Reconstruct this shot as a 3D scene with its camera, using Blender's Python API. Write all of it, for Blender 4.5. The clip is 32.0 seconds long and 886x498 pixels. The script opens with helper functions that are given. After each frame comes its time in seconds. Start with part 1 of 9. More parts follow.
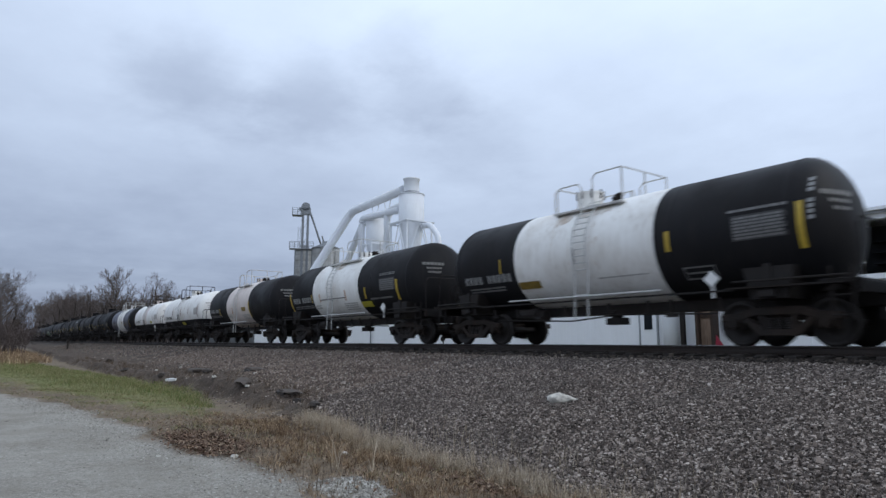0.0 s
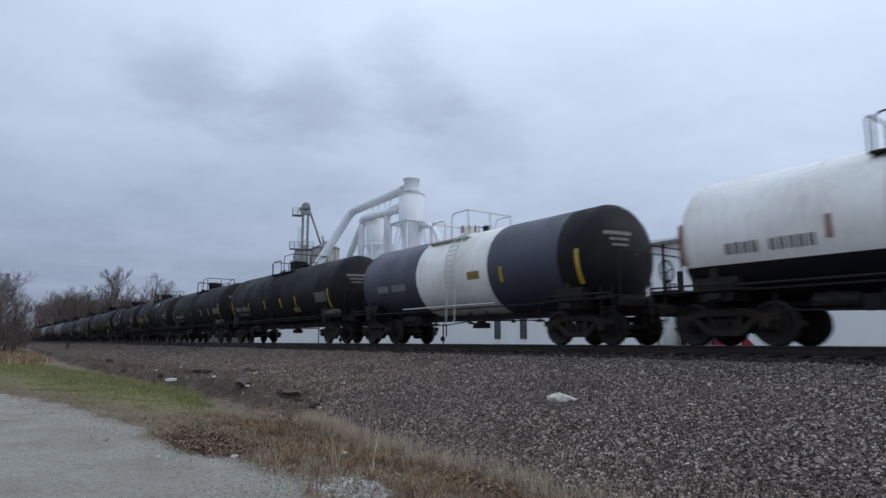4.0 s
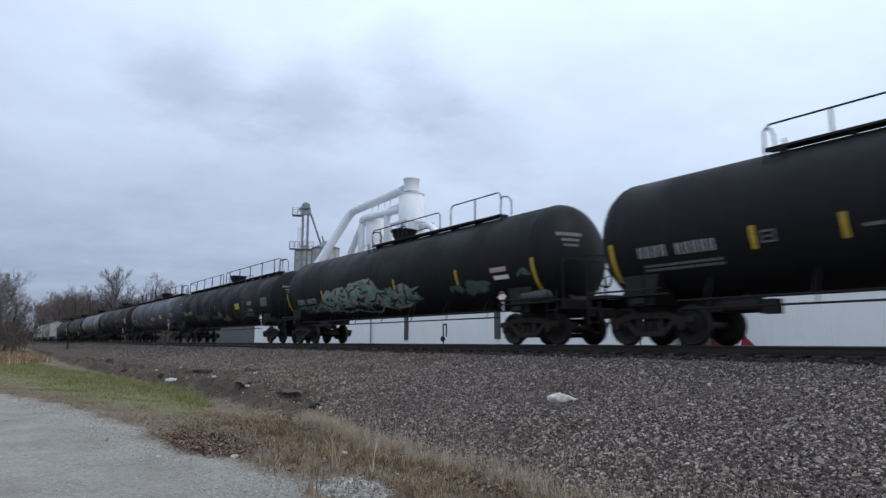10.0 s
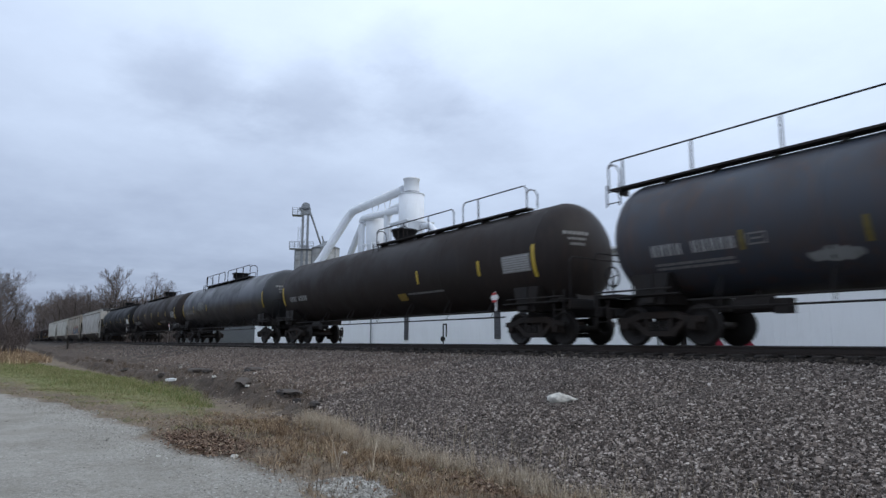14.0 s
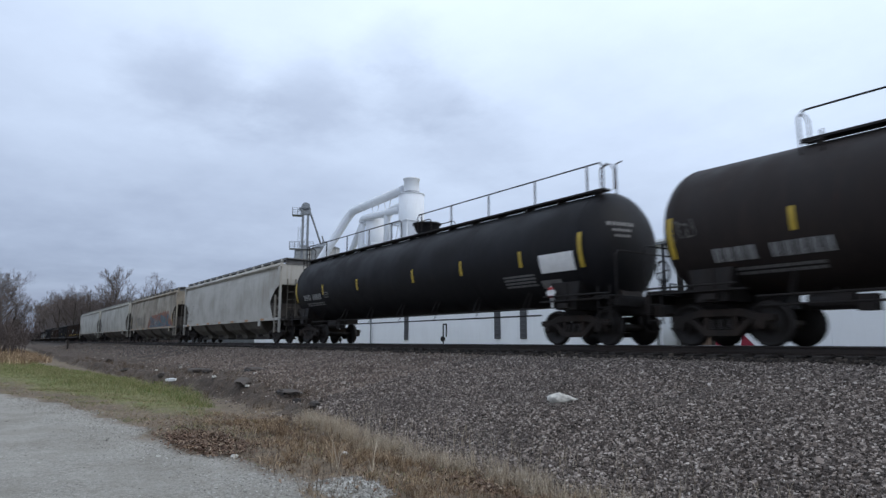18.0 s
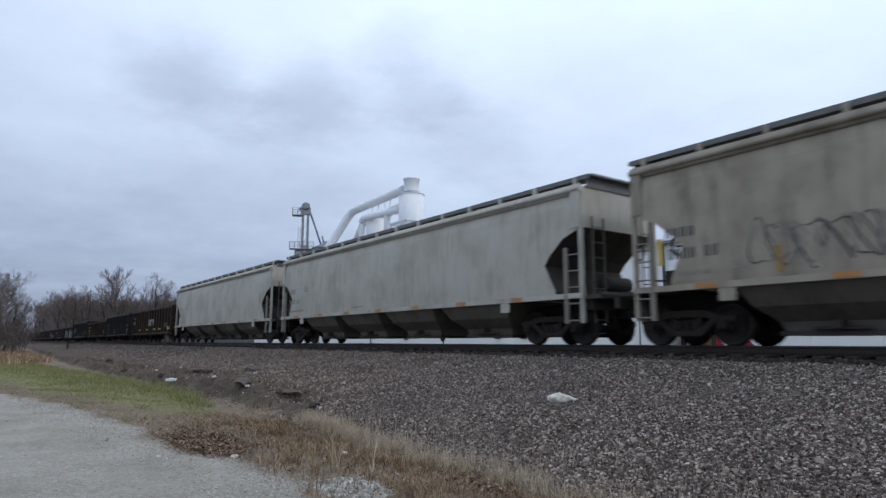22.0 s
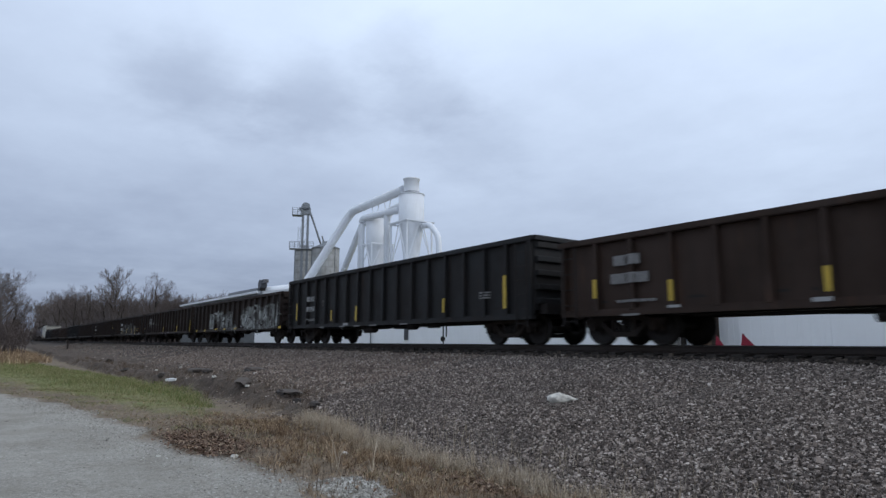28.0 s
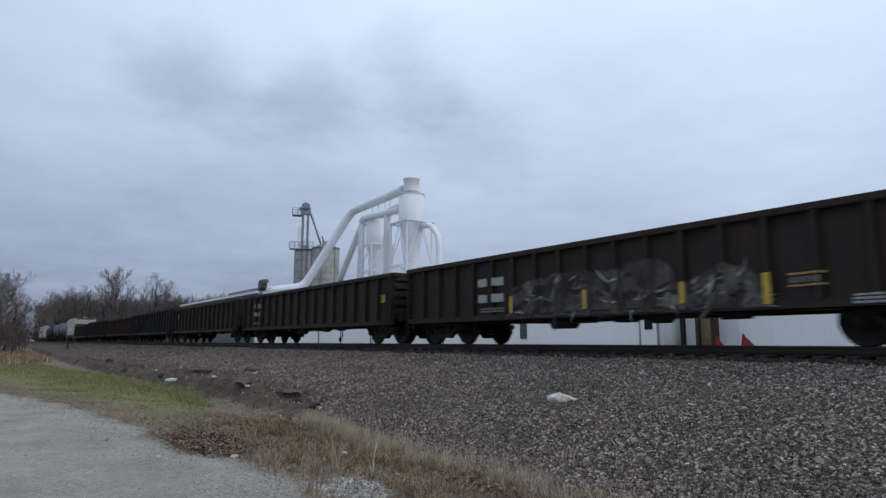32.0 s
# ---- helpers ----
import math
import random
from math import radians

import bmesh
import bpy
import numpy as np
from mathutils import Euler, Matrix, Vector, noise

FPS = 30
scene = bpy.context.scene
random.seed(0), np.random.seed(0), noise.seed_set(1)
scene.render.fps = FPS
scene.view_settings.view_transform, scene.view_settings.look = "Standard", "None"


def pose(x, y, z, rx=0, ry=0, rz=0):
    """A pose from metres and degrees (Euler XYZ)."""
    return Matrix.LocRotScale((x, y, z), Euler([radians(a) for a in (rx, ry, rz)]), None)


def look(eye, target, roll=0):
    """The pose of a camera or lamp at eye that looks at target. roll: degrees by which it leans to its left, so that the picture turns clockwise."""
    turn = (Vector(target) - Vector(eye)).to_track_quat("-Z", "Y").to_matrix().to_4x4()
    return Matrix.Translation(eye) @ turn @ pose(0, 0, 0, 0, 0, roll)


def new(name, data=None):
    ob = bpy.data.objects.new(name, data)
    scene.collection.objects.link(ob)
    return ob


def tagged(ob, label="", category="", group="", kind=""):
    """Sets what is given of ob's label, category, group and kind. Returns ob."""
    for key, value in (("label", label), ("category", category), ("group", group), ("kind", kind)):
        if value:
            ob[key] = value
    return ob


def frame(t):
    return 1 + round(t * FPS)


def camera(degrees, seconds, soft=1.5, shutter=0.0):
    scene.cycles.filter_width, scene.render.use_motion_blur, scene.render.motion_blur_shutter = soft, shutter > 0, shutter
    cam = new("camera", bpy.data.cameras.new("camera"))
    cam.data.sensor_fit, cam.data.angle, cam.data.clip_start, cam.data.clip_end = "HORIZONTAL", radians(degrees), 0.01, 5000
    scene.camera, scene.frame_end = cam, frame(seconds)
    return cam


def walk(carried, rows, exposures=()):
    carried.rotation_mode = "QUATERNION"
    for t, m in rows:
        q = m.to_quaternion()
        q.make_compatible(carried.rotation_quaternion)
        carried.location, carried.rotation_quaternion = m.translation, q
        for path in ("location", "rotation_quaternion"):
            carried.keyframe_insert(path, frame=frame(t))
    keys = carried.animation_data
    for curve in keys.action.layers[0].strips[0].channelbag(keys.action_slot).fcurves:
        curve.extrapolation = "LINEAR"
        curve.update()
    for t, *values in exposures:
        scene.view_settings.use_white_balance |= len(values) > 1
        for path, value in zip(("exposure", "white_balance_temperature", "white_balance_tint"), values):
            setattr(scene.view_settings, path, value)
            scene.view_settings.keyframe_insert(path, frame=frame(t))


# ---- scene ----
import functools

# ---- camera ----
# Rail top is z = 0, the track runs along x at y = TRACK_Y, the train moves towards +x.
TRACK_Y = 13.6
SPEED = 15.7
CLIP = 32.0
cam = camera(70.96, CLIP, soft=1.42, shutter=0.24)
YAW, TILT = radians(36.05), radians(8.43)
EYE = Vector((0.0, 0.0, 0.10))
AIM = EYE + Vector((-math.cos(YAW) * math.cos(TILT), math.sin(YAW) * math.cos(TILT), math.sin(TILT)))
walk(cam, [(0.0, look(EYE, AIM)), (CLIP, look(EYE, AIM))], exposures=[(0.0, 0.14), (1.0, 0.12), (3.4, -0.02), (6.0, 0.18), (9.0, 0.27), (25.4, 0.26), (28.0, 0.10), (CLIP, 0.02)])

# ---- world and sun ----
SUN_ELEVATION, SUN_AZIMUTH = radians(38), radians(60)
world = bpy.data.worlds.new("overcast_sky")
scene.world = world
world.use_nodes = True
wt = world.node_tree
wt.nodes.clear()


def wn(kind, **inputs):
    n = wt.nodes.new(kind)
    for k, v in inputs.items():
        n.inputs[k.replace("_", " ")].default_value = v
    return n


def wmath(op, a, b=None):
    n = wt.nodes.new("ShaderNodeMath")
    n.operation = op
    for i, v in enumerate((a, b)):
        if v is None:
            continue
        if isinstance(v, (int, float)):
            n.inputs[i].default_value = v
        else:
            wt.links.new(v, n.inputs[i])
    return n.outputs[0]


def wmix(fac, a, b):
    n = wt.nodes.new("ShaderNodeMix")
    n.data_type = "RGBA"
    for sock, v in ((n.inputs[0], fac), (n.inputs[6], a), (n.inputs[7], b)):
        if hasattr(v, "is_linked"):
            wt.links.new(v, sock)
        else:
            sock.default_value = v
    return n.outputs[2]


w_out = wn("ShaderNodeOutputWorld")
w_bg = wn("ShaderNodeBackground")
w_sky = wn("ShaderNodeTexSky")
w_sky.sky_type = "NISHITA"
w_sky.sun_disc = False
w_sky.sun_elevation, w_sky.sun_rotation = SUN_ELEVATION, SUN_AZIMUTH
w_tc = wn("ShaderNodeTexCoord")
w_sep = wn("ShaderNodeSeparateXYZ")
wt.links.new(w_tc.outputs["Generated"], w_sep.inputs[0])
dz = wmath("MAXIMUM", w_sep.outputs[2], 0.0)
# flat cloud deck: directions projected on a level sheet
den = wmath("ADD", dz, 0.16)
w_com = wn("ShaderNodeCombineXYZ")
wt.links.new(wmath("DIVIDE", w_sep.outputs[0], den), w_com.inputs[0])
wt.links.new(wmath("DIVIDE", w_sep.outputs[1], den), w_com.inputs[1])
w_n1 = wn("ShaderNodeTexNoise", Scale=1.1, Detail=6.0, Roughness=0.55)
wt.links.new(w_com.outputs[0], w_n1.inputs["Vector"])
w_n2 = wn("ShaderNodeTexNoise", Scale=3.4, Detail=5.0, Roughness=0.6)
wt.links.new(w_com.outputs[0], w_n2.inputs["Vector"])
# brighter cloud towards the hidden sun (north-east of the view) and overhead
side = wmath("ADD", wmath("MULTIPLY", w_sep.outputs[0], 0.20), wmath("MULTIPLY", w_sep.outputs[1], 0.16))
lift = wmath("ADD", wmath("MULTIPLY", dz, 1.86), wmath("ADD", side, -0.015))
lift = wmath("ADD", lift, wmath("MULTIPLY", wmath("SUBTRACT", w_n1.outputs[0], 0.5), 0.45))
lift = wmath("ADD", lift, wmath("MULTIPLY", wmath("SUBTRACT", w_n2.outputs[0], 0.5), 0.22))
# darker smudges of low cloud, with ragged soft edges
ragged = wmath("ADD", wmath("MULTIPLY", wmath("SUBTRACT", w_n2.outputs[0], 0.5), 0.09), wmath("MULTIPLY", wmath("SUBTRACT", w_n1.outputs[0], 0.5), 0.10))
for way, reach, depth in (((-0.905, 0.205, 0.366), 0.155, 0.29), ((-0.853, 0.368, 0.368), 0.145, 0.27), ((-0.763, 0.525, 0.381), 0.135, 0.24), ((-0.765, 0.464, 0.446), 0.110, 0.17), ((-0.742, 0.596, 0.307), 0.150, 0.15)):
    w_dif = wt.nodes.new("ShaderNodeVectorMath")
    w_dif.operation = "SUBTRACT"
    wt.links.new(w_tc.outputs["Generated"], w_dif.inputs[0])
    w_dif.inputs[1].default_value = way
    w_flat = wt.nodes.new("ShaderNodeVectorMath")
    w_flat.operation = "MULTIPLY"
    wt.links.new(w_dif.outputs[0], w_flat.inputs[0])
    w_flat.inputs[1].default_value = (1, 1, 1.35)
    w_len = wt.nodes.new("ShaderNodeVectorMath")
    w_len.operation = "LENGTH"
    wt.links.new(w_flat.outputs[0], w_len.inputs[0])
    w_soft = wn("ShaderNodeMapRange")
    w_soft.interpolation_type = "SMOOTHERSTEP"
    wt.links.new(wmath("ADD", w_len.outputs["Value"], ragged), w_soft.inputs["Value"])
    w_soft.inputs["From Min"].default_value, w_soft.inputs["From Max"].default_value = 0.0, reach
    w_soft.inputs["To Min"].default_value, w_soft.inputs["To Max"].default_value = depth, 0.0
    lift = wmath("SUBTRACT", lift, w_soft.outputs[0])
w_map = wn("ShaderNodeMapRange")
w_map.interpolation_type = "LINEAR"
wt.links.new(lift, w_map.inputs["Value"])
w_map.inputs["From Min"].default_value, w_map.inputs["From Max"].default_value = -0.12, 0.95
cloud = wmix(w_map.outputs[0], (0.245, 0.296, 0.423, 1), (0.79, 0.93, 1.15, 1))
w_scale = wt.nodes.new("ShaderNodeVectorMath")
w_scale.operation = "SCALE"
w_scale.inputs["Scale"].default_value = 0.10
wt.links.new(w_sky.outputs[0], w_scale.inputs[0])
sky_mix = wmix(0.92, w_scale.outputs[0], cloud)
wt.links.new(sky_mix, w_bg.inputs[0])
w_bg.inputs[1].default_value = 1.0
wt.links.new(w_bg.outputs[0], w_out.inputs[0])

sun = new("sun", bpy.data.lights.new("sun", "SUN"))
sun.data.energy, sun.data.angle, sun.data.color = 0.7, radians(25), (1.0, 0.97, 0.92)
sun.matrix_world = look((0, 0, 60), (-math.sin(SUN_AZIMUTH) * 30, -math.cos(SUN_AZIMUTH) * 30, 60 - 30 * math.tan(SUN_ELEVATION)))


# ---- materials ----
def nodes_of(name):
    m = bpy.data.materials.new(name)
    m.use_nodes = True
    t = m.node_tree
    b = t.nodes["Principled BSDF"]
    return m, t, b


def tex_noise(t, vec, scale, detail=4.0, rough=0.55):
    n = t.nodes.new("ShaderNodeTexNoise")
    n.inputs["Scale"].default_value, n.inputs["Detail"].default_value, n.inputs["Roughness"].default_value = scale, detail, rough
    if vec is not None:
        t.links.new(vec, n.inputs["Vector"])
    return n.outputs[0]


def ramp(t, fac, lo, hi):
    n = t.nodes.new("ShaderNodeMapRange")
    n.interpolation_type = "SMOOTHSTEP"
    t.links.new(fac, n.inputs["Value"])
    n.inputs["From Min"].default_value, n.inputs["From Max"].default_value = lo, hi
    return n.outputs[0]


def mixc(t, fac, a, b):
    n = t.nodes.new("ShaderNodeMix")
    n.data_type = "RGBA"
    for sock, v in ((n.inputs[0], fac), (n.inputs[6], a), (n.inputs[7], b)):
        if hasattr(v, "is_linked"):
            t.links.new(v, sock)
        elif isinstance(v, tuple):
            sock.default_value = (*v, 1) if len(v) == 3 else v
        else:
            sock.default_value = v
    return n.outputs[2]


def math_node(t, op, a, b=0.0):
    n = t.nodes.new("ShaderNodeMath")
    n.operation = op
    for i, v in enumerate((a, b)):
        if hasattr(v, "is_linked"):
            t.links.new(v, n.inputs[i])
        else:
            n.inputs[i].default_value = v
    return n.outputs[0]


def coords(t, stretch=(1, 1, 1), spread=True):
    """Object coordinates, shifted for each object by its random number."""
    tc = t.nodes.new("ShaderNodeTexCoord")
    mp = t.nodes.new("ShaderNodeMapping")
    mp.inputs["Scale"].default_value = stretch
    t.links.new(tc.outputs["Object"], mp.inputs["Vector"])
    if spread:
        oi = t.nodes.new("ShaderNodeObjectInfo")
        t.links.new(math_node(t, "MULTIPLY", oi.outputs["Random"], 37.0), mp.inputs["Location"])
    return mp.outputs[0]


def bump(t, b, height, strength=0.2, distance=0.01):
    n = t.nodes.new("ShaderNodeBump")
    n.inputs["Strength"].default_value, n.inputs["Distance"].default_value = strength, distance
    t.links.new(height, n.inputs["Height"])
    t.links.new(n.outputs[0], b.inputs["Normal"])


def paint(name, colour, grime=(0.05, 0.045, 0.04), amount=0.35, rough=0.5, streak=(1.2, 1.2, 0.18), metal=0.0, fine=9.0, rust=0.0, spec=0.4):
    """Weathered paint: broad dirt, vertical streaks, fine grain."""
    m, t, b = nodes_of(name)
    v = coords(t)
    vs = coords(t, streak)
    broad = ramp(t, tex_noise(t, v, 0.7, 5.0), 0.35, 0.72)
    runs = ramp(t, tex_noise(t, vs, 4.0, 5.0, 0.65), 0.45, 0.78)
    grain = tex_noise(t, v, fine * 6, 3.0)
    dirt = math_node(t, "MULTIPLY", math_node(t, "ADD", math_node(t, "MULTIPLY", broad, 0.55), math_node(t, "MULTIPLY", runs, 0.6)), amount)
    c = mixc(t, dirt, colour, grime)
    if rust > 0:
        r = ramp(t, tex_noise(t, vs, 2.2, 7.0, 0.7), 0.62 - 0.12 * rust, 0.80)
        c = mixc(t, math_node(t, "MULTIPLY", r, min(1.0, rust)), c, (0.10, 0.045, 0.022))
    c = mixc(t, math_node(t, "MULTIPLY", ramp(t, grain, 0.45, 0.8), 0.25), c, tuple(x * 0.72 for x in colour))
    t.links.new(c, b.inputs["Base Color"])
    r0 = t.nodes.new("ShaderNodeMapRange")
    t.links.new(broad, r0.inputs["Value"])
    r0.inputs["To Min"].default_value, r0.inputs["To Max"].default_value = rough - 0.08, min(1.0, rough + 0.2)
    t.links.new(r0.outputs[0], b.inputs["Roughness"])
    b.inputs["Metallic"].default_value = metal
    b.inputs["Specular IOR Level"].default_value = spec
    bump(t, b, grain, 0.12, 0.004)
    return m


def plain(name, colour, rough=0.6, metal=0.0, var=0.25, scale=8.0):
    m, t, b = nodes_of(name)
    v = coords(t)
    n = tex_noise(t, v, scale, 5.0)
    t.links.new(mixc(t, math_node(t, "MULTIPLY", ramp(t, n, 0.35, 0.7), var), colour, tuple(x * 0.45 for x in colour)), b.inputs["Base Color"])
    b.inputs["Roughness"].default_value, b.inputs["Metallic"].default_value = rough, metal
    bump(t, b, n, 0.1, 0.003)
    return m


def worn(name, colour, under, keep=0.6, rough=0.7):
    """Spray paint rubbed through in clouds and upright streaks to the paint below."""
    m, t, b = nodes_of(name)
    v, vs = coords(t), coords(t, (3.0, 3.0, 0.5))
    thin = math_node(t, "ADD", math_node(t, "MULTIPLY", tex_noise(t, v, 1.6, 6.0, 0.65), 0.55), math_node(t, "MULTIPLY", tex_noise(t, vs, 2.5, 6.0, 0.7), 0.45))
    c = mixc(t, ramp(t, thin, 0.30 + 0.30 * (1 - keep), 0.52 + 0.30 * (1 - keep)), under, colour)
    c = mixc(t, math_node(t, "MULTIPLY", ramp(t, tex_noise(t, v, 9.0, 4.0), 0.42, 0.7), 0.3), c, under)
    t.links.new(c, b.inputs["Base Color"])
    b.inputs["Roughness"].default_value = rough
    return m


TANK_BLACK = paint("tank_black_paint", (0.0124, 0.0122, 0.0138), (0.0265, 0.0235, 0.0222), 0.6, 0.58, spec=0.12)
TANK_SHEEN = paint("tank_glossy_black_paint", (0.0110, 0.0112, 0.0130), (0.030, 0.028, 0.028), 0.6, 0.36, spec=0.5)
TANK_BROWN = paint("tank_brown_black_paint", (0.0225, 0.0180, 0.0170), (0.042, 0.0315, 0.0265), 0.7, 0.58, rust=0.35, spec=0.14)
TANK_BLUE = paint("tank_blue_grey_paint", (0.036, 0.043, 0.057), (0.062, 0.042, 0.034), 0.9, 0.5, streak=(1.3, 1.3, 0.14), rust=0.95)
TANK_PURPLE = paint("tank_slate_paint", (0.045, 0.048, 0.075), (0.06, 0.05, 0.045), 0.4, 0.45)
TANK_WHITE = paint("tank_white_paint", (0.84, 0.83, 0.80), (0.34, 0.27, 0.20), 0.55, 0.45, streak=(2.6, 2.6, 0.16))
TANK_TAN = paint("tank_tan_paint", (0.70, 0.625, 0.58), (0.31, 0.215, 0.16), 0.5, 0.5, streak=(2.4, 2.4, 0.15), rust=0.25)
FRAME_BLACK = paint("underframe_black", (0.0140, 0.0118, 0.0112), (0.034, 0.0255, 0.0205), 0.7, 0.7, rust=0.3, spec=0.25)
BOGIE_IRON = paint("bogie_cast_iron", (0.0160, 0.0120, 0.0100), (0.043, 0.030, 0.023), 0.9, 0.75, rust=0.5, spec=0.25)
WHEEL_STEEL = plain("wheel_steel", (0.019, 0.0145, 0.0125), 0.65, 0.2)
YELLOW = plain("reflector_yellow", (0.50, 0.34, 0.035), 0.45, 0, 0.4)
SIGN_YELLOW = plain("sign_yellow", (0.44, 0.38, 0.03), 0.5, 0, 0.35)
STRIPE_RED = plain("reflector_red_brown", (0.20, 0.075, 0.05), 0.5, 0, 0.4)
DECAL = plain("stencil_white", (0.33, 0.33, 0.325), 0.6, 0, 0.5, 14)
DECAL_DIM = plain("stencil_grey", (0.17, 0.165, 0.16), 0.6, 0, 0.5, 14)
DECAL_DARK = plain("stencil_dark", (0.06, 0.06, 0.06), 0.6, 0, 0.4, 14)
SIGN_DULL = plain("sign_faded_yellow", (0.235, 0.155, 0.028), 0.6, 0, 0.5, 7)
STAIN = plain("faded_grey_print", (0.20, 0.19, 0.18), 0.7, 0, 0.5, 12)
STAIN_PALE = plain("dull_white_panel", (0.52, 0.49, 0.45), 0.7, 0, 0.3, 9)
DUSTY_STEEL = paint("dusty_ladder_steel", (0.24, 0.215, 0.18), (0.09, 0.075, 0.06), 0.8, 0.7)
RUST_RUN = plain("rust_run", (0.060, 0.036, 0.020), 0.8, 0, 0.6, 4)
GALVANISED = plain("galvanised_walk_edge", (0.135, 0.13, 0.125), 0.6, 0.2, 0.4, 5)
DECAL_HOP = plain("stencil_faint_brown", (0.25, 0.235, 0.205), 0.7, 0, 0.5, 12)
SPILL = worn("spilled_brown_stain", (0.42, 0.315, 0.235), (0.72, 0.69, 0.64), 0.62)
FAINT = plain("faint_print_on_white", (0.46, 0.445, 0.42), 0.7, 0, 0.4, 12)
G_DULLGOLD = plain("stripe_worn_gold", (0.150, 0.115, 0.022), 0.6, 0, 0.6, 8)
PINKISH = plain("sticker_pale_pink", (0.48, 0.33, 0.34), 0.6, 0, 0.3, 8)
PANEL_GROUND = plain("data_panel_ground", (0.040, 0.038, 0.037), 0.6, 0, 0.5, 9)
RESERVOIR = plain("reservoir_dusty_grey", (0.052, 0.046, 0.043), 0.7, 0, 0.4, 6)
PLACARD = plain("placard_white", (0.75, 0.74, 0.72), 0.5, 0, 0.2)
RED = plain("placard_red", (0.45, 0.03, 0.03), 0.5, 0, 0.2)
RAIL_WHITE = plain("handrail_white", (0.52, 0.515, 0.495), 0.5, 0, 0.4)
HOPPER_GREY = paint("hopper_grey_paint", (0.43, 0.41, 0.37), (0.20, 0.17, 0.13), 0.7, 0.55, streak=(2.0, 2.0, 0.12), rust=0.12)
HOPPER_PALE = paint("hopper_pale_paint", (0.415, 0.40, 0.35), (0.205, 0.18, 0.14), 0.7, 0.55, rust=0.08)
HOPPER_TAN = paint("hopper_tan_paint", (0.325, 0.285, 0.225), (0.085, 0.066, 0.050), 0.95, 0.65, streak=(0.55, 0.55, 0.09), rust=0.45)
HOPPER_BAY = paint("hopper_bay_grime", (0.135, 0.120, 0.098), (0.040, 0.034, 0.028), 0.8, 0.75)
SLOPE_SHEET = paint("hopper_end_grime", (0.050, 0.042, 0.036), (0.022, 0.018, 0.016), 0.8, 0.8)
GON_BROWN = paint("gondola_brown_paint", (0.0345, 0.0200, 0.0140), (0.0165, 0.0113, 0.0086), 0.8, 0.7, rust=0.6, spec=0.25)
GON_BLACK = paint("gondola_black_paint", (0.0115, 0.0118, 0.0122), (0.025, 0.019, 0.0165), 0.7, 0.6, rust=0.35, spec=0.25)
GON_RED = paint("gondola_oxide_paint", (0.0215, 0.0146, 0.0120), (0.0355, 0.0245, 0.0188), 0.8, 0.7, rust=0.55, spec=0.25)


# ---- mesh helpers ----
def box(bm, c, s, rot=None):
    m = Matrix.Translation(c) @ (rot.to_4x4() if rot is not None else Matrix.Identity(4)) @ Matrix.Diagonal((*s, 1))
    return bmesh.ops.create_cube(bm, size=1, matrix=m)["verts"]


def rod(bm, p, q, r, n=8, r2=None):
    p, q = Vector(p), Vector(q)
    d = q - p
    m = Matrix.Translation((p + q) / 2) @ d.to_track_quat("Z", "Y").to_matrix().to_4x4()
    bmesh.ops.create_cone(bm, cap_ends=True, segments=n, radius1=r, radius2=r if r2 is None else r2, depth=d.length, matrix=m)


def pipe(bm, pts, r, n=6):
    for p, q in zip(pts, pts[1:]):
        rod(bm, p, q, r, n)
    for p in pts[1:-1]:
        bmesh.ops.create_icosphere(bm, subdivisions=1, radius=r * 1.05, matrix=Matrix.Translation(p))


def lathe(bm, profile, axis="X", n=32, centre=(0, 0, 0), smooth=True, slots=None, caps=True):
    """Revolve (along, radius) pairs round an axis through centre."""
    rings = []
    for a, r in profile:
        ring = []
        for k in range(n):
            t = 2 * math.pi * k / n
            u, w = r * math.cos(t), r * math.sin(t)
            co = (a, u, w) if axis == "X" else ((u, a, w) if axis == "Y" else (u, w, a))
            ring.append(bm.verts.new(Vector(centre) + Vector(co)))
        rings.append(ring)
    for j, (r0, r1) in enumerate(zip(rings, rings[1:])):
        for k in range(n):
            f = bm.faces.new((r0[k], r0[(k + 1) % n], r1[(k + 1) % n], r1[k]))
            f.smooth = smooth
            if slots:
                f.material_index = slots[j]
    for ring in (rings[0], rings[-1]) if caps else ():
        try:
            bm.faces.new(ring)
        except ValueError:
            pass


def loft(bm, rects):
    """Closed body through level rectangles (x0, x1, y0, y1, z)."""
    rows = [[bm.verts.new(v) for v in ((x0, y0, z), (x1, y0, z), (x1, y1, z), (x0, y1, z))] for x0, x1, y0, y1, z in rects]
    for a, b in zip(rows, rows[1:]):
        for k in range(4):
            bm.faces.new((a[k], a[(k + 1) % 4], b[(k + 1) % 4], b[k]))
    bm.faces.new(rows[0][::-1])
    bm.faces.new(rows[-1])


def prism(bm, outline, y0, y1):
    """Outline of (x, z) pairs, given depth from y0 to y1."""
    a = [bm.verts.new((x, y0, z)) for x, z in outline]
    b = [bm.verts.new((x, y1, z)) for x, z in outline]
    n = len(outline)
    bm.faces.new(a)
    bm.faces.new(b[::-1])
    for k in range(n):
        bm.faces.new((a[k], b[k], b[(k + 1) % n], a[(k + 1) % n]))


def mesh_of(name, bm, materials):
    bmesh.ops.recalc_face_normals(bm, faces=bm.faces)
    me = bpy.data.meshes.new(name)
    bm.to_mesh(me)
    bm.free()
    for m in materials if isinstance(materials, (list, tuple)) else [materials]:
        me.materials.append(m)
    return me


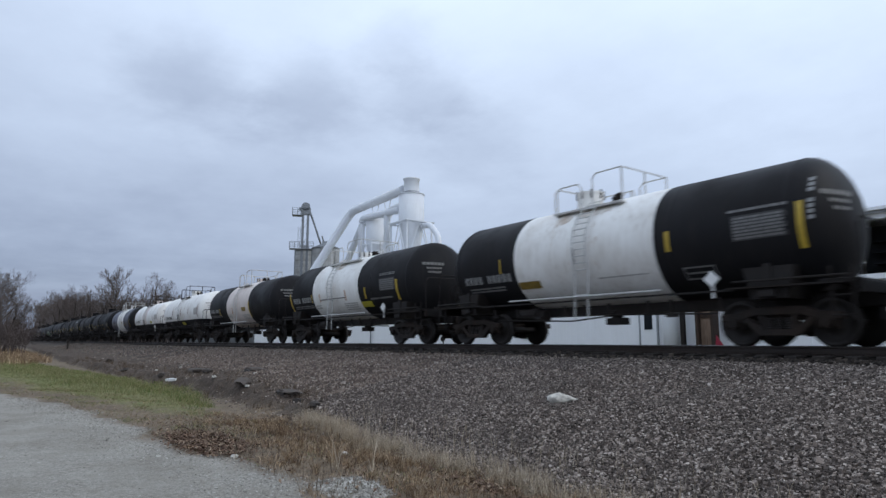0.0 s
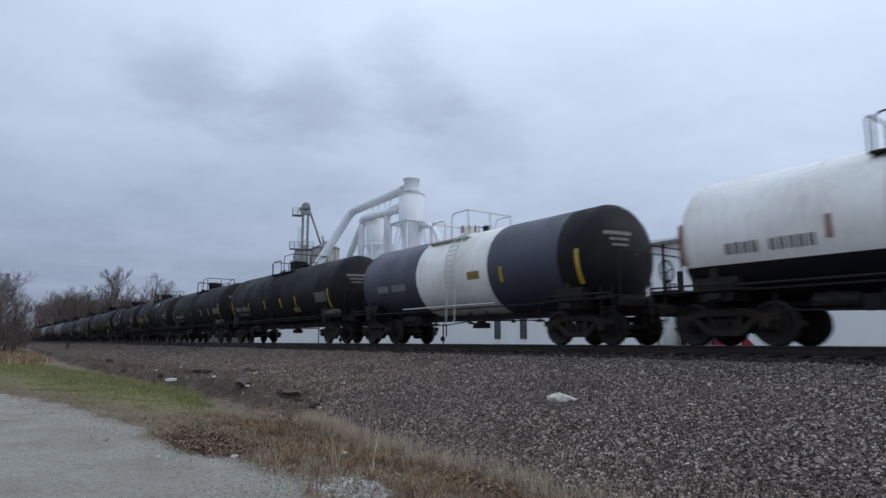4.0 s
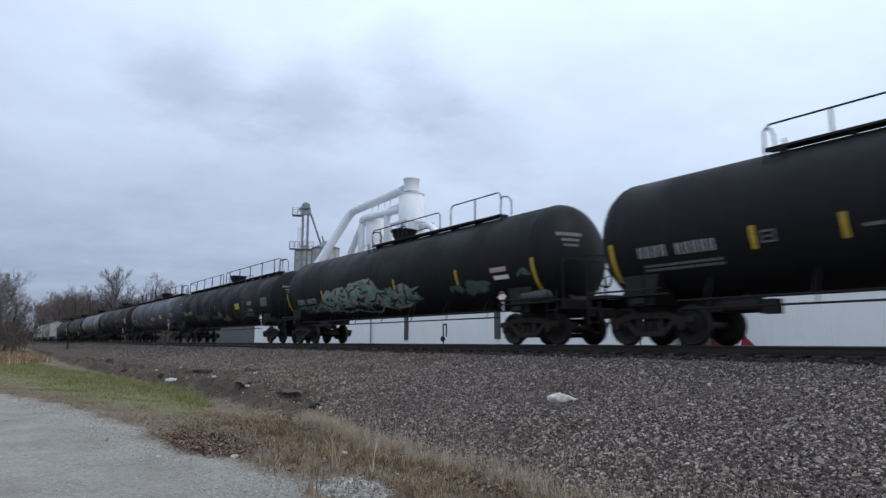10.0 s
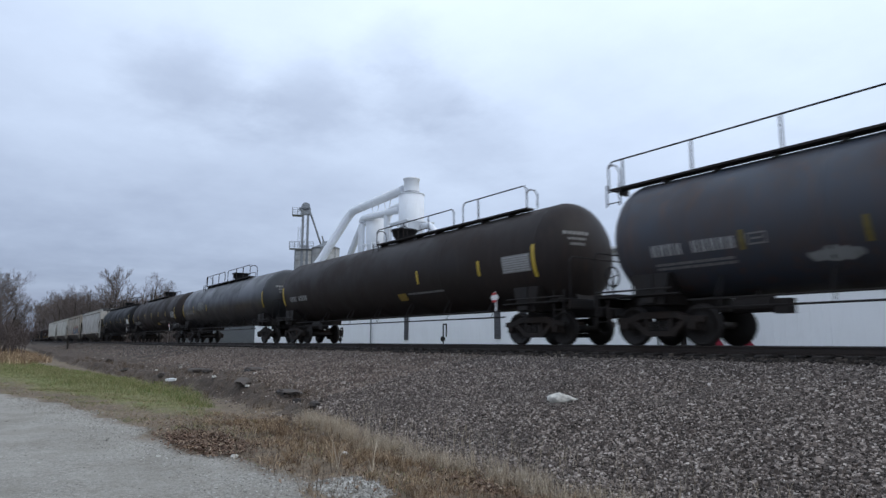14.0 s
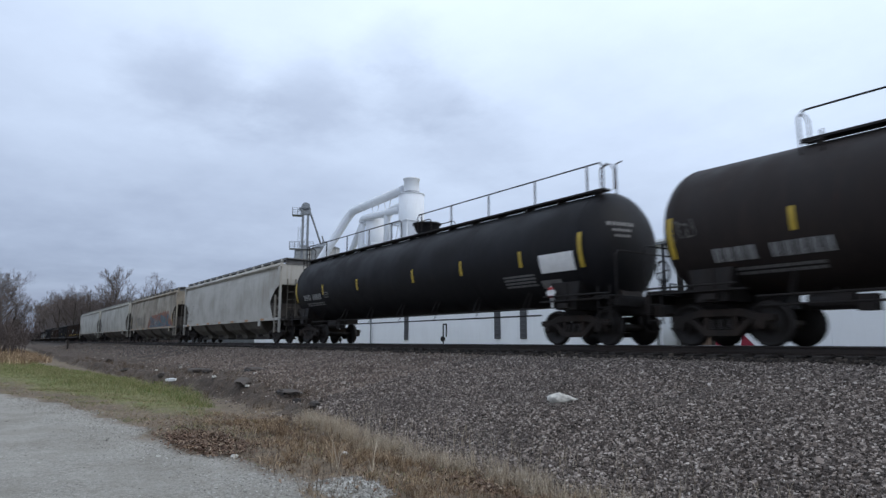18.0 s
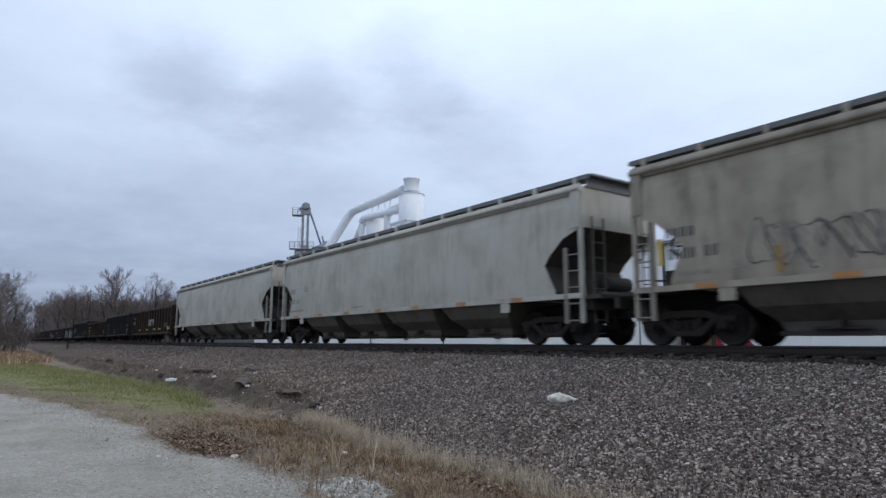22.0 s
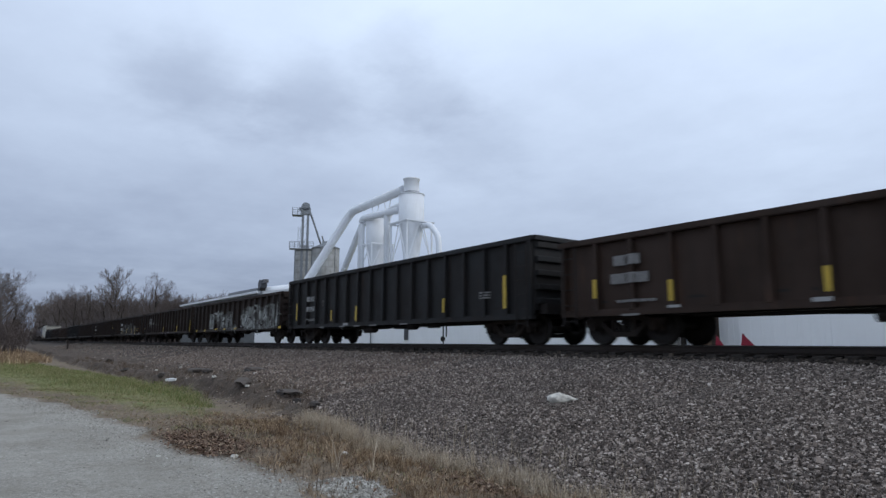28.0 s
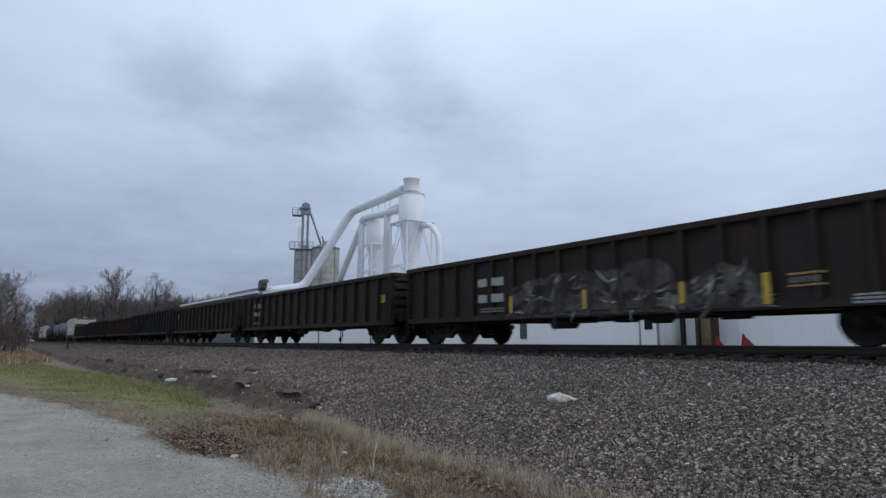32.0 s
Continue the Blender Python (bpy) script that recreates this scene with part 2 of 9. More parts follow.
def part(name, bm, material, parent, label="", at=None):
    """Links a bmesh, or a mesh that is shared, as one object under parent."""
    me = bm if isinstance(bm, bpy.types.Mesh) else mesh_of(name, bm, material)
    ob = new(name, me)
    ob.parent = parent
    if at is not None:
        ob.matrix_basis = at
    if label:
        tagged(ob, label)
    return ob


def thing(name, m, label, category, group="", kind=""):
    ob = new(name)
    ob.empty_display_size = 0.3
    ob.matrix_basis = m
    return tagged(ob, label, category, group, kind)


def numpy_mesh(name, verts, faces, material, smooth=False):
    me = bpy.data.meshes.new(name)
    verts = np.asarray(verts, dtype=np.float32)
    faces = np.asarray(faces, dtype=np.int32)
    k = faces.shape[1]
    me.vertices.add(len(verts))
    me.vertices.foreach_set("co", verts.ravel())
    me.loops.add(faces.size)
    me.loops.foreach_set("vertex_index", faces.ravel())
    me.polygons.add(len(faces))
    me.polygons.foreach_set("loop_start", np.arange(0, faces.size, k, dtype=np.int32))
    me.polygons.foreach_set("use_smooth", np.full(len(faces), smooth))
    me.update(calc_edges=True)
    for m in material if isinstance(material, (list, tuple)) else [material]:
        me.materials.append(m)
    return me


# ---- shared running gear ----
AXLE_GAP, WHEEL_R = 0.889, 0.457


def wheelset_mesh():
    bm = bmesh.new()
    for s in (-1, 1):
        prof = [(0.66, 0.17), (0.66, 0.385), (0.685, 0.40), (0.685, 0.483), (0.71, 0.483), (0.72, WHEEL_R + 0.004),
                (0.80, WHEEL_R - 0.003), (0.805, 0.40), (0.75, 0.375), (0.73, 0.20), (0.79, 0.16), (0.79, 0.10)]
        lathe(bm, [(s * a, r) for a, r in prof], "Y", 22)
    rod(bm, (0, -1.02, 0), (0, 1.02, 0), 0.085, 12)
    # web marks of the wheel plate, so that the roll can be seen
    for s in (-1, 1):
        for k in range(3):
            a = k * 2.094
            box(bm, (0.27 * math.cos(a), s * 0.757, 0.27 * math.sin(a)), (0.07, 0.012, 0.05))
    return mesh_of("wheelset", bm, WHEEL_STEEL)


def side_frame_mesh():
    bm = bmesh.new()
    top = [(-1.16, 0.50), (-1.16, 0.64), (-0.78, 0.66), (-0.46, 0.77), (0.46, 0.77), (0.78, 0.66), (1.16, 0.64), (1.16, 0.50), (0.72, 0.52), (0.45, 0.61), (-0.45, 0.61), (-0.72, 0.52)]
    low = [(-0.76, 0.56), (-0.38, 0.20), (0.38, 0.20), (0.76, 0.56), (0.56, 0.56), (0.30, 0.33), (-0.30, 0.33), (-0.56, 0.56)]
    prism(bm, top, -0.10, 0.08)
    prism(bm, low, -0.09, 0.07)
    for x in (-0.31, 0.31):
        box(bm, (x, -0.01, 0.47), (0.10, 0.15, 0.30))
    for x in (-AXLE_GAP, AXLE_GAP):
        box(bm, (x, 0, 0.56), (0.34, 0.16, 0.14))
        for dx in (-0.17, 0.17):
            box(bm, (x + dx, 0, 0.43), (0.05, 0.15, 0.20))
        rod(bm, (x, -0.14, WHEEL_R), (x, 0.05, WHEEL_R), 0.115, 14)
        rod(bm, (x, -0.165, WHEEL_R), (x, -0.13, WHEEL_R), 0.07, 10)
    bmesh.ops.bevel(bm, geom=[e for e in bm.edges if e.calc_length() > 0.13], offset=0.012, segments=1, affect="EDGES")
    return mesh_of("side_frame", bm, BOGIE_IRON)


def spring_mesh():
    bm = bmesh.new()
    for x in (-0.19, 0.0, 0.19):
        coil = []
        for k in range(5):
            coil += [(0.335 + k * 0.045, 0.064), (0.345 + k * 0.045, 0.085), (0.365 + k * 0.045, 0.085), (0.375 + k * 0.045, 0.064)]
        lathe(bm, coil, "Z", 8, (x, 0, 0))
    return mesh_of("spring_nest", bm, WHEEL_STEEL)


def bolster_mesh():
    bm = bmesh.new()
    box(bm, (0, 0, 0.60), (0.36, 1.9, 0.14))
    box(bm, (0, 0, 0.70), (0.42, 0.9, 0.10))
    rod(bm, (0, 0, 0.70), (0, 0, 0.82), 0.2, 16)
    for x in (-0.52, 0.52):
        box(bm, (x, 0, 0.40), (0.07, 1.5, 0.12))
        for y in (-0.75, 0.75):
            box(bm, (x * 0.82, y, 0.42), (0.06, 0.08, 0.30))
    bmesh.ops.bevel(bm, geom=bm.edges[:], offset=0.01, segments=1, affect="EDGES")
    return mesh_of("bogie", bm, BOGIE_IRON)


def coupler_mesh():
    bm = bmesh.new()
    box(bm, (-0.35, 0, 0.83), (0.7, 0.16, 0.18))
    box(bm, (0.02, -0.06, 0.83), (0.22, 0.24, 0.27))
    box(bm, (0.14, 0.07, 0.83), (0.12, 0.12, 0.26))
    bmesh.ops.bevel(bm, geom=bm.edges[:], offset=0.02, segments=1, affect="EDGES")
    return mesh_of("coupler", bm, BOGIE_IRON)


def hose_mesh():
    bm = bmesh.new()
    pts = [(-0.35 + 0.45 * k / 8, -0.28 + 0.10 * k / 8, 0.72 - 0.42 * math.sin(math.pi * (0.15 + 0.6 * k / 8))) for k in range(9)]
    pipe(bm, pts, 0.022, 6)
    box(bm, (-0.38, -0.28, 0.62), (0.12, 0.05, 0.22))
    return mesh_of("air_hose", bm, FRAME_BLACK)


WHEELSET, SIDE_FRAME, SPRINGS, BOLSTER, COUPLER, HOSE = (wheelset_mesh(), side_frame_mesh(), spring_mesh(), bolster_mesh(), coupler_mesh(), hose_mesh())
spinning = []
train = []


def running_gear(car, length, reach=2.05):
    for s in (-1, 1):
        b = part("bogie", BOLSTER, None, car, "rust-dusted cast steel bogie", pose(s * (length / 2 - reach), 0, 0))
        for y, turn in ((-1.0, 0), (1.0, 180)):
            part("side_frame", SIDE_FRAME, None, b, at=pose(0, y, 0, 0, 0, turn))
            part("spring_nest", SPRINGS, None, b, at=pose(0, y, 0))
        for x in (-AXLE_GAP, AXLE_GAP):
            w = part("wheelset", WHEELSET, None, b)
            w.matrix_parent_inverse = pose(x, 0, WHEEL_R)
            spinning.append(w)
        turn = 0 if s > 0 else 180
        part("coupler", COUPLER, None, car, at=pose(s * (length / 2 - 0.12), 0, 0, 0, 0, turn))
        part("air_hose", HOSE, None, car, at=pose(s * (length / 2 - 0.12), 0, 0, 0, 0, turn))


def new_car(name, front, rear, label, category, group):
    car = thing(name, pose((front + rear) / 2, TRACK_Y, 0), label, category, group)
    train.append((car, (front + rear) / 2))
    return car, front - rear


# ---- markings that lie on a car's near side ----
def on_tank(r, zc):
    return lambda x, z, out=0.006: (x, -math.sqrt(max(0.0, (r + out) ** 2 - (z - zc) ** 2)), z)


def patch(bm, surf, x0, x1, z0, z1, slot=0, lean=0.0, n=5, out=0.006):
    cols = max(1, round((x1 - x0) / 0.12)) if x1 - x0 > 0.2 else 1
    rows = []
    for k in range(n + 1):
        z = z0 + (z1 - z0) * k / n
        rows.append([bm.verts.new(surf(x0 + (x1 - x0) * j / cols + lean * (z - z0), z, out)) for j in range(cols + 1)])
    for a, b in zip(rows, rows[1:]):
        for j in range(cols):
            bm.faces.new((a[j], a[j + 1], b[j + 1], b[j])).material_index = slot


def stripe(car, surf, x, z, h=0.5, w=0.12, mat=None, out=0.006):
    bm = bmesh.new()
    patch(bm, surf, x - w / 2, x + w / 2, z - h / 2, z + h / 2, n=8, out=out)
    part("reflector_stripe", bm, mat or YELLOW, car, "yellow reflective stripe" if (mat or YELLOW) is YELLOW else "red-brown reflective stripe")


def lettering(car, surf, x, z, width, h, n, rng, mat=None, name="stencil", out=0.007):
    """A row of plain bars the size of stencilled characters."""
    bm = bmesh.new()
    step = width / n
    for k in range(n):
        if n > 5 and k == 4:
            continue
        x0 = x + k * step
        ww = step * 0.72
        tall = h * rng.uniform(0.94, 1.0)
        patch(bm, surf, x0, x0 + ww * 0.36, z, z + tall, n=3, out=out)
        patch(bm, surf, x0 + ww * 0.58, x0 + ww * 0.94, z, z + tall, n=3, out=out)
    tagged(part(name, bm, mat or DECAL, car), kind="stuff")


def small_print(car, surf, x, z, width, h, rows, rng, mat=None, name="stencil_block"):
    bm = bmesh.new()
    step = h / rows
    for r in range(rows):
        x0 = x
        while x0 < x + width * (0.97 if r % 2 else 1.0):
            w = min(rng.uniform(0.06, 0.22), x + width - x0)
            patch(bm, surf, x0, x0 + w * 0.86, z + r * step, z + r * step + step * 0.62, n=2)
            x0 += w
    tagged(part(name, bm, mat or DECAL_DIM, car), kind="stuff")


def scrawl(car, surf, x0, x1, z0, z1, mats, rng, loops=9, wide=0.10, fill=0):
    """Spray-paint tag: overlapping loops of ribbon with an uneven filled ground."""
    bm = bmesh.new()
    for k in range(fill):
        cx, cz = x0 + (x1 - x0) * (k + 0.5) / fill, (z0 + z1) / 2 + rng.uniform(-0.1, 0.1) * (z1 - z0)
        rx, rz = (x1 - x0) / fill * rng.uniform(0.55, 0.8), (z1 - z0) * rng.uniform(0.36, 0.5)
        m = 14
        rim = [(cx + rx * math.cos(2 * math.pi * j / m) * rng.uniform(0.75, 1.1), cz + rz * math.sin(2 * math.pi * j / m) * rng.uniform(0.7, 1.05)) for j in range(m)]
        slot = rng.randrange(max(1, len(mats) - 1))
        c = bm.verts.new(surf(cx, cz, 0.006 + 0.0006 * k))
        vs = [bm.verts.new(surf(a, b, 0.006 + 0.0006 * k)) for a, b in rim]
        for j in range(m):
            bm.faces.new((c, vs[j], vs[(j + 1) % m])).material_index = slot
    if wide < 0:
        # chains of closed bubbles, drawn as outlines
        for k in range(loops):
            cx, cz = x0 + (x1 - x0) * (k + 0.5) / loops, (z0 + z1) / 2 + rng.uniform(-0.12, 0.12) * (z1 - z0)
            rx, rz = (x1 - x0) / loops * rng.uniform(0.5, 0.75), (z1 - z0) * rng.uniform(0.30, 0.48)
            ph, bump2, out = rng.uniform(0, 6.3), rng.uniform(0.1, 0.3), 0.012 + 0.0007 * k
            slot = rng.randrange(len(mats))
            prev = None
            stop = rng.choice((24, 24, 20, 17))
            for j in range(stop + 1):
                a = ph + 2 * math.pi * j / 24
                q = 1 + bump2 * math.sin(3 * a + ph)
                w = -wide * (0.7 + 0.4 * math.sin(2 * a))
                pa = bm.verts.new(surf(cx + rx * q * math.cos(a), cz + rz * q * math.sin(a), out))
                pb = bm.verts.new(surf(cx + (rx * q - w) * math.cos(a), cz + (rz * q - w) * math.sin(a), out))
                if prev:
                    bm.faces.new((prev[0], prev[1], pb, pa)).material_index = slot
                prev = (pa, pb)
        loops = 0
    for k in range(loops):
        cx = x0 + (x1 - x0) * (k + 0.5) / loops
        ph, tw = rng.uniform(0, 6.3), rng.choice((1, 2, 2, 3))
        prev = None
        slot = (len(mats) - 1) if fill else rng.randrange(len(mats))
        out = 0.0125 + 0.0007 * k
        for j in range(19):
            u = j / 18
            x = cx + (x1 - x0) / loops * 0.62 * math.cos(ph + u * 5.2)
            z = (z0 + z1) / 2 + (z1 - z0) * 0.47 * math.sin(ph * 0.5 + u * 3.1 * tw)
            w = wide * (0.6 + 0.5 * abs(math.sin(3 * u + ph)))
            a, b = bm.verts.new(surf(x - w / 2, z - w * 0.25, out)), bm.verts.new(surf(x + w / 2, z + w * 0.25, out))
            if prev:
                bm.faces.new((prev[0], prev[1], b, a)).material_index = slot
            prev = (a, b)
    tagged(part("graffiti", bm, mats, car, "sprayed graffiti"), kind="stuff")


def plate(car, surf, x0, x1, z0, z1, mat, label="", name="plate", out=0.008, lean=0.0):
    bm = bmesh.new()
    patch(bm, surf, x0, x1, z0, z1, 0, lean, 5, out)
    return part(name, bm, mat, car, label)


def data_panel(car, surf, x0, x1, z0, z1, rng, lines, ground=None):
    """A dim rectangle of close lines of small print."""
    plate(car, surf, x0, x1, z0, z1, ground or PANEL_GROUND, "dull painted data panel", "data_panel", 0.0045)
    small_print(car, surf, x0 + 0.03, z0 + 0.03, x1 - x0 - 0.06, z1 - z0 - 0.04, max(3, round((z1 - z0) / 0.075)), rng, lines)


def frame_box(car, surf, x0, x1, z0, z1, mat):
    bm = bmesh.new()
    w = 0.035
    for a, b, c, d in ((x0, x1, z0, z0 + w), (x0, x1, z1 - w, z1), (x0, x0 + w, z0 + w, z1 - w), (x1 - w, x1, z0 + w, z1 - w), (x0 + 0.09, x1 - 0.09, (z0 + z1) / 2 - 0.02, (z0 + z1) / 2 + 0.02)):
        patch(bm, surf, a, b, c, d, 0, 0, 2, 0.007)
    tagged(part("stencil_box", bm, mat, car), kind="stuff")


def decals(car, surf, items, rng, zc=0.0):
    """Paints a list of marks: the kind, then x0, x1, z0, z1 on the side, z above zc, and what the kind needs."""
    for kind, *v in items:
        if kind == "stripe":
            x, z, h, w = v[:4]
            stripe(car, surf, x, zc + z, h, w, v[4] if len(v) > 4 else None, 0.0125)
            continue
        if kind == "mural":
            mural(car, surf, zc, *v[:5], rng, *v[5:])
            continue
        x0, x1, z0, z1 = v[0], v[1], zc + v[2], zc + v[3]
        rest = v[4:]
        if kind == "letters":
            lettering(car, surf, x0, z0, x1 - x0, z1 - z0, rest[0], rng, rest[1] if len(rest) > 1 else DECAL)
        elif kind == "print":
            small_print(car, surf, x0, z0, x1 - x0, z1 - z0, rest[0], rng, rest[1] if len(rest) > 1 else DECAL_DIM)
        elif kind == "panel":
            data_panel(car, surf, x0, x1, z0, z1, rng, rest[0] if rest else DECAL_DIM, rest[1] if len(rest) > 1 else None)
        elif kind == "box":
            frame_box(car, surf, x0, x1, z0, z1, rest[0] if rest else DECAL_DIM)
        elif kind == "plate":
            plate(car, surf, x0, x1, z0, z1, rest[0], rest[1], "notice_panel", 0.0125)
        elif kind == "scrawl":
            scrawl(car, surf, x0, x1, z0, z1, rest[0], rng, rest[1], rest[2], rest[3])
        elif kind == "piece":
            fat_tag(car, surf, x0, x1, z0, z1, rest[0], rest[1], rest[2], rng, rest[3] if len(rest) > 3 else 0.26)
        elif kind == "smear":
            smear(car, surf, x0, x1, z0, z1, rest[0], rng)


def smear(car, surf, x0, x1, z0, z1, mat, rng):
    """Rolled or rubbed paint with a torn outline."""
    bm = bmesh.new()
    n = max(5, round((x1 - x0) / 0.09))
    hi = [z1 - (z1 - z0) * rng.uniform(0.0, 0.30) for _ in range(n + 1)]
    lo = [z0 + (z1 - z0) * rng.uniform(0.0, 0.22) for _ in range(n + 1)]
    rows = []
    for k in range(n + 1):
        x = x0 + (x1 - x0) * k / n
        pinch = min(1.0, 3.5 * min(k, n - k) / n + 0.35)
        m = (hi[k] + lo[k]) / 2
        rows.append([bm.verts.new(surf(x, m + (z - m) * pinch, 0.0055)) for z in (lo[k], m, hi[k])])
    for a, b in zip(rows, rows[1:]):
        for j in (0, 1):
            bm.faces.new((a[j], b[j], b[j + 1], a[j + 1]))
    tagged(part("graffiti", bm, mat, car, "smear of pale paint"), kind="stuff")


def fat_tag(car, surf, x0, x1, z0, z1, fills, edge, n, rng, wide=0.26):
    """Sprayed piece of fat rounded strokes that overlap, each with a darker rim; no letters."""
    bm = bmesh.new()
    cell, h = (x1 - x0) / n, z1 - z0
    lift = [0.006]

    def bent(pts, w, slot):
        rows = []
        m = 9
        for k in range(m + 1):
            u = k / m
            cx = pts[0][0] * (1 - u) ** 2 + pts[1][0] * 2 * u * (1 - u) + pts[2][0] * u * u
            cz = pts[0][1] * (1 - u) ** 2 + pts[1][1] * 2 * u * (1 - u) + pts[2][1] * u * u
            dx = 2 * (1 - u) * (pts[1][0] - pts[0][0]) + 2 * u * (pts[2][0] - pts[1][0])
            dz = 2 * (1 - u) * (pts[1][1] - pts[0][1]) + 2 * u * (pts[2][1] - pts[1][1])
            d = math.hypot(dx, dz) or 1.0
            t = w / 2 * math.sqrt(max(0.05, 1 - (2 * u - 1) ** 6)) * (0.85 + 0.25 * math.sin(5 * u + cx))
            rows.append([bm.verts.new(surf(cx - dz / d * t * q, cz + dx / d * t * q, lift[0])) for q in (-1, 0, 1)])
        for a, b in zip(rows, rows[1:]):
            for j in (0, 1):
                bm.faces.new((a[j], a[j + 1], b[j + 1], b[j])).material_index = slot
        lift[0] += 0.00012
    letters = []
    for k in range(n):
        cx = x0 + cell * (k + 0.5) + rng.uniform(-0.12, 0.12) * cell
        lo, hi = z0 + h * rng.uniform(0.0, 0.16) + wide * 0.4, z1 - h * rng.uniform(0.0, 0.22) - wide * 0.4
        mid, lean = (lo + hi) / 2, rng.uniform(-0.1, 0.28) * cell
        c = cell * 0.46
        shapes = [
            [[(cx - c, lo), (cx - c * 1.2, mid), (cx - c * 0.4 + lean, hi)], [(cx - c * 0.5 + lean, hi), (cx + c * 1.3, hi), (cx + c * 0.3, mid)], [(cx - c * 0.3, mid), (cx + c * 1.1, mid), (cx + c, lo)]],
            [[(cx + c + lean, hi), (cx - c * 1.3, hi + 0.05), (cx, mid)], [(cx, mid), (cx + c * 1.3, mid - 0.1), (cx + c * 0.4, lo)], [(cx + c * 0.4, lo), (cx - c * 0.4, lo - 0.06), (cx - c, lo + 0.1)]],
            [[(cx - c * 0.7 + lean, hi), (cx - c * 1.4, mid), (cx - c * 0.5, lo)], [(cx - c * 0.5, lo), (cx + c * 0.4, lo - 0.1), (cx + c * 0.9, mid)], [(cx + c * 0.9, mid), (cx + c * 1.1, hi), (cx + c * 0.5 + lean, hi)]],
            [[(cx - c, lo), (cx - c * 0.2, mid), (cx + lean, hi)], [(cx + lean, hi), (cx + c * 0.6, mid), (cx + c, lo)], [(cx - c * 0.7, mid - h * 0.05), (cx, mid - h * 0.12), (cx + c * 0.8, mid)]],
        ]
        letters.append((rng.choice(shapes), wide * rng.uniform(0.85, 1.25), rng.randrange(len(fills))))
    rng.shuffle(letters)
    for strokes, w, slot in letters:
        for p in strokes:
            bent(p, w + 0.03 + w * 0.22, len(fills))
        for p in strokes:
            bent(p, w, slot)
        # lighter touches of a second colour
        p = rng.choice(strokes)
        q = [(a + rng.uniform(-0.05, 0.05), b + rng.uniform(-0.06, 0.06)) for a, b in p]
        bent(q, w * rng.uniform(0.3, 0.55), rng.randrange(len(fills)))
    tagged(part("graffiti", bm, [*fills, edge], car, "sprayed graffiti of fat rounded strokes"), kind="stuff")


def mural(car, surf, zc, top, foot, ground, blobs, cuts, rng, jag=0.04, label="sprayed graffiti piece"):
    """Sprayed piece between two outlines of (x, z): a filled ground, slanted patches (material, count, width, height)
    and bent tapering strokes (material, count, length, width) over it; no letters."""
    bm = bmesh.new()
    mats = [ground] + [b[0] for b in blobs] + [c[0] for c in cuts]
    xs, zs = zip(*top)
    fx, fz = zip(*foot)
    hi = lambda x: zc + float(np.interp(x, xs, zs))
    lo = lambda x: zc + float(np.interp(x, fx, fz))
    n = round((xs[-1] - xs[0]) / 0.07)
    rows = []
    for k in range(n + 1):
        x = xs[0] + (xs[-1] - xs[0]) * k / n
        a, b = lo(x) + rng.uniform(-jag, jag) * 0.6, hi(x) + rng.uniform(-jag, jag)
        rows.append([bm.verts.new(surf(x, a + (b - a) * q / 4, 0.006)) for q in range(5)])
    for a, b in zip(rows, rows[1:]):
        for j in range(4):
            bm.faces.new((a[j], b[j], b[j + 1], a[j + 1]))
    out = 0.0068
    for slot, (mat, count, wide, tall) in enumerate(blobs, 1):
        for k in range(count):
            cx = xs[0] + (xs[-1] - xs[0]) * (k + rng.uniform(0.15, 0.85)) / count
            room = hi(cx) - lo(cx)
            rx, rz = wide * rng.uniform(0.5, 1.2) / 2, min(tall * rng.uniform(0.6, 1.2), room * 0.9) / 2
            cz = lo(cx) + rz + (room - 2 * rz) * rng.random()
            lean, m = rng.uniform(-0.5, 0.5), max(5, round(2 * rx / 0.07))
            prev = None
            for j in range(m + 1):
                u = 2 * j / m - 1
                half = rz * math.sqrt(max(0.02, 1 - u * u)) * rng.uniform(0.75, 1.15)
                mid = cz + lean * rx * u + rng.uniform(-0.1, 0.1) * rz
                col = [bm.verts.new(surf(cx + rx * u, min(hi(cx + rx * u), max(lo(cx + rx * u), mid + q * half)), out)) for q in (-1, 0, 1)]
                if prev:
                    for q in (0, 1):
                        bm.faces.new((prev[q], col[q], col[q + 1], prev[q + 1])).material_index = slot
                prev = col
            out += 0.00006
    for slot, (mat, count, long, wide) in enumerate(cuts, 1 + len(blobs)):
        for k in range(count):
            cx = xs[0] + (xs[-1] - xs[0]) * (k + rng.uniform(0.1, 0.9)) / count
            cz = lo(cx) + (hi(cx) - lo(cx)) * rng.uniform(0.08, 0.92)
            size, turn, bend = long * rng.uniform(0.5, 1.3), rng.gauss(0.15, 0.5), rng.uniform(-0.9, 0.9)
            if rng.random() < 0.25:
                turn += 1.2
            prev = None
            for j in range(8):
                u = j / 7
                a = turn + bend * (u - 0.5)
                x, z = cx + size * (u - 0.5) * math.cos(a), cz + size * (u - 0.5) * math.sin(a) + bend * 0.2 * size * (u - u * u)
                w = wide * rng.uniform(0.8, 1.2) * math.sin(math.pi * min(0.96, u + 0.06)) ** 0.7 / 2
                pair = [bm.verts.new(surf(x - math.sin(a) * w * q, z + math.cos(a) * w * q, out)) for q in (-1, 1)]
                if prev:
                    bm.faces.new((prev[0], pair[0], pair[1], prev[1])).material_index = slot
                prev = pair
            out += 0.00006
    tagged(part("graffiti", bm, mats, car, label), kind="stuff")


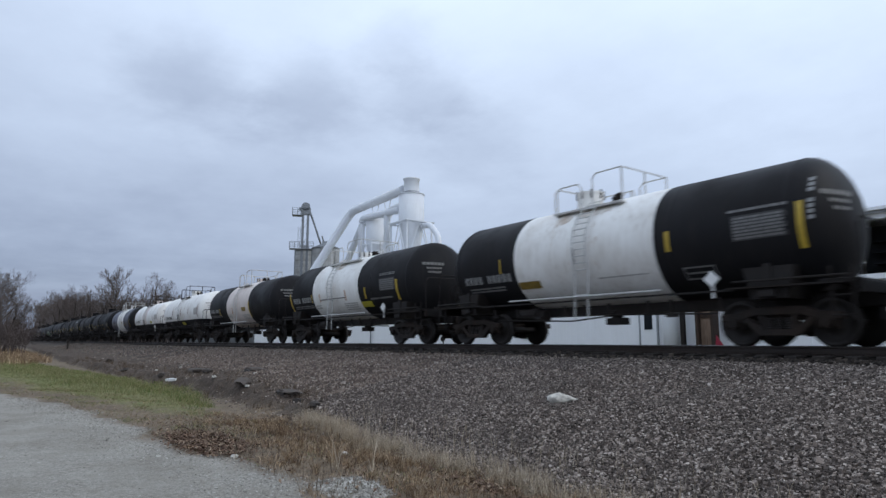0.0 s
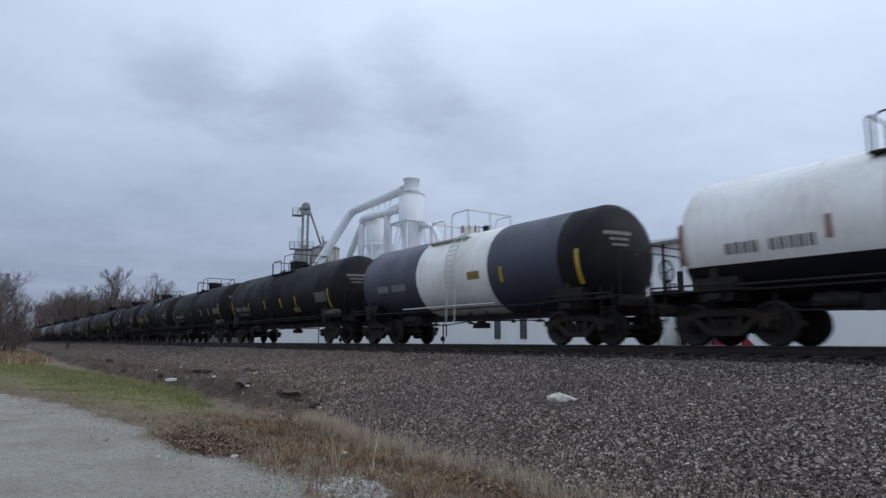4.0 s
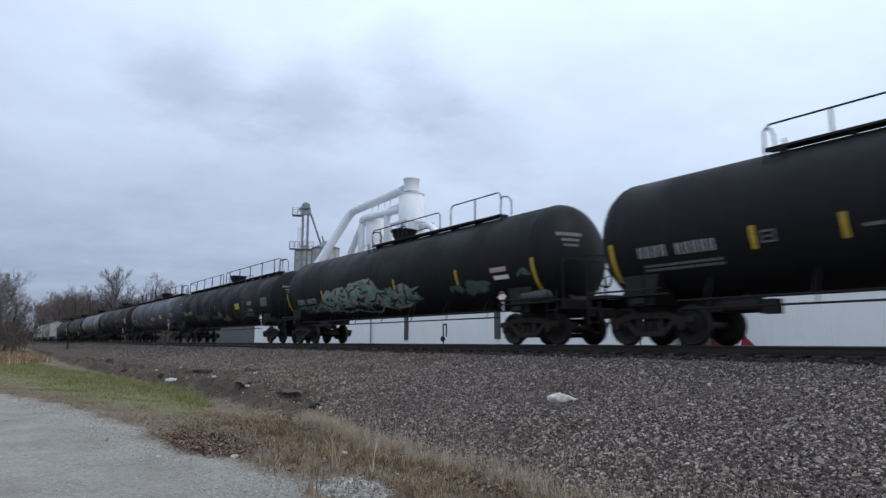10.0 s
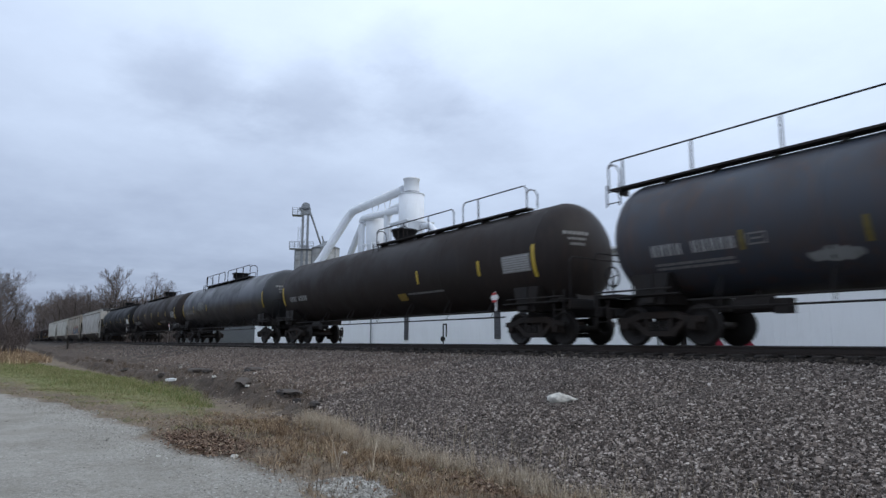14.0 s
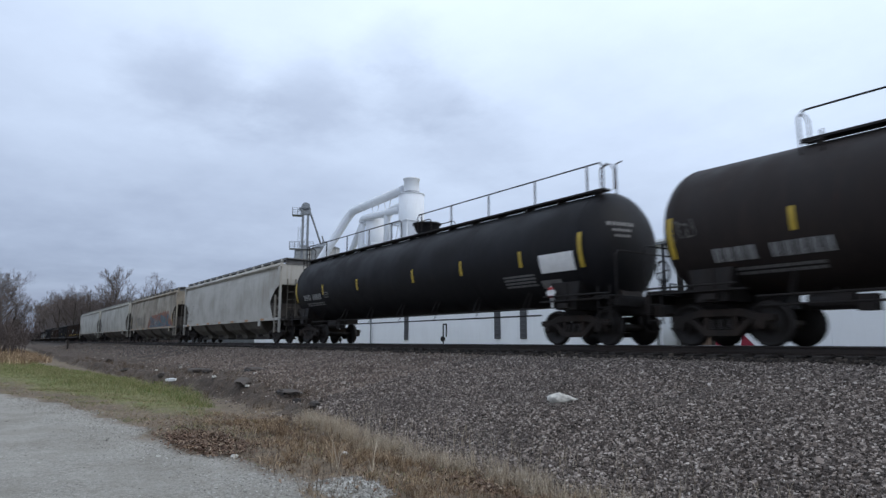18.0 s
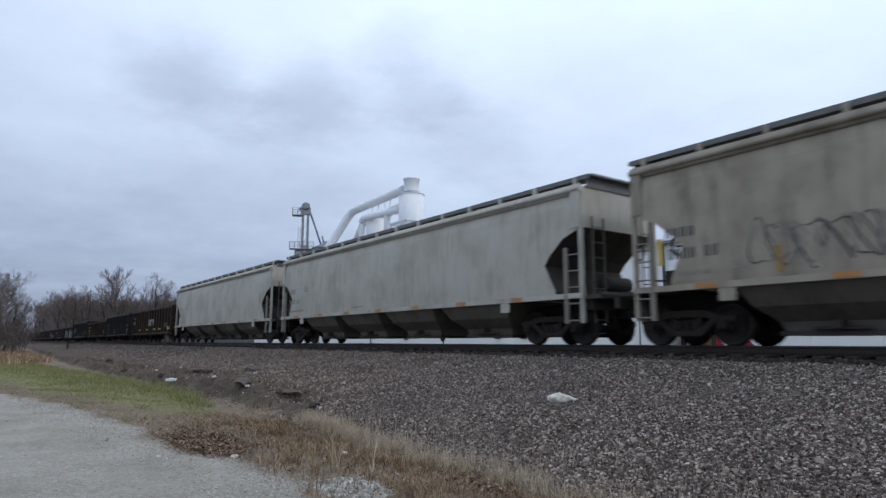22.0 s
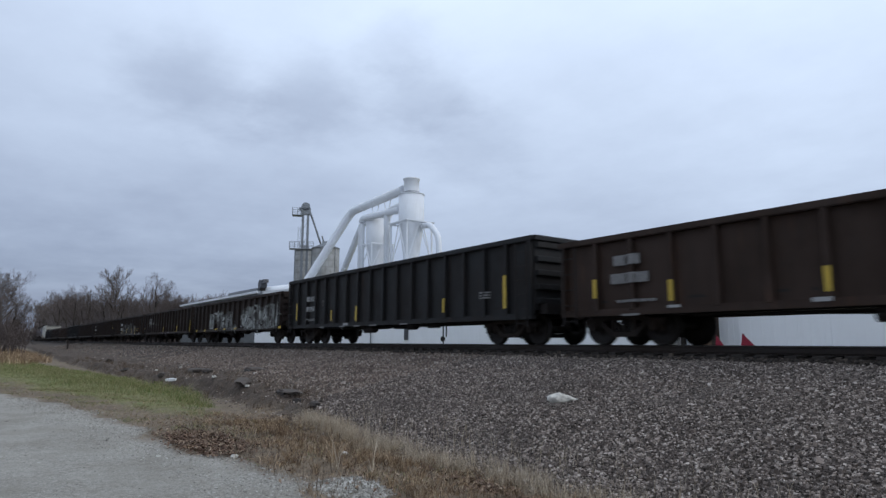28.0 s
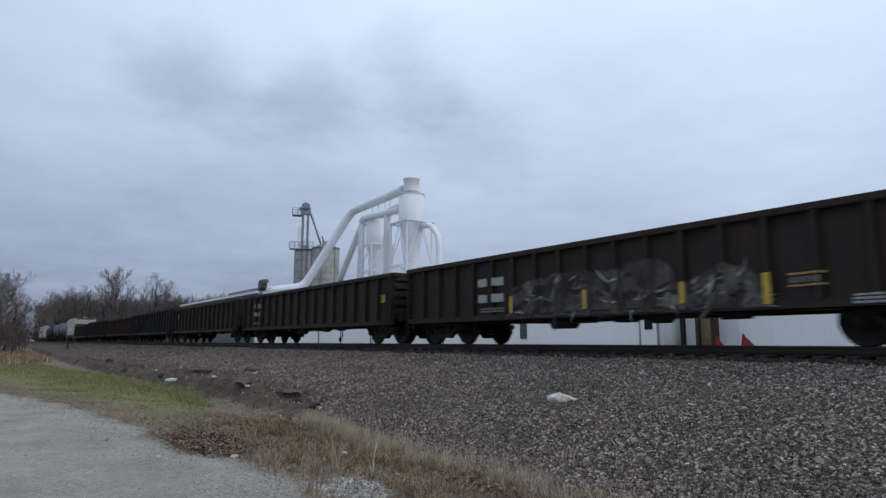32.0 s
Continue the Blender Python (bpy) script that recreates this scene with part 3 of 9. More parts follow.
@functools.lru_cache(None)
def rung_mesh(w, along, mat):
    bm = bmesh.new()
    d = Vector((w / 2, 0, 0)) if along == "x" else Vector((0, w / 2, 0))
    rod(bm, -d, d, 0.014, 5)
    return mesh_of("rung", bm, mat)


def ladder(car, x, y, z0, z1, w=0.42, mat=None, step=0.30, along="x", name="ladder"):
    bm = bmesh.new()
    d = Vector((1, 0, 0)) if along == "x" else Vector((0, 1, 0))
    c = Vector((x, y, 0))
    for s in (-1, 1):
        rod(bm, c + d * s * w / 2 + Vector((0, 0, z0)), c + d * s * w / 2 + Vector((0, 0, z1)), 0.022, 6)
    rails = part(name, bm, mat or FRAME_BLACK, car)
    rung = rung_mesh(round(w, 3), along, mat or FRAME_BLACK)
    z = z0 + 0.08
    while z < z1:
        part("rung", rung, None, rails, at=pose(x, y, z))
        z += step
    return rails


def railing(car, pts, z, h=1.0, r=0.02, mat=None, mid=True, name="handrail"):
    """A bent top rail over pts (x, y), with its inner posts and a middle rail as parts."""
    bm = bmesh.new()
    (xa, ya), (xb, yb) = pts[0], pts[-1]
    run = math.hypot(pts[1][0] - xa, pts[1][1] - ya), math.hypot(xb - pts[-2][0], yb - pts[-2][1])
    ia, ib = min(0.12, run[0] * 0.3) / run[0], min(0.12, run[1] * 0.3) / run[1]
    first = (xa + (pts[1][0] - xa) * ia, ya + (pts[1][1] - ya) * ia, z + h)
    last = (xb + (pts[-2][0] - xb) * ib, yb + (pts[-2][1] - yb) * ib, z + h)
    pipe(bm, [(xa, ya, z), (xa, ya, z + h - 0.12), first] + [(x, y, z + h) for x, y in pts[1:-1]] + [last, (xb, yb, z + h - 0.12), (xb, yb, z)], r)
    rail = part(name, bm, mat or FRAME_BLACK, car)
    for x, y in pts[1:-1]:
        bm = bmesh.new()
        rod(bm, (x, y, z), (x, y, z + h), r * 1.2, 6)
        part("post", bm, mat or FRAME_BLACK, rail)
    if mid:
        bm = bmesh.new()
        pipe(bm, [(x, y, z + h * 0.5) for x, y in pts], r * 0.8)
        part("middle_rail", bm, mat or FRAME_BLACK, rail)
    return rail


# ---- tank cars ----
def tank_car(front, rear, label, top, radius, paint_of, bands=(), style="short", rail=None, white_rails=False, lower=None, sill_light=False, seed=1, group="tank cars of the freight train",
             marks=None, split=0.44, gap=0.86, deck=(-1.6, 1.35), dome=(-0.5, 0.40, 0.40), end_steps=False, ladder_x=None, dark_foot=False, placard=None, items=(), reservoir=False, tall_text=None):
    rng = random.Random(seed)
    car, length = new_car("tank_car", front, rear, label, "tank car", group)
    running_gear(car, length)
    zc = top - radius
    half = length / 2 - gap
    head = radius * 0.52
    body = half - head
    rmat = RAIL_WHITE if white_rails else FRAME_BLACK
    surf = on_tank(radius, zc)
    # shell with elliptical heads; bands are (from, to, slot) in metres along the tank
    mats = [paint_of] + [b[2] for b in bands]
    cuts = sorted({-body, body, *[max(-body, min(body, v)) for b in bands for v in b[:2]], *[body * (k / 5) for k in range(-4, 5)]})
    prof = [(-body - head * math.cos(a), max(0.02, radius * math.sin(a))) for a in np.linspace(0.03, math.pi / 2, 9)[:-1]]
    prof += [(c, radius) for c in cuts]
    prof += [(body + head * math.sin(a), max(0.02, radius * math.cos(a))) for a in np.linspace(0, math.pi / 2 - 0.03, 9)[1:]]
    slots = []
    for (a, _), (b, _) in zip(prof, prof[1:]):
        mid = (a + b) / 2
        slots.append(next((i + 1 for i, band in enumerate(bands) if band[0] <= mid <= band[1]), 0))
    bm = bmesh.new()
    lathe(bm, prof, "X", 48, (0, 0, zc), True, slots)
    if lower is not None:
        mats.append(lower)
        cut = zc - radius * split
        bmesh.ops.bisect_plane(bm, geom=bm.verts[:] + bm.edges[:] + bm.faces[:], plane_co=(0, 0, cut), plane_no=(0, 0, 1))
        for f in bm.faces:
            if f.calc_center_median().z < cut:
                f.material_index = len(mats) - 1
    part("tank", bm, mats, car)
    # girth seams
    for x in [body * k for k in (-0.999, -0.5, 0.5, 0.999)]:
        bm = bmesh.new()
        lathe(bm, [(x - 0.03, radius + 0.002), (x - 0.02, radius + 0.006), (x + 0.02, radius + 0.006), (x + 0.03, radius + 0.002)], "X", 48, (0, 0, zc))
        slot = next((i + 1 for i, band in enumerate(bands) if band[0] <= x <= band[1]), 0)
        if lower is not None:
            bmesh.ops.bisect_plane(bm, geom=bm.verts[:] + bm.edges[:] + bm.faces[:], plane_co=(0, 0, cut), plane_no=(0, 0, 1))
            for f in bm.faces:
                if f.calc_center_median().z < cut:
                    f.material_index = 1
        part("weld_seam", bm, [mats[slot]] + ([lower] if lower is not None else []), car)
    # underframe
    reach = length / 2 - 2.05
    for s in (-1, 1):
        bm = bmesh.new()
        box(bm, (s * (length / 2 - 1.65), 0, 0.93), (2.9, 0.62, 0.34))
        box(bm, (s * (length / 2 - 0.45), 0, 1.06), (0.14, 2.6, 0.22))
        box(bm, (s * (length / 2 - 0.80), 0, 1.20), (0.66, 2.7, 0.05))
        bmesh.ops.bevel(bm, geom=bm.edges[:], offset=0.01, segments=1, affect="EDGES")
        part("stub_sill", bm, FRAME_BLACK, car)
        bm = bmesh.new()
        prism(bm, [(s * reach - 0.35, 0.92), (s * reach + 0.35, 0.92), (s * reach + 0.5, zc - radius * 0.62), (s * reach - 0.5, zc - radius * 0.62)], -1.35, 1.35)
        part("saddle", bm, FRAME_BLACK, car)
        # crossover handrail and end ladder
        railing(car, [(s * (length / 2 - 0.42), -1.3), (s * (length / 2 - 0.42), 1.3)], 1.2, 1.12, 0.019, FRAME_BLACK, False, "end_rail")
        ladder(car, s * (length / 2 - 0.72), -1.42, 0.48, 1.45, 0.36, FRAME_BLACK, 0.36, "x", "step_ladder")
        bm = bmesh.new()
        box(bm, (s * (length / 2 - 1.75), -1.38, 1.15), (2.2, 0.22, 0.035))
        part("side_walk", bm, FRAME_BLACK, car)
        bm = bmesh.new()
        pipe(bm, [(s * (length / 2 - 0.55), -1.50, 1.12), (s * (length / 2 - 0.62), -1.50, 1.27), (s * (length / 2 - 2.7), -1.50, 1.27)], 0.022)
        part("end_grab", bm, FRAME_BLACK, car)
        # bolster web that rises beside the shell, jacking pad and head brace
        bm = bmesh.new()
        box(bm, (s * reach, -1.33, 1.30), (0.16, 0.10, 0.62))
        box(bm, (s * reach, -1.36, 1.02), (0.34, 0.22, 0.12))
        part("jacking_pad", bm, FRAME_BLACK, car)
        bm = bmesh.new()
        prism(bm, [(s * (reach + 0.5), 1.08), (s * (length / 2 - gap - 0.1), 1.08), (s * (length / 2 - gap - 0.55), zc - radius * 0.55), (s * (reach + 0.7), zc - radius * 0.75)], -0.42, 0.42)
        part("head_brace", bm, FRAME_BLACK, car)
    if style == "short":
        bm = bmesh.new()
        box(bm, (0, 0, 0.95), (length - 4.2, 0.6, 0.30))
        part("centre_sill", bm, FRAME_BLACK, car)
        for y in (-1.42, 1.42):
            bm = bmesh.new()
            box(bm, (0, y, 1.12), (length - 5.4, 0.08, 0.04))
            part("running_board", bm, FRAME_BLACK, car)
        bm = bmesh.new()
        pipe(bm, [(-2.6, -1.52, 1.22), (2.4, -1.52, 1.22)] if sill_light else [(-reach + 0.6, -1.52, 1.22), (reach - 0.6, -1.52, 1.22)], 0.024)
        part("grab_rail", bm, RAIL_WHITE if sill_light else FRAME_BLACK, car)
        bm = bmesh.new()
        pipe(bm, [(-reach + 1.2, -1.1, 0.70), (-0.6, -1.1, 0.62), (0.9, -1.1, 0.74), (reach - 1.2, -1.1, 0.68)], 0.02)
        part("brake_rod", bm, FRAME_BLACK, car)
        for k in range(9):
            x = -reach + 1.3 + (2 * reach - 2.6) * (k + rng.uniform(-0.3, 0.3)) / 8
            drop = rng.choice((0.20, 0.28, 0.36))
            bm = bmesh.new()
            box(bm, (x, -1.24, 1.02 - drop / 2), (0.05, 0.06, drop))
            box(bm, (x + 0.03, -1.24, 1.02 - drop), (rng.uniform(0.08, 0.30), 0.10, 0.06))
            part("hanger", bm, FRAME_BLACK, car)
    else:
        for z, y in ((0.80, -1.25), (0.98, -1.40)):
            bm = bmesh.new()
            pipe(bm, [(-reach + 1.0, y, z), (reach - 1.0, y, z)], 0.022)
            for k in range(7):
                x = -reach + 1.6 + k * (2 * reach - 3.2) / 6
                rod(bm, (x, y, z), (x, y * 0.8, zc - radius * 0.72), 0.014, 5)
            part("brake_rod", bm, FRAME_BLACK, car)
    # bottom gear
    if style == "short":
        bm = bmesh.new()
        rod(bm, (0, 0, zc - radius + 0.05), (0, 0, 0.55), 0.16, 12)
        box(bm, (0, 0, 0.62), (0.5, 0.35, 0.18))
        part("bottom_outlet", bm, FRAME_BLACK, car)
    bm = bmesh.new()
    rod(bm, (-reach + 1.7, -0.75, 0.85), (-reach + 2.5, -0.75, 0.85), 0.17, 12)
    box(bm, (-reach + 2.7, -0.75, 0.80), (0.3, 0.3, 0.3))
    rod(bm, (-reach + 2.1, -0.75, 0.85), (-reach + 2.1, -0.45, zc - radius + 0.2), 0.04, 6)
    part("brake_cylinder", bm, FRAME_BLACK, car)
    # brake wheel at the rear end
    bm = bmesh.new()
    lathe(bm, [(-length / 2 + 0.36, 0.24), (-length / 2 + 0.36, 0.28), (-length / 2 + 0.39, 0.28), (-length / 2 + 0.39, 0.24), (-length / 2 + 0.36, 0.24)], "X", 20, (0, -0.55, 1.75), caps=False)
    for k in range(4):
        a = k * math.pi / 2 + 0.3
        rod(bm, (-length / 2 + 0.375, -0.55, 1.75), (-length / 2 + 0.375, -0.55 + 0.26 * math.cos(a), 1.75 + 0.26 * math.sin(a)), 0.012, 5)
    rod(bm, (-length / 2 + 0.375, -0.55, 1.75), (-length / 2 + 0.375, -0.55, 1.1), 0.03, 6)
    part("brake_wheel", bm, FRAME_BLACK, car)
    # top gear
    if style == "short":
        pw, (d0, d1) = 0.95, deck
        dm = (d0 + d1) / 2
        bm = bmesh.new()
        pz = top - 0.26
        for y in (-0.88, 0.88):
            box(bm, (dm, y, pz), (d1 - d0, 0.30, 0.05))
        for x in (d0 + 0.1, dm, d1 - 0.1):
            box(bm, (x, 0, pz - 0.01), (0.06, 2 * pw + 0.08, 0.10))
        part("top_platform", bm, rmat, car)
        bm = bmesh.new()
        cx, dr, dh = dome
        rod(bm, (cx, 0, top - 0.12), (cx, 0, top + dh - 0.06), dr, 24)
        rod(bm, (cx, 0, top + dh - 0.06), (cx, 0, top + dh), dr * 1.06, 24)
        manway = part("manway", bm, mats[next((i + 1 for i, band in enumerate(bands) if band[0] <= 0 <= band[1]), 0)], car)
        bm = bmesh.new()
        rod(bm, (0, 0, -0.2), (0, 0, 0.04), 0.03, 6)
        bolt = mesh_of("bolt", bm, FRAME_BLACK)
        for a in range(8):
            part("bolt", bolt, None, manway, at=pose(cx + dr * 1.03 * math.cos(a * 0.785), dr * 1.03 * math.sin(a * 0.785), top + dh))
        for vx, vy, vh, vr in ((cx + dr + 0.35, 0.2, 0.26, 0.08), (cx + dr + 0.75, -0.15, 0.20, 0.10)):
            bm = bmesh.new()
            lathe(bm, [(top - 0.08, vr), (top + vh * 0.6, vr), (top + vh * 0.62, vr * 1.35), (top + vh * 0.75, vr * 1.35), (top + vh * 0.8, vr * 0.7), (top + vh, vr * 0.6)], "Z", 12, (vx, vy, 0))
            part("safety_valve", bm, FRAME_BLACK, car)
        railing(car, [(d0, -pw), (d0, 0.0), (d0, pw), (dm, pw), (dm + 0.1, pw)], pz, 0.75, 0.020, rmat, False)
        railing(car, [(d0 + 0.1, -pw), (dm - 0.2, -pw)], pz, 0.73, 0.020, rmat, False)
        railing(car, [(dm + 0.2, -pw), (d1, -pw), (d1, 0), (d1, pw), (dm + 0.3, pw)], pz, 0.90, 0.020, rmat, False)
        # ladder bent round the side
        bm = bmesh.new()
        arc = [(-math.cos(a) * (radius + 0.12), zc + math.sin(a) * (radius + 0.12)) for a in np.linspace(1.05, -0.35, 7)] + [(-radius - 0.06, 0.62)]
        lx = dm if ladder_x is None else ladder_x
        for bits, name, mat in ((arc if not dark_foot else arc[:6], "ladder", RAIL_WHITE if dark_foot else rmat), (arc[5:] if dark_foot else [], "lower_ladder", FRAME_BLACK)):
            if not bits:
                continue
            bm = bmesh.new()
            for x in (lx - 0.22, lx + 0.22):
                pipe(bm, [(x, y, z) for y, z in bits], 0.022)
            rails = part(name, bm, mat, car)
            for (y0, z0), (y1, z1) in zip(bits, bits[1:]):
                for u in (0.0, 0.5):
                    part("rung", rung_mesh(0.44, "x", mat), None, rails, at=pose(lx, y0 + (y1 - y0) * u, z0 + (z1 - z0) * u))
    else:
        x0, x1 = rail[0][0][0], rail[-1][0][-1]
        mx = dome[0]
        bm = bmesh.new()
        lathe(bm, [(top - 0.06, 0.34), (top + 0.14, 0.38), (top + 0.28, 0.47), (top + 0.44, 0.50), (top + 0.46, 0.56), (top + 0.53, 0.56), (top + 0.54, 0.50), (top + 0.54, 0.02)], "Z", 24, (mx, 0, 0))
        part("manway", bm, TANK_BLACK, car)
        bm = bmesh.new()
        box(bm, ((x0 + x1) / 2, -0.66, top - 0.05), (x1 - x0, 0.32, 0.05))
        k = x0 + 0.3
        while k < x1:
            box(bm, (k, -0.6, top - 0.14), (0.06, 0.36, 0.16))
            k += 1.3
        part("top_walkway", bm, FRAME_BLACK, car)
        near = -0.80
        for xs, rise in rail:
            railing(car, [(x, near) for x in xs], top - 0.04, rise, 0.022, FRAME_BLACK, False)
        railing(car, [(mx - 0.9, 0.7), (mx + 0.9, 0.7)], top, 0.6, 0.02, FRAME_BLACK, False)
        railing(car, [(mx + 0.65, near + 0.1), (mx + 1.3, near + 0.1)], top, 0.45, 0.02, FRAME_BLACK, False)
        for xx in (x0, x1):
            railing(car, [(xx, near), (xx, near + 0.45)], top, rail[0][1] * 0.9, 0.02, FRAME_BLACK, False)
        if end_steps:
            ladder(car, x0 - 0.22, -1.0, 0.6, top + 0.3, 0.42, FRAME_BLACK, 0.36, "x", "end_ladder")
        if x1 - x0 > 15:
            bm = bmesh.new()
            for dx in (-0.25, 0.25):
                pipe(bm, [(x1 + 0.2 + dx, near - 0.05, top - 0.35), (x1 + 0.2 + dx, near - 0.05, top + 0.5), (x1 + 0.2 + dx, near + 0.2, top + 0.62)], 0.02)
            part("ladder_loop", bm, FRAME_BLACK, car)
        ladder(car, x0 + 0.3, -1.02, top - 0.55, top + 0.02, 0.4, FRAME_BLACK)
    # markings
    mk = marks or DECAL
    decals(car, surf, items, rng, zc)
    # marks on the front head
    bm = bmesh.new()
    for k, (w, h) in enumerate(((0.85, 0.10), (0.6, 0.07), (0.5, 0.07))):
        z = zc + 0.46 - 0.15 * k
        for j in range(6):
            y = -0.55 - w / 2 + w * j / 6
            x = body + head * math.sqrt(max(0.0, 1 - (y * y + (z - zc) ** 2) / radius ** 2))
            vs = []
            for yy, zz in ((y, z), (y + w / 7.5, z), (y + w / 7.5, z + h), (y, z + h)):
                vs.append(bm.verts.new((body + head * math.sqrt(max(0.0, 1 - (yy * yy + (zz - zc) ** 2) / radius ** 2)) + 0.012, yy, zz)))
            bm.faces.new(vs)
    tagged(part("head_stencil", bm, DECAL_DIM if mk is not DECAL_DARK else FAINT, car), kind="stuff")
    if tall_text:
        x, z0, z1 = tall_text
        bm = bmesh.new()
        for k in range(8):
            if k != 4:
                patch(bm, surf, x - 0.05, x + 0.05, zc + z0 + (z1 - z0) * k / 8, zc + z0 + (z1 - z0) * (k + 0.7) / 8, 0, 0, 2)
        tagged(part("stencil", bm, DECAL, car), kind="stuff")
    if placard is not None:
        bm = bmesh.new()
        box(bm, (placard, -1.42, 1.18), (0.05, 0.05, 0.4))
        box(bm, (placard, -1.47, 1.38), (0.25, 0.02, 0.25), Euler((0, radians(45), 0)).to_matrix())
        plac = part("placard", bm, PLACARD, car, "white hazard placard on a bracket")
        if style == "long":
            for dz2 in (-0.11, 0.11):
                bm = bmesh.new()
                box(bm, (placard, -1.485, 1.38 + dz2), (0.16, 0.012, 0.07))
                part("red_band", bm, RED, plac)
    if reservoir:
        bm = bmesh.new()
        rx = length / 2 - 2.05
        lathe(bm, [(rx - 0.05, 0.02), (rx, 0.13), (rx + 0.08, 0.17), (rx + 0.95, 0.17), (rx + 1.03, 0.13), (rx + 1.08, 0.02)], "X", 18, (0, -1.22, 1.34))
        part("air_reservoir", bm, RESERVOIR, car, "dusty grey air reservoir")
    return car


# ---- covered hoppers ----
def hopper_side(z):
    """Half width of a hopper at a height: the side sheets bulge a little."""
    return float(np.interp(z, (1.28, 1.40, 1.75, 2.1, 2.5, 3.0, 3.3, 3.6, 3.96), (1.545, 1.56, 1.58, 1.59, 1.595, 1.59, 1.58, 1.56, 1.525)))


def covered_hopper(front, rear, label, paint_of, bays=4, seed=1, eave=4.06, items=(), ends=(0.8, 0.8)):
    """ends: how far the body stops short of the coupling, front and rear."""
    rng = random.Random(seed)
    car, length = new_car("covered_hopper", front, rear, label, "hopper car", "covered hoppers of the freight train")
    running_gear(car, length)
    h = length / 2
    xf, xr = h - ends[0], h - ends[1]
    mid, run = (xf - xr) / 2, xf + xr
    rows = []
    for z, dx, wy in ((1.28, 0.95, hopper_side(1.28)), (1.40, 0.95, hopper_side(1.40)), (1.75, 1.12, hopper_side(1.75)), (2.1, 1.30, hopper_side(2.1)), (2.35, 1.10, hopper_side(2.35)), (2.75, 0.62, hopper_side(2.75)), (2.92, 0.16, hopper_side(2.92)), (3.0, 0.02, hopper_side(3.0)), (3.3, 0.0, hopper_side(3.3)), (3.6, 0.0, hopper_side(3.6)), (eave - 0.1, 0.0, 1.50), (eave, 0.0, 1.48), (eave + 0.02, 0.02, 1.46), (eave + 0.20, 0.05, 0.62), (eave + 0.22, 0.05, 0.2)):
        rows.append((-(xr - dx), xf - dx, -wy, wy, z))
    bm = bmesh.new()
    loft(bm, rows)
    bm.faces.ensure_lookup_table()
    bm.normal_update()
    bmesh.ops.recalc_face_normals(bm, faces=bm.faces)
    # end faces below the upper sheet take a near-black colour
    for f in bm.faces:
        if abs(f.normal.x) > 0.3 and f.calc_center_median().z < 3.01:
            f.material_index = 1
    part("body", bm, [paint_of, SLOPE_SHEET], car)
    surf = lambda x, z, out=0.006: (x, -(hopper_side(z) + out), z)
    # eave angle and side sill
    for y in (-1, 1):
        bm = bmesh.new()
        box(bm, (mid, y * 1.545, eave - 0.05), (run, 0.17, 0.26))
        bmesh.ops.bevel(bm, geom=[e for e in bm.edges if e.calc_length() > 1], offset=0.075, segments=3, affect="EDGES")
        for f in bm.faces:
            f.smooth = abs(f.normal.x) < 0.5
        part("eave_rail", bm, paint_of, car)
        bm = bmesh.new()
        box(bm, (mid, y * 1.56, 1.24), (run, 0.14, 0.13))
        part("side_sill", bm, paint_of, car)
        for k in range(-3, 4):
            bm = bmesh.new()
            box(bm, (k * length / 8.2, y * 1.64, 1.25), (0.46, 0.012, 0.10))
            part("reflector_stripe", bm, plain_orange, car)
    # bays, with a dark plate added behind them to close the gaps
    span = length - 6.4
    for k in range(bays):
        c = -span / 2 + span * (k + 0.5) / bays
        bw = span / bays * 0.5
        bm = bmesh.new()
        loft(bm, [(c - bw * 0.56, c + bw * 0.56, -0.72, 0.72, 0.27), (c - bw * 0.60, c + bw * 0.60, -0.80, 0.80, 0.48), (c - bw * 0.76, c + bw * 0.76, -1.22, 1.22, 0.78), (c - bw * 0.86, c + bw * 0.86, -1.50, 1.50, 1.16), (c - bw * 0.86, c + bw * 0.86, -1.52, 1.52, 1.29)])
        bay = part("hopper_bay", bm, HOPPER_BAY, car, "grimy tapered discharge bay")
        bm = bmesh.new()
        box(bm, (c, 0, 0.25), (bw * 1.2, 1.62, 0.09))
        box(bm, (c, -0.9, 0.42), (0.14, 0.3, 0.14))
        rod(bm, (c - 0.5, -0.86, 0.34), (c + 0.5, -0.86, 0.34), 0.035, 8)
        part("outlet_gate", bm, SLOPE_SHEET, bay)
    bm = bmesh.new()
    box(bm, (0, 0, 0.92), (length - 1.0, 0.55, 0.44))
    # added dark plate that blocks the view through between the bays
    box(bm, (0, 0.35, 0.98), (span - 0.6, 0.06, 0.62))
    part("centre_sill", bm, FRAME_BLACK, car)
    # roof walk on light brackets, hatches
    for y in (-0.95, 0.95):
        bm = bmesh.new()
        box(bm, (mid, y * 1.1, eave + 0.31), (run + 0.3, 0.62, 0.05))
        part("roof_walk", bm, DECAL_DARK, car, "dark galvanised roof walkway")
        bm = bmesh.new()
        box(bm, (mid, y * 1.425, eave + 0.275), (run + 0.3, 0.03, 0.12))
        part("walk_skirt", bm, GALVANISED, car)
    bm = bmesh.new()
    box(bm, (0, 0, eave + 0.15), (0.09, 0.14, 0.27))
    bracket = mesh_of("walk_bracket", bm, paint_of)
    n = 14
    for k in range(n):
        for y in (-1.387, 1.387):
            part("walk_bracket", bracket, None, car, at=pose(-xr + 0.3 + (run - 0.6) * k / (n - 1), y, 0))
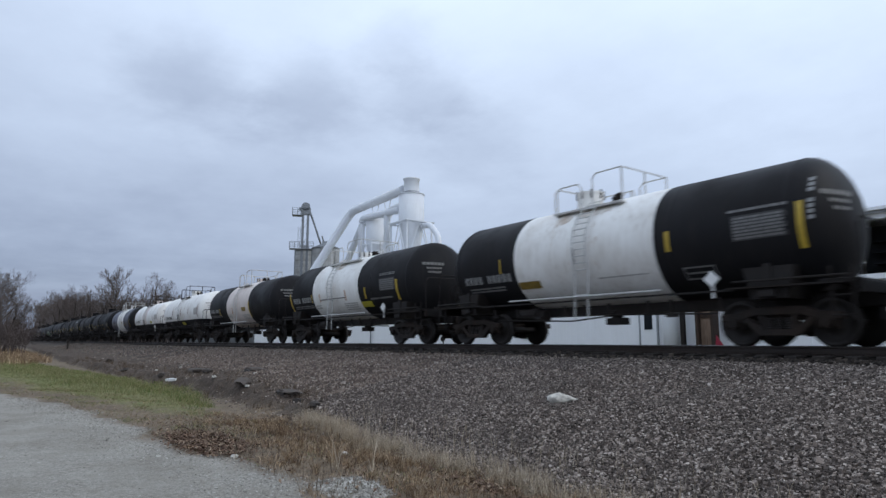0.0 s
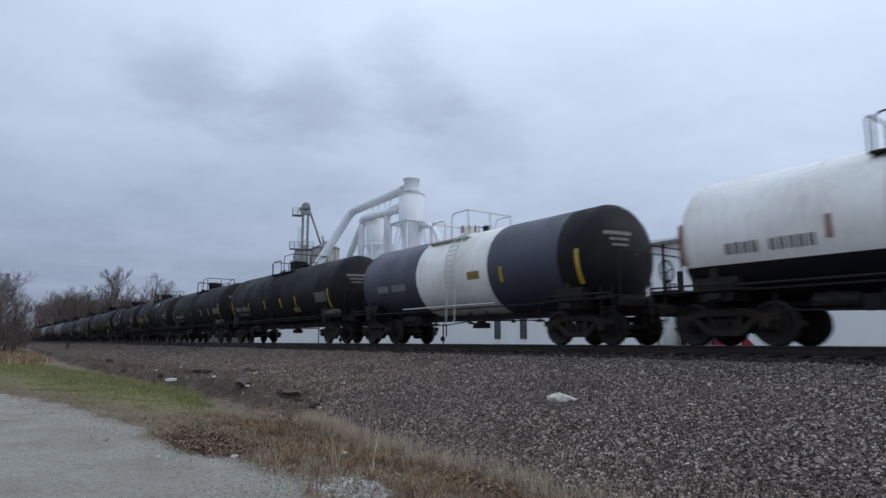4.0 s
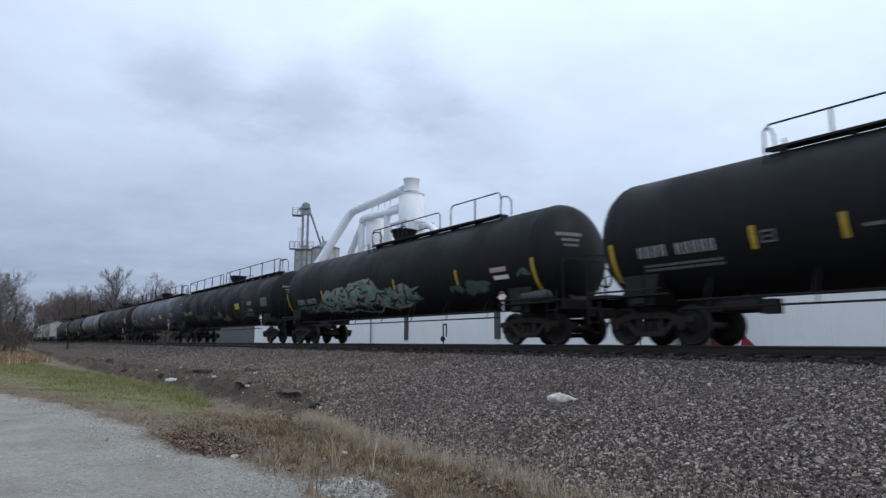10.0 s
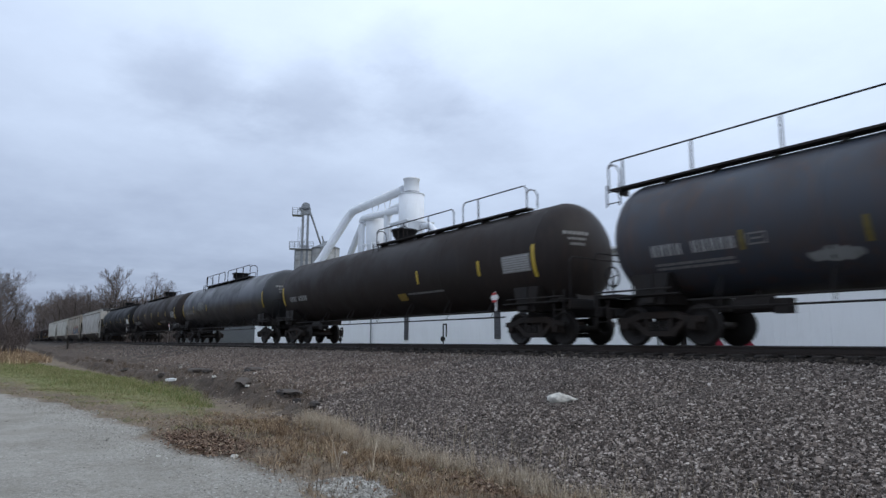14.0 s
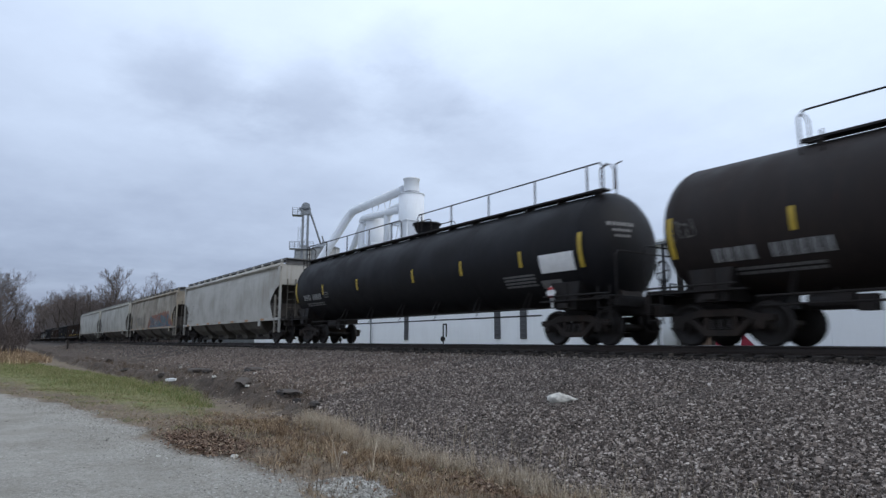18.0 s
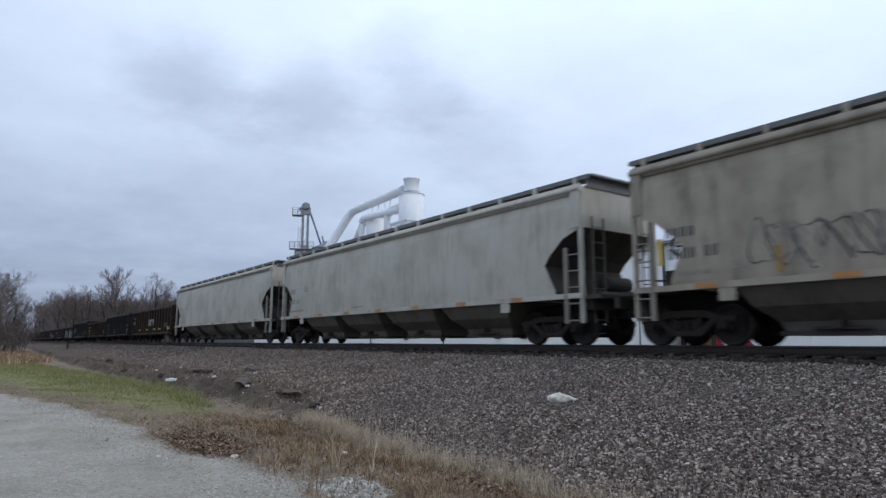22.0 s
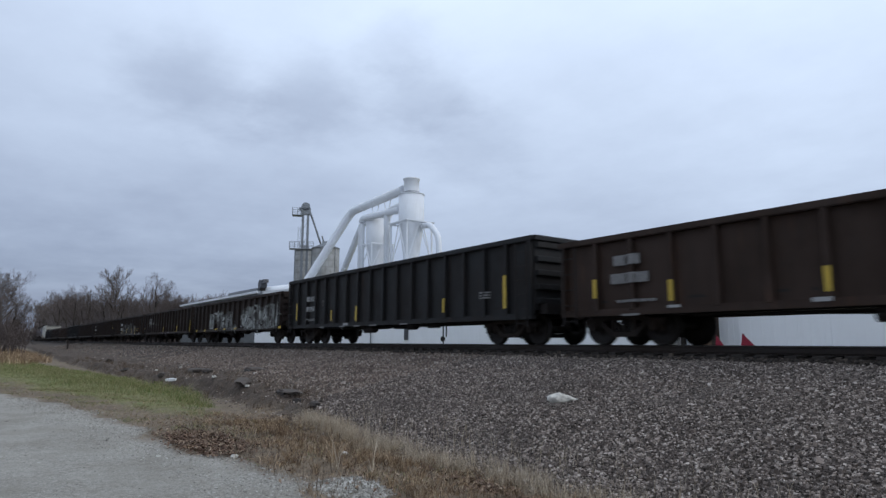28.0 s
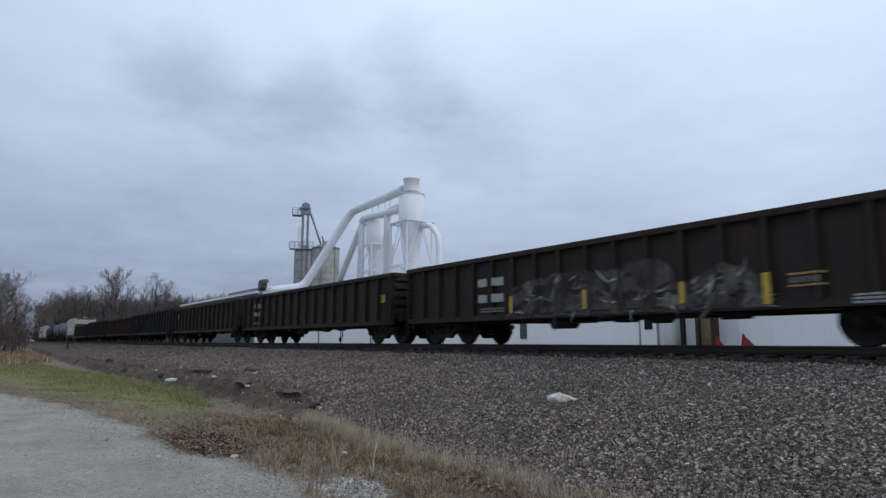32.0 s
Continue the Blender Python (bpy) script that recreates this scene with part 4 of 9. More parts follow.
    for k in range(2 * bays):
        c = -xr + 1.2 + (run - 2.4) * k / (2 * bays - 1)
        bm = bmesh.new()
        lathe(bm, [(eave + 0.22, 0.36), (eave + 0.36, 0.36), (eave + 0.41, 0.25), (eave + 0.41, 0.02)], "Z", 16, (c, 0, 0))
        part("roof_hatch", bm, paint_of, car)
    for s, xe in ((-1, xr), (1, xf)):
        # corner posts from roof to step, ladder rails in the open end
        for y in (-1.53, 1.53):
            bm = bmesh.new()
            box(bm, (s * (xe - 0.05), y, 1.79), (0.10, 0.10, 2.48))
            part("corner_post", bm, paint_of, car)
        bm = bmesh.new()
        box(bm, (s * (xe - 0.02), 0, eave + 0.30), (0.5, 2.6, 0.05))
        box(bm, (s * (xe + 0.02), 0, eave + 0.14), (0.04, 2.66, 0.27))
        part("end_walk", bm, GALVANISED, car)
        # ladder of flat channels beside the post, broad corner plate above it, jacking panel at the bolster
        bm = bmesh.new()
        box(bm, (s * (xe - 0.52), -1.60, 1.52), (0.11, 0.07, 1.95))
        for k in range(5):
            rod(bm, (s * (xe - 0.52), -1.60, 0.62 + 0.42 * k), (s * (xe - 0.05), -1.60, 0.62 + 0.42 * k), 0.017, 6)
        part("side_ladder", bm, DUSTY_STEEL, car)
        bm = bmesh.new()
        box(bm, (s * (xe - 0.17), -1.585, (2.95 + eave) / 2), (0.30, 0.05, eave - 3.0))
        bmesh.ops.bevel(bm, geom=bm.edges[:], offset=0.012, segments=1, affect="EDGES")
        part("corner_plate", bm, paint_of, car)
        bm = bmesh.new()
        box(bm, (s * (h - 3.35), -1.59, 1.05), (0.36, 0.06, 0.30))
        bmesh.ops.bevel(bm, geom=bm.edges[:], offset=0.012, segments=1, affect="EDGES")
        part("jacking_panel", bm, paint_of, car)
        ladder(car, s * (xe + 0.03), -0.95, 0.55, 3.3, 0.45, HOPPER_BAY, 0.40, "y")
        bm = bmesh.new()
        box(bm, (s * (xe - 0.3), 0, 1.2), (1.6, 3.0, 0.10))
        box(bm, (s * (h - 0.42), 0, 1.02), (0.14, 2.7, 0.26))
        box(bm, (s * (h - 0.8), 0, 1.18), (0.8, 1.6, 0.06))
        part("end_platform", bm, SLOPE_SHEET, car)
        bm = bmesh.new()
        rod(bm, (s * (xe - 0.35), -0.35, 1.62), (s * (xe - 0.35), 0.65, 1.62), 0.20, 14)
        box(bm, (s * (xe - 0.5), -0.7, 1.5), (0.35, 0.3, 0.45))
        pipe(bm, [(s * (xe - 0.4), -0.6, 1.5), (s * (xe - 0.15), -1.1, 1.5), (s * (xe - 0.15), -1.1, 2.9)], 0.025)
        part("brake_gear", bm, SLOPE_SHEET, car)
        bm = bmesh.new()
        lathe(bm, [(s * (xe + 0.16), 0.22), (s * (xe + 0.16), 0.27), (s * (xe + 0.19), 0.27), (s * (xe + 0.19), 0.22), (s * (xe + 0.16), 0.22)], "X", 20, (0, 0.5, 2.5), caps=False)
        rod(bm, (s * (xe + 0.0), 0.5, 2.5), (s * (xe + 0.2), 0.5, 2.5), 0.03, 6)
        for k in range(4):
            rod(bm, (s * (xe + 0.175), 0.5, 2.5), (s * (xe + 0.175), 0.5 + 0.25 * math.cos(k * 1.57), 2.5 + 0.25 * math.sin(k * 1.57)), 0.012, 5)
        part("brake_wheel", bm, FRAME_BLACK, car)
    decals(car, surf, items, rng)
    return car


# ---- gondolas ----
def gondola(front, rear, label, paint_of, high=2.75, ribs=17, seed=1, items=(), low=0.72, badge=None, chips=0):
    rng = random.Random(seed)
    car, length = new_car("gondola", front, rear, label, "gondola car", "gondolas of the freight train")
    running_gear(car, length)
    h = length / 2 - 0.55
    w = 1.50
    for y in (-1, 1):
        # side sheets, dented between the posts
        nx, nz = 70, 9
        v = np.zeros((nx + 1, nz + 1, 3))
        v[..., 0] = np.linspace(-h, h, nx + 1)[:, None]
        v[..., 2] = np.linspace(low, high - 0.03, nz + 1)[None]
        dent = 0.016 * np.sin(v[..., 0] * 2.3 + seed) * np.sin(v[..., 2] * 2.9 + seed * 2) + 0.012 * np.sin(v[..., 0] * 5.1 + seed * 3 + v[..., 2] * 1.7)
        v[..., 1] = y * (w - 0.012 - np.abs(dent) * 1.3)
        i = np.arange((nx + 1) * (nz + 1)).reshape(nx + 1, nz + 1)
        f = np.stack([i[:-1, :-1], i[1:, :-1], i[1:, 1:], i[:-1, 1:]], -1).reshape(-1, 4)
        inner = v.copy()
        inner[..., 1] -= y * 0.03
        part("side_wall", numpy_mesh("side_wall", np.concatenate([v.reshape(-1, 3), inner.reshape(-1, 3)]), np.concatenate([f, f[:, ::-1] + (nx + 1) * (nz + 1)]), paint_of, True), None, car)
        bm = bmesh.new()
        box(bm, (0, y * (w + 0.03), high - 0.07), (2 * h + 0.1, 0.18, 0.15))
        bmesh.ops.bevel(bm, geom=bm.edges[:], offset=0.02, segments=2, affect="EDGES")
        part("top_chord", bm, paint_of, car)
        bm = bmesh.new()
        box(bm, (0, y * (w + 0.04), low + 0.06), (2 * h, 0.14, 0.16))
        part("side_sill", bm, paint_of, car)
        rib_me = None
        for k in range(ribs):
            x = -h + 0.08 + (2 * h - 0.16) * k / (ribs - 1)
            if rib_me is None:
                bm = bmesh.new()
                loft(bm, [(-0.065, 0.065, -0.13, 0.05, low + 0.1), (-0.055, 0.055, -0.11, 0.05, high - 0.12)])
                bmesh.ops.bevel(bm, geom=bm.edges[:], offset=0.014, segments=1, affect="EDGES")
                rib_me = mesh_of("side_post", bm, paint_of)
            part("side_post", rib_me, None, car, at=pose(x, y * w, 0, 0, 0, 0 if y < 0 else 180))
    for s in (-1, 1):
        bm = bmesh.new()
        foot = 0.95
        box(bm, (s * h, 0, (high + foot) / 2), (0.06, 2 * w, high - foot))
        for k in range(5):
            z = foot + 0.25 + k * (high - foot - 0.35) / 4.4
            rib = bmesh.new()
            box(rib, (s * (h + 0.06), 0, z), (0.12, 2 * w - 0.1, 0.16))
            bmesh.ops.bevel(rib, geom=rib.edges[:], offset=0.015, segments=1, affect="EDGES")
            part("end_rib", rib, paint_of, car)
        part("end_wall", bm, paint_of, car)
        bm = bmesh.new()
        box(bm, (s * (h + 0.03), 0, high - 0.06), (0.2, 2 * w + 0.1, 0.13))
        part("end_chord", bm, paint_of, car)
        ladder(car, s * (h - 0.34), -w - 0.17, 0.5, high - 0.15, 0.42, FRAME_BLACK, 0.4)
        bm = bmesh.new()
        box(bm, (s * (h + 0.12), 0, 0.98), (0.3, 2.6, 0.28))
        box(bm, (s * (h - 1.0), 0, 0.92), (2.6, 0.6, 0.3))
        part("draft_sill", bm, FRAME_BLACK, car)
    bm = bmesh.new()
    box(bm, (0, 0, 1.05), (2 * h, 2 * w - 0.06, 0.06))
    box(bm, (0, 0, 0.88), (length - 3.5, 0.5, 0.3))
    k = -h + 2.5
    while k < h - 2.4:
        box(bm, (k, 0, 0.92), (0.12, 2 * w - 0.2, 0.18))
        k += 1.4
    part("floor", bm, FRAME_BLACK, car)
    bm = bmesh.new()
    rod(bm, (-1.2, -0.8, 0.75), (-0.3, -0.8, 0.75), 0.18, 12)
    box(bm, (0.6, -0.8, 0.72), (0.5, 0.35, 0.32))
    rod(bm, (-h + 3.2, -0.9, 0.66), (h - 3.2, -0.9, 0.66), 0.02, 6)
    part("brake_gear", bm, FRAME_BLACK, car)
    posts = [-h + 0.08 + (2 * h - 0.16) * k / (ribs - 1) for k in range(ribs)]

    def surf(x, z, out=0.006):
        # paint runs over the posts and the sill
        near = min(abs(x - p) for p in posts)
        y = w + 0.136 - 0.010 * (z - low) if near < 0.13 else w + (0.118 if z < low + 0.17 else 0.026)
        return (x, -(y + out), z)
    snapped = []
    for it in items:
        if it[0] == "stripe":
            p = min(posts, key=lambda q: abs(q - it[1]))
            if abs(p - it[1]) < 0.25:
                it = ("stripe", p, *it[2:])
        snapped.append(it)
    decals(car, surf, snapped, rng)
    # brake gear and pipes that hang below the sill
    for x, wd, dp in ((-0.9 + rng.uniform(-0.3, 0.3), 1.1, 0.30), (1.6 + rng.uniform(-0.4, 0.4), 0.7, 0.22), (3.4 + rng.uniform(-0.4, 0.4), 0.9, 0.18)):
        bm = bmesh.new()
        box(bm, (x, -1.15, low - dp / 2 + 0.02), (wd * 0.7, 0.3, dp * 0.6))
        rod(bm, (x - wd * 0.4, -1.15, low - dp * 0.6), (x + wd * 0.35, -1.15, low - dp * 0.6), dp * 0.4, 12)
        bmesh.ops.bevel(bm, geom=bm.edges[:], offset=0.015, segments=1, affect="EDGES")
        part("under_gear", bm, FRAME_BLACK, car)
    bm = bmesh.new()
    pipe(bm, [(-h + 2.9, -1.3, low - 0.02), (-1.0, -1.3, low - 0.16), (h - 2.9, -1.3, low - 0.02)], 0.016)
    part("brake_rod", bm, FRAME_BLACK, car)
    # bare patches along the rim
    for k in range(chips):
        x = rng.uniform(-h, h)
        bm = bmesh.new()
        box(bm, (x, -(w + 0.121), high - 0.06 + rng.uniform(-0.05, 0.04)), (rng.uniform(0.06, 0.3), 0.006, rng.uniform(0.015, 0.035)))
        part("paint_chip", bm, DECAL_DIM, car)
    if badge:
        x, z, wd, hh = badge
        bm = bmesh.new()
        for k in range(5):
            patch(bm, surf, x, x + wd * 0.34, z + hh * k / 5, z + hh * k / 5 + hh * 0.12, n=1, lean=0.1)
        for a, b in ((0.36, 0.46), (0.50, 0.60), (0.66, 0.78), (0.84, 0.98)):
            patch(bm, surf, x + wd * a, x + wd * b, z, z + hh * 0.95, n=1, lean=0.18)
        tagged(part("emblem", bm, DECAL, car, "worn white emblem of bars"), kind="stuff")
    return car


GON_BARE = (0.024, 0.019, 0.016)
W_SAGE = worn("worn_spray_sage", (0.235, 0.248, 0.228), GON_BARE, 0.66)
W_PALE = worn("worn_spray_pale", (0.40, 0.41, 0.39), GON_BARE, 0.68)
W_TAN = worn("worn_spray_tan", (0.140, 0.122, 0.098), GON_BARE, 0.56)
W_DULL = worn("worn_spray_dull", (0.085, 0.079, 0.071), GON_BARE, 0.50)
W_MINT = worn("worn_spray_mint", (0.205, 0.325, 0.265), (0.095, 0.165, 0.130), 0.65)
W_STONE = worn("worn_spray_stone_grey", (0.315, 0.325, 0.30), (0.165, 0.185, 0.165), 0.65)
W_ORANGE = worn("worn_spray_orange", (0.285, 0.118, 0.060), (0.17, 0.070, 0.045), 0.6)
plain_orange = plain("reflector_orange", (0.42, 0.19, 0.05), 0.5, 0, 0.4)
G_GREEN = plain("spray_green", (0.10, 0.17, 0.13), 0.7, 0, 0.5, 3)
G_GREEN2 = plain("spray_bright_green", (0.085, 0.235, 0.130), 0.7, 0, 0.5, 3)
G_SMOKE = plain("spray_faded", (0.120, 0.112, 0.098), 0.7, 0, 0.6, 3)
G_ORANGE2 = plain("spray_dull_orange", (0.20, 0.12, 0.04), 0.7, 0, 0.5, 3)
G_GREY = plain("spray_silver", (0.235, 0.24, 0.235), 0.6, 0, 0.5, 3)
G_PALE = plain("spray_pale", (0.30, 0.30, 0.29), 0.6, 0, 0.5, 3)
G_ORANGE = plain("spray_orange", (0.215, 0.092, 0.055), 0.7, 0, 0.5, 3)
G_RED = plain("spray_red", (0.165, 0.060, 0.050), 0.7, 0, 0.5, 3)
G_BLUE = plain("spray_blue", (0.075, 0.115, 0.132), 0.7, 0, 0.5, 3)
G_NAVY = plain("spray_navy", (0.035, 0.045, 0.085), 0.7, 0, 0.5, 3)
G_MINT = plain("spray_mint", (0.21, 0.285, 0.24), 0.7, 0, 0.6, 3)
G_SEA = plain("spray_sea_green", (0.055, 0.115, 0.085), 0.7, 0, 0.5, 3)
G_DULL = plain("spray_dull_brown", (0.058, 0.048, 0.041), 0.7, 0, 0.5, 3)
G_SILVER = plain("spray_dull_silver", (0.29, 0.295, 0.28), 0.65, 0, 0.7, 2.5)
G_GREYBLUE = plain("spray_grey_blue", (0.135, 0.140, 0.165), 0.7, 0, 0.5, 3)
G_TEAL = plain("spray_teal", (0.085, 0.165, 0.180), 0.7, 0, 0.5, 3)
G_YELLOW = plain("spray_yellow", (0.32, 0.20, 0.06), 0.7, 0, 0.5, 3)
G_TAN = plain("spray_tan", (0.145, 0.125, 0.095), 0.7, 0, 0.6, 3)
G_BLACK = plain("spray_black", (0.02, 0.02, 0.022), 0.7, 0, 0.4, 3)

# coupling places along the train at time 0, front to rear
J = [-4.0, -17.5, -31.1, -45.4, -58.9, -72.0, -86.5, -103.1, -117.8, -132.8, -147.7, -168.05, -188.1, -209.95, -230.6, -251.8, -271.75, -291.9,
     -312.8, -333.8, -355.5, -376.6, -398.7, -417.0, -433.3, -451.4, -469.6, -486.8, -504.1, -521.6, -539.2]


SLIM, TALL = (0.46, 0.11), (0.90, 0.13)


def build_train():
    gold = lambda z, *xs: [("stripe", x, z, *SLIM) for x in xs]
    long_gold = lambda z, *xs: [("stripe", x, z, *TALL) for x in xs]
    tank_car(J[0] + 15, J[0], "black tank car with dark running gear", 3.9, 1.42, TANK_BLACK, seed=3)
    tank_car(J[0], J[1], "black tank car with a broad white band and side ladder", 3.85, 1.42, TANK_BLACK, [(-2.5, 2.2, TANK_WHITE)], white_rails=True, sill_light=True,
             deck=(-1.25, 1.05), dome=(-0.78, 0.36, 0.42), ladder_x=0.05, seed=4, placard=3.6, tall_text=(5.62, -0.08, 0.78), items=[
        ("stripe", -3.11, -0.14, 0.42, 0.06), *gold(-0.12, 2.56), *long_gold(-0.15, 5.42), ("letters", -4.85, -2.66, -0.60, -0.36, 10), ("print", -4.74, -3.1, -0.84, -0.68, 2),
        ("panel", 4.07, 5.17, -0.32, 0.20), ("print", 3.99, 5.2, 0.28, 0.37, 1, DECAL_DIM), ("plate", -2.47, -1.62, -0.86, -0.66, SIGN_DULL, "faded yellow notice panel"), ("box", 2.8, 3.55, -0.99, -0.72),
        ("stripe", -0.24, -0.14, 0.40, 0.07, DECAL_DIM), ("smear", -1.15, -0.55, 0.75, 1.12, SPILL), ("smear", -0.4, 0.75, 0.85, 1.2, SPILL), ("smear", -0.42, -0.12, -0.9, 1.0, SPILL), ("smear", 0.28, 0.55, -0.6, 1.0, SPILL), ("smear", -1.1, -0.9, 0.1, 1.0, SPILL), ("print", 0.4, 1.9, -0.78, -0.72, 1, FAINT)])
    tank_car(J[1], J[2], "black tank car with a broad white band, dirty", 3.80, 1.40, TANK_BLACK, [(-2.85, 1.55, TANK_WHITE)], white_rails=True, sill_light=True,
             deck=(-1.88, 0.95), dome=(-0.3, 0.28, 0.24), ladder_x=-0.9, seed=5, placard=3.75, items=[
        *gold(-0.38, 2.11), *long_gold(-0.45, -5.45, 4.55), ("stripe", -2.99, -0.34, 0.4, 0.07), ("letters", -5.14, -3.06, -0.50, -0.24, 10), ("print", -5.1, -3.0, -0.76, -0.60, 2), ("plate", 1.56, 2.42, -0.92, -0.70, SIGN_YELLOW, "yellow notice panel"),
        ("panel", 3.29, 4.41, -0.37, 0.10), ("print", 3.29, 4.42, 0.22, 0.33, 2, DECAL_DIM), ("print", 2.41, 3.1, -0.66, -0.56, 1), ("print", 3.2, 4.1, -0.66, -0.56, 1), ("print", 0.06, 1.25, -0.98, -0.66, 4, FAINT), ("print", -2.9, -2.2, -0.82, -0.62, 2, FAINT),
        ("smear", -1.2, -0.3, 0.8, 1.15, SPILL), ("smear", -0.68, -0.45, -0.9, 0.95, SPILL), ("smear", -1.5, -1.25, -0.5, 0.9, SPILL), ("stripe", -2.12, -0.36, 0.4, 0.08, plain_orange), ("stripe", 0.38, -0.36, 0.44, 0.08, plain_orange), ("plate", -2.1, 0.36, -0.47, -0.43, STAIN, "thin dark rail line")])
    tank_car(J[2], J[3], "black tank car with a stained tan band", 3.72, 1.40, TANK_BLACK, [(-1.93, 2.1, TANK_TAN)], white_rails=True, sill_light=True,
             deck=(-0.95, 1.25), dome=(0.3, 0.25, 0.2), ladder_x=0.05, seed=6, items=[
        *gold(-0.37, -3.34), ("stripe", -0.86, -0.37, 0.42, 0.09, plain_orange), *long_gold(-0.38, 2.2), ("letters", -5.30, -3.5, -0.40, -0.16, 9), ("print", -5.3, -3.1, -0.68, -0.52, 2),
        ("plate", 0.88, 1.6, -0.45, -0.22, SIGN_DULL, "faded yellow notice panel"), ("print", -1.92, -1.15, -0.78, -0.54, 3, FAINT), ("print", 0.78, 2.0, -0.92, -0.62, 4, FAINT)])
    tank_car(J[3], J[4], "white tank car with a black lower part", 3.76, 1.43, TANK_WHITE, lower=TANK_BLACK, deck=(-1.6, 0.95), dome=(-0.75, 0.34, 0.36), ladder_x=0.05, dark_foot=True, seed=7, marks=DECAL_DARK, items=[
        *[("stripe", x, -0.02, h, 0.10, STRIPE_RED) for x, h in ((-5.24, 0.9), (-2.17, 0.44), (0.4, 0.44), (2.6, 0.44), (5.2, 0.9))], ("letters", -4.33, -2.35, -0.50, -0.24, 10, DECAL_DARK), ("print", -3.6, -2.86, -0.84, -0.74, 1),
        ("plate", 0.22, 1.1, -0.97, -0.75, SIGN_YELLOW, "yellow notice panel"), ("smear", -2.0, -1.65, -0.5, 1.0, SPILL), ("smear", 0.3, 0.62, -0.45, 1.1, SPILL), ("smear", 1.3, 1.6, -0.45, 1.1, SPILL), ("smear", -0.9, 0.5, 0.9, 1.2, SPILL), ("print", -1.46, -1.06, 0.28, 0.54, 4, FAINT), ("plate", -1.4, -0.25, -0.50, -0.46, DECAL_DARK, "dark slot"), ("panel", 4.2, 5.1, -0.3, 0.2, FAINT, STAIN_PALE)])
    tank_car(J[4], J[5], "grubby white tank car with a black lower part", 3.72, 1.42, TANK_WHITE, [(-1.3, 0.7, TANK_TAN)], lower=TANK_BLACK, deck=(-1.6, 0.7), dome=(-0.7, 0.3, 0.3), ladder_x=0.1, dark_foot=True, seed=8, marks=DECAL_DARK, placard=4.9, items=[
        *[("stripe", x, -0.12, h, 0.10, STRIPE_RED) for x, h in ((-5.2, 0.9), (-2.2, 0.44), (3.42, 0.44), (5.3, 0.9))], ("letters", -4.2, -2.4, -0.44, -0.2, 10, DECAL_DARK), ("panel", 4.04, 5.08, -0.24, 0.19, FAINT, STAIN_PALE),
        ("plate", 2.18, 3.0, -0.58, -0.36, SIGN_YELLOW, "yellow notice panel")])
    tank_car(J[5], J[6], "slate blue tank car with a white centre band", 3.80, 1.43, TANK_PURPLE, [(-1.9, 2.0, TANK_WHITE), (4.9, 9.0, TANK_BLACK)], white_rails=True, sill_light=True,
             deck=(-1.7, 0.5), dome=(-0.6, 0.3, 0.3), ladder_x=0.2, seed=9, items=[*gold(-0.3, 2.6), *long_gold(-0.35, 5.6), ("letters", -4.6, -2.6, -0.45, -0.2, 10), ("plate", 1.0, 1.6, -0.35, -0.1, SIGN_DULL, "faded yellow notice panel")])
    tank_car(J[6], J[7], "black tank car with yellow stripes and pale stencils", 3.98, 1.50, TANK_BLACK, dome=(-0.2, 0.45, 0.42), gap=0.62, seed=10, reservoir=True, items=[
        *gold(-0.45, -3.8, -1.3, 1.0, 2.9), *long_gold(-0.5, -6.74, 6.6), ("letters", -6.12, -4.02, -0.66, -0.40, 10), ("print", -6.1, -4.2, -0.90, -0.74, 2), ("plate", 2.4, 3.2, -0.95, -0.72, SIGN_DULL, "faded yellow notice panel"), ("panel", 5.2, 6.4, -0.62, -0.15)])
    tank_car(J[7], J[8], "black tank car with yellow stripes", 3.98, 1.50, TANK_BLACK, dome=(-0.15, 0.45, 0.42), deck=(-1.3, 1.3), gap=0.62, seed=11, reservoir=True, items=[
        *gold(-0.41, -3.2, -0.69, 1.78, 3.62), *long_gold(-0.40, -6.15, 5.97), ("letters", -5.29, -3.45, -0.64, -0.40, 11), ("print", -5.25, -3.5, -0.90, -0.74, 2), ("panel", 4.65, 5.8, -0.60, -0.21, STAIN, PANEL_GROUND), ("print", 1.0, 1.5, -0.2, -0.12, 1)])
    tank_car(J[8], J[9], "black tank car with short yellow stripes and a white sticker", 4.0, 1.50, TANK_BLACK, dome=(-0.82, 0.44, 0.40), deck=(-1.6, 1.5), gap=0.62, seed=12, items=[
        *gold(-0.13, -2.6, -0.27, 2.65), *long_gold(-0.13, -6.17, 5.73), ("letters", -5.42, -3.6, -0.52, -0.24, 10, YELLOW), ("print", -5.3, -3.9, -0.74, -0.58, 2), ("panel", 4.43, 5.58, -0.48, -0.08),
        ("plate", 1.6, 2.15, 0.68, 0.76, PLACARD, "white sticker"), ("plate", 1.72, 2.2, 0.80, 0.90, PLACARD, "white sticker"), ("plate", -2.19, -1.43, -0.56, -0.27, SIGN_DULL, "faded tan notice panel"), ("box", 3.6, 4.2, -0.9, -0.66)])
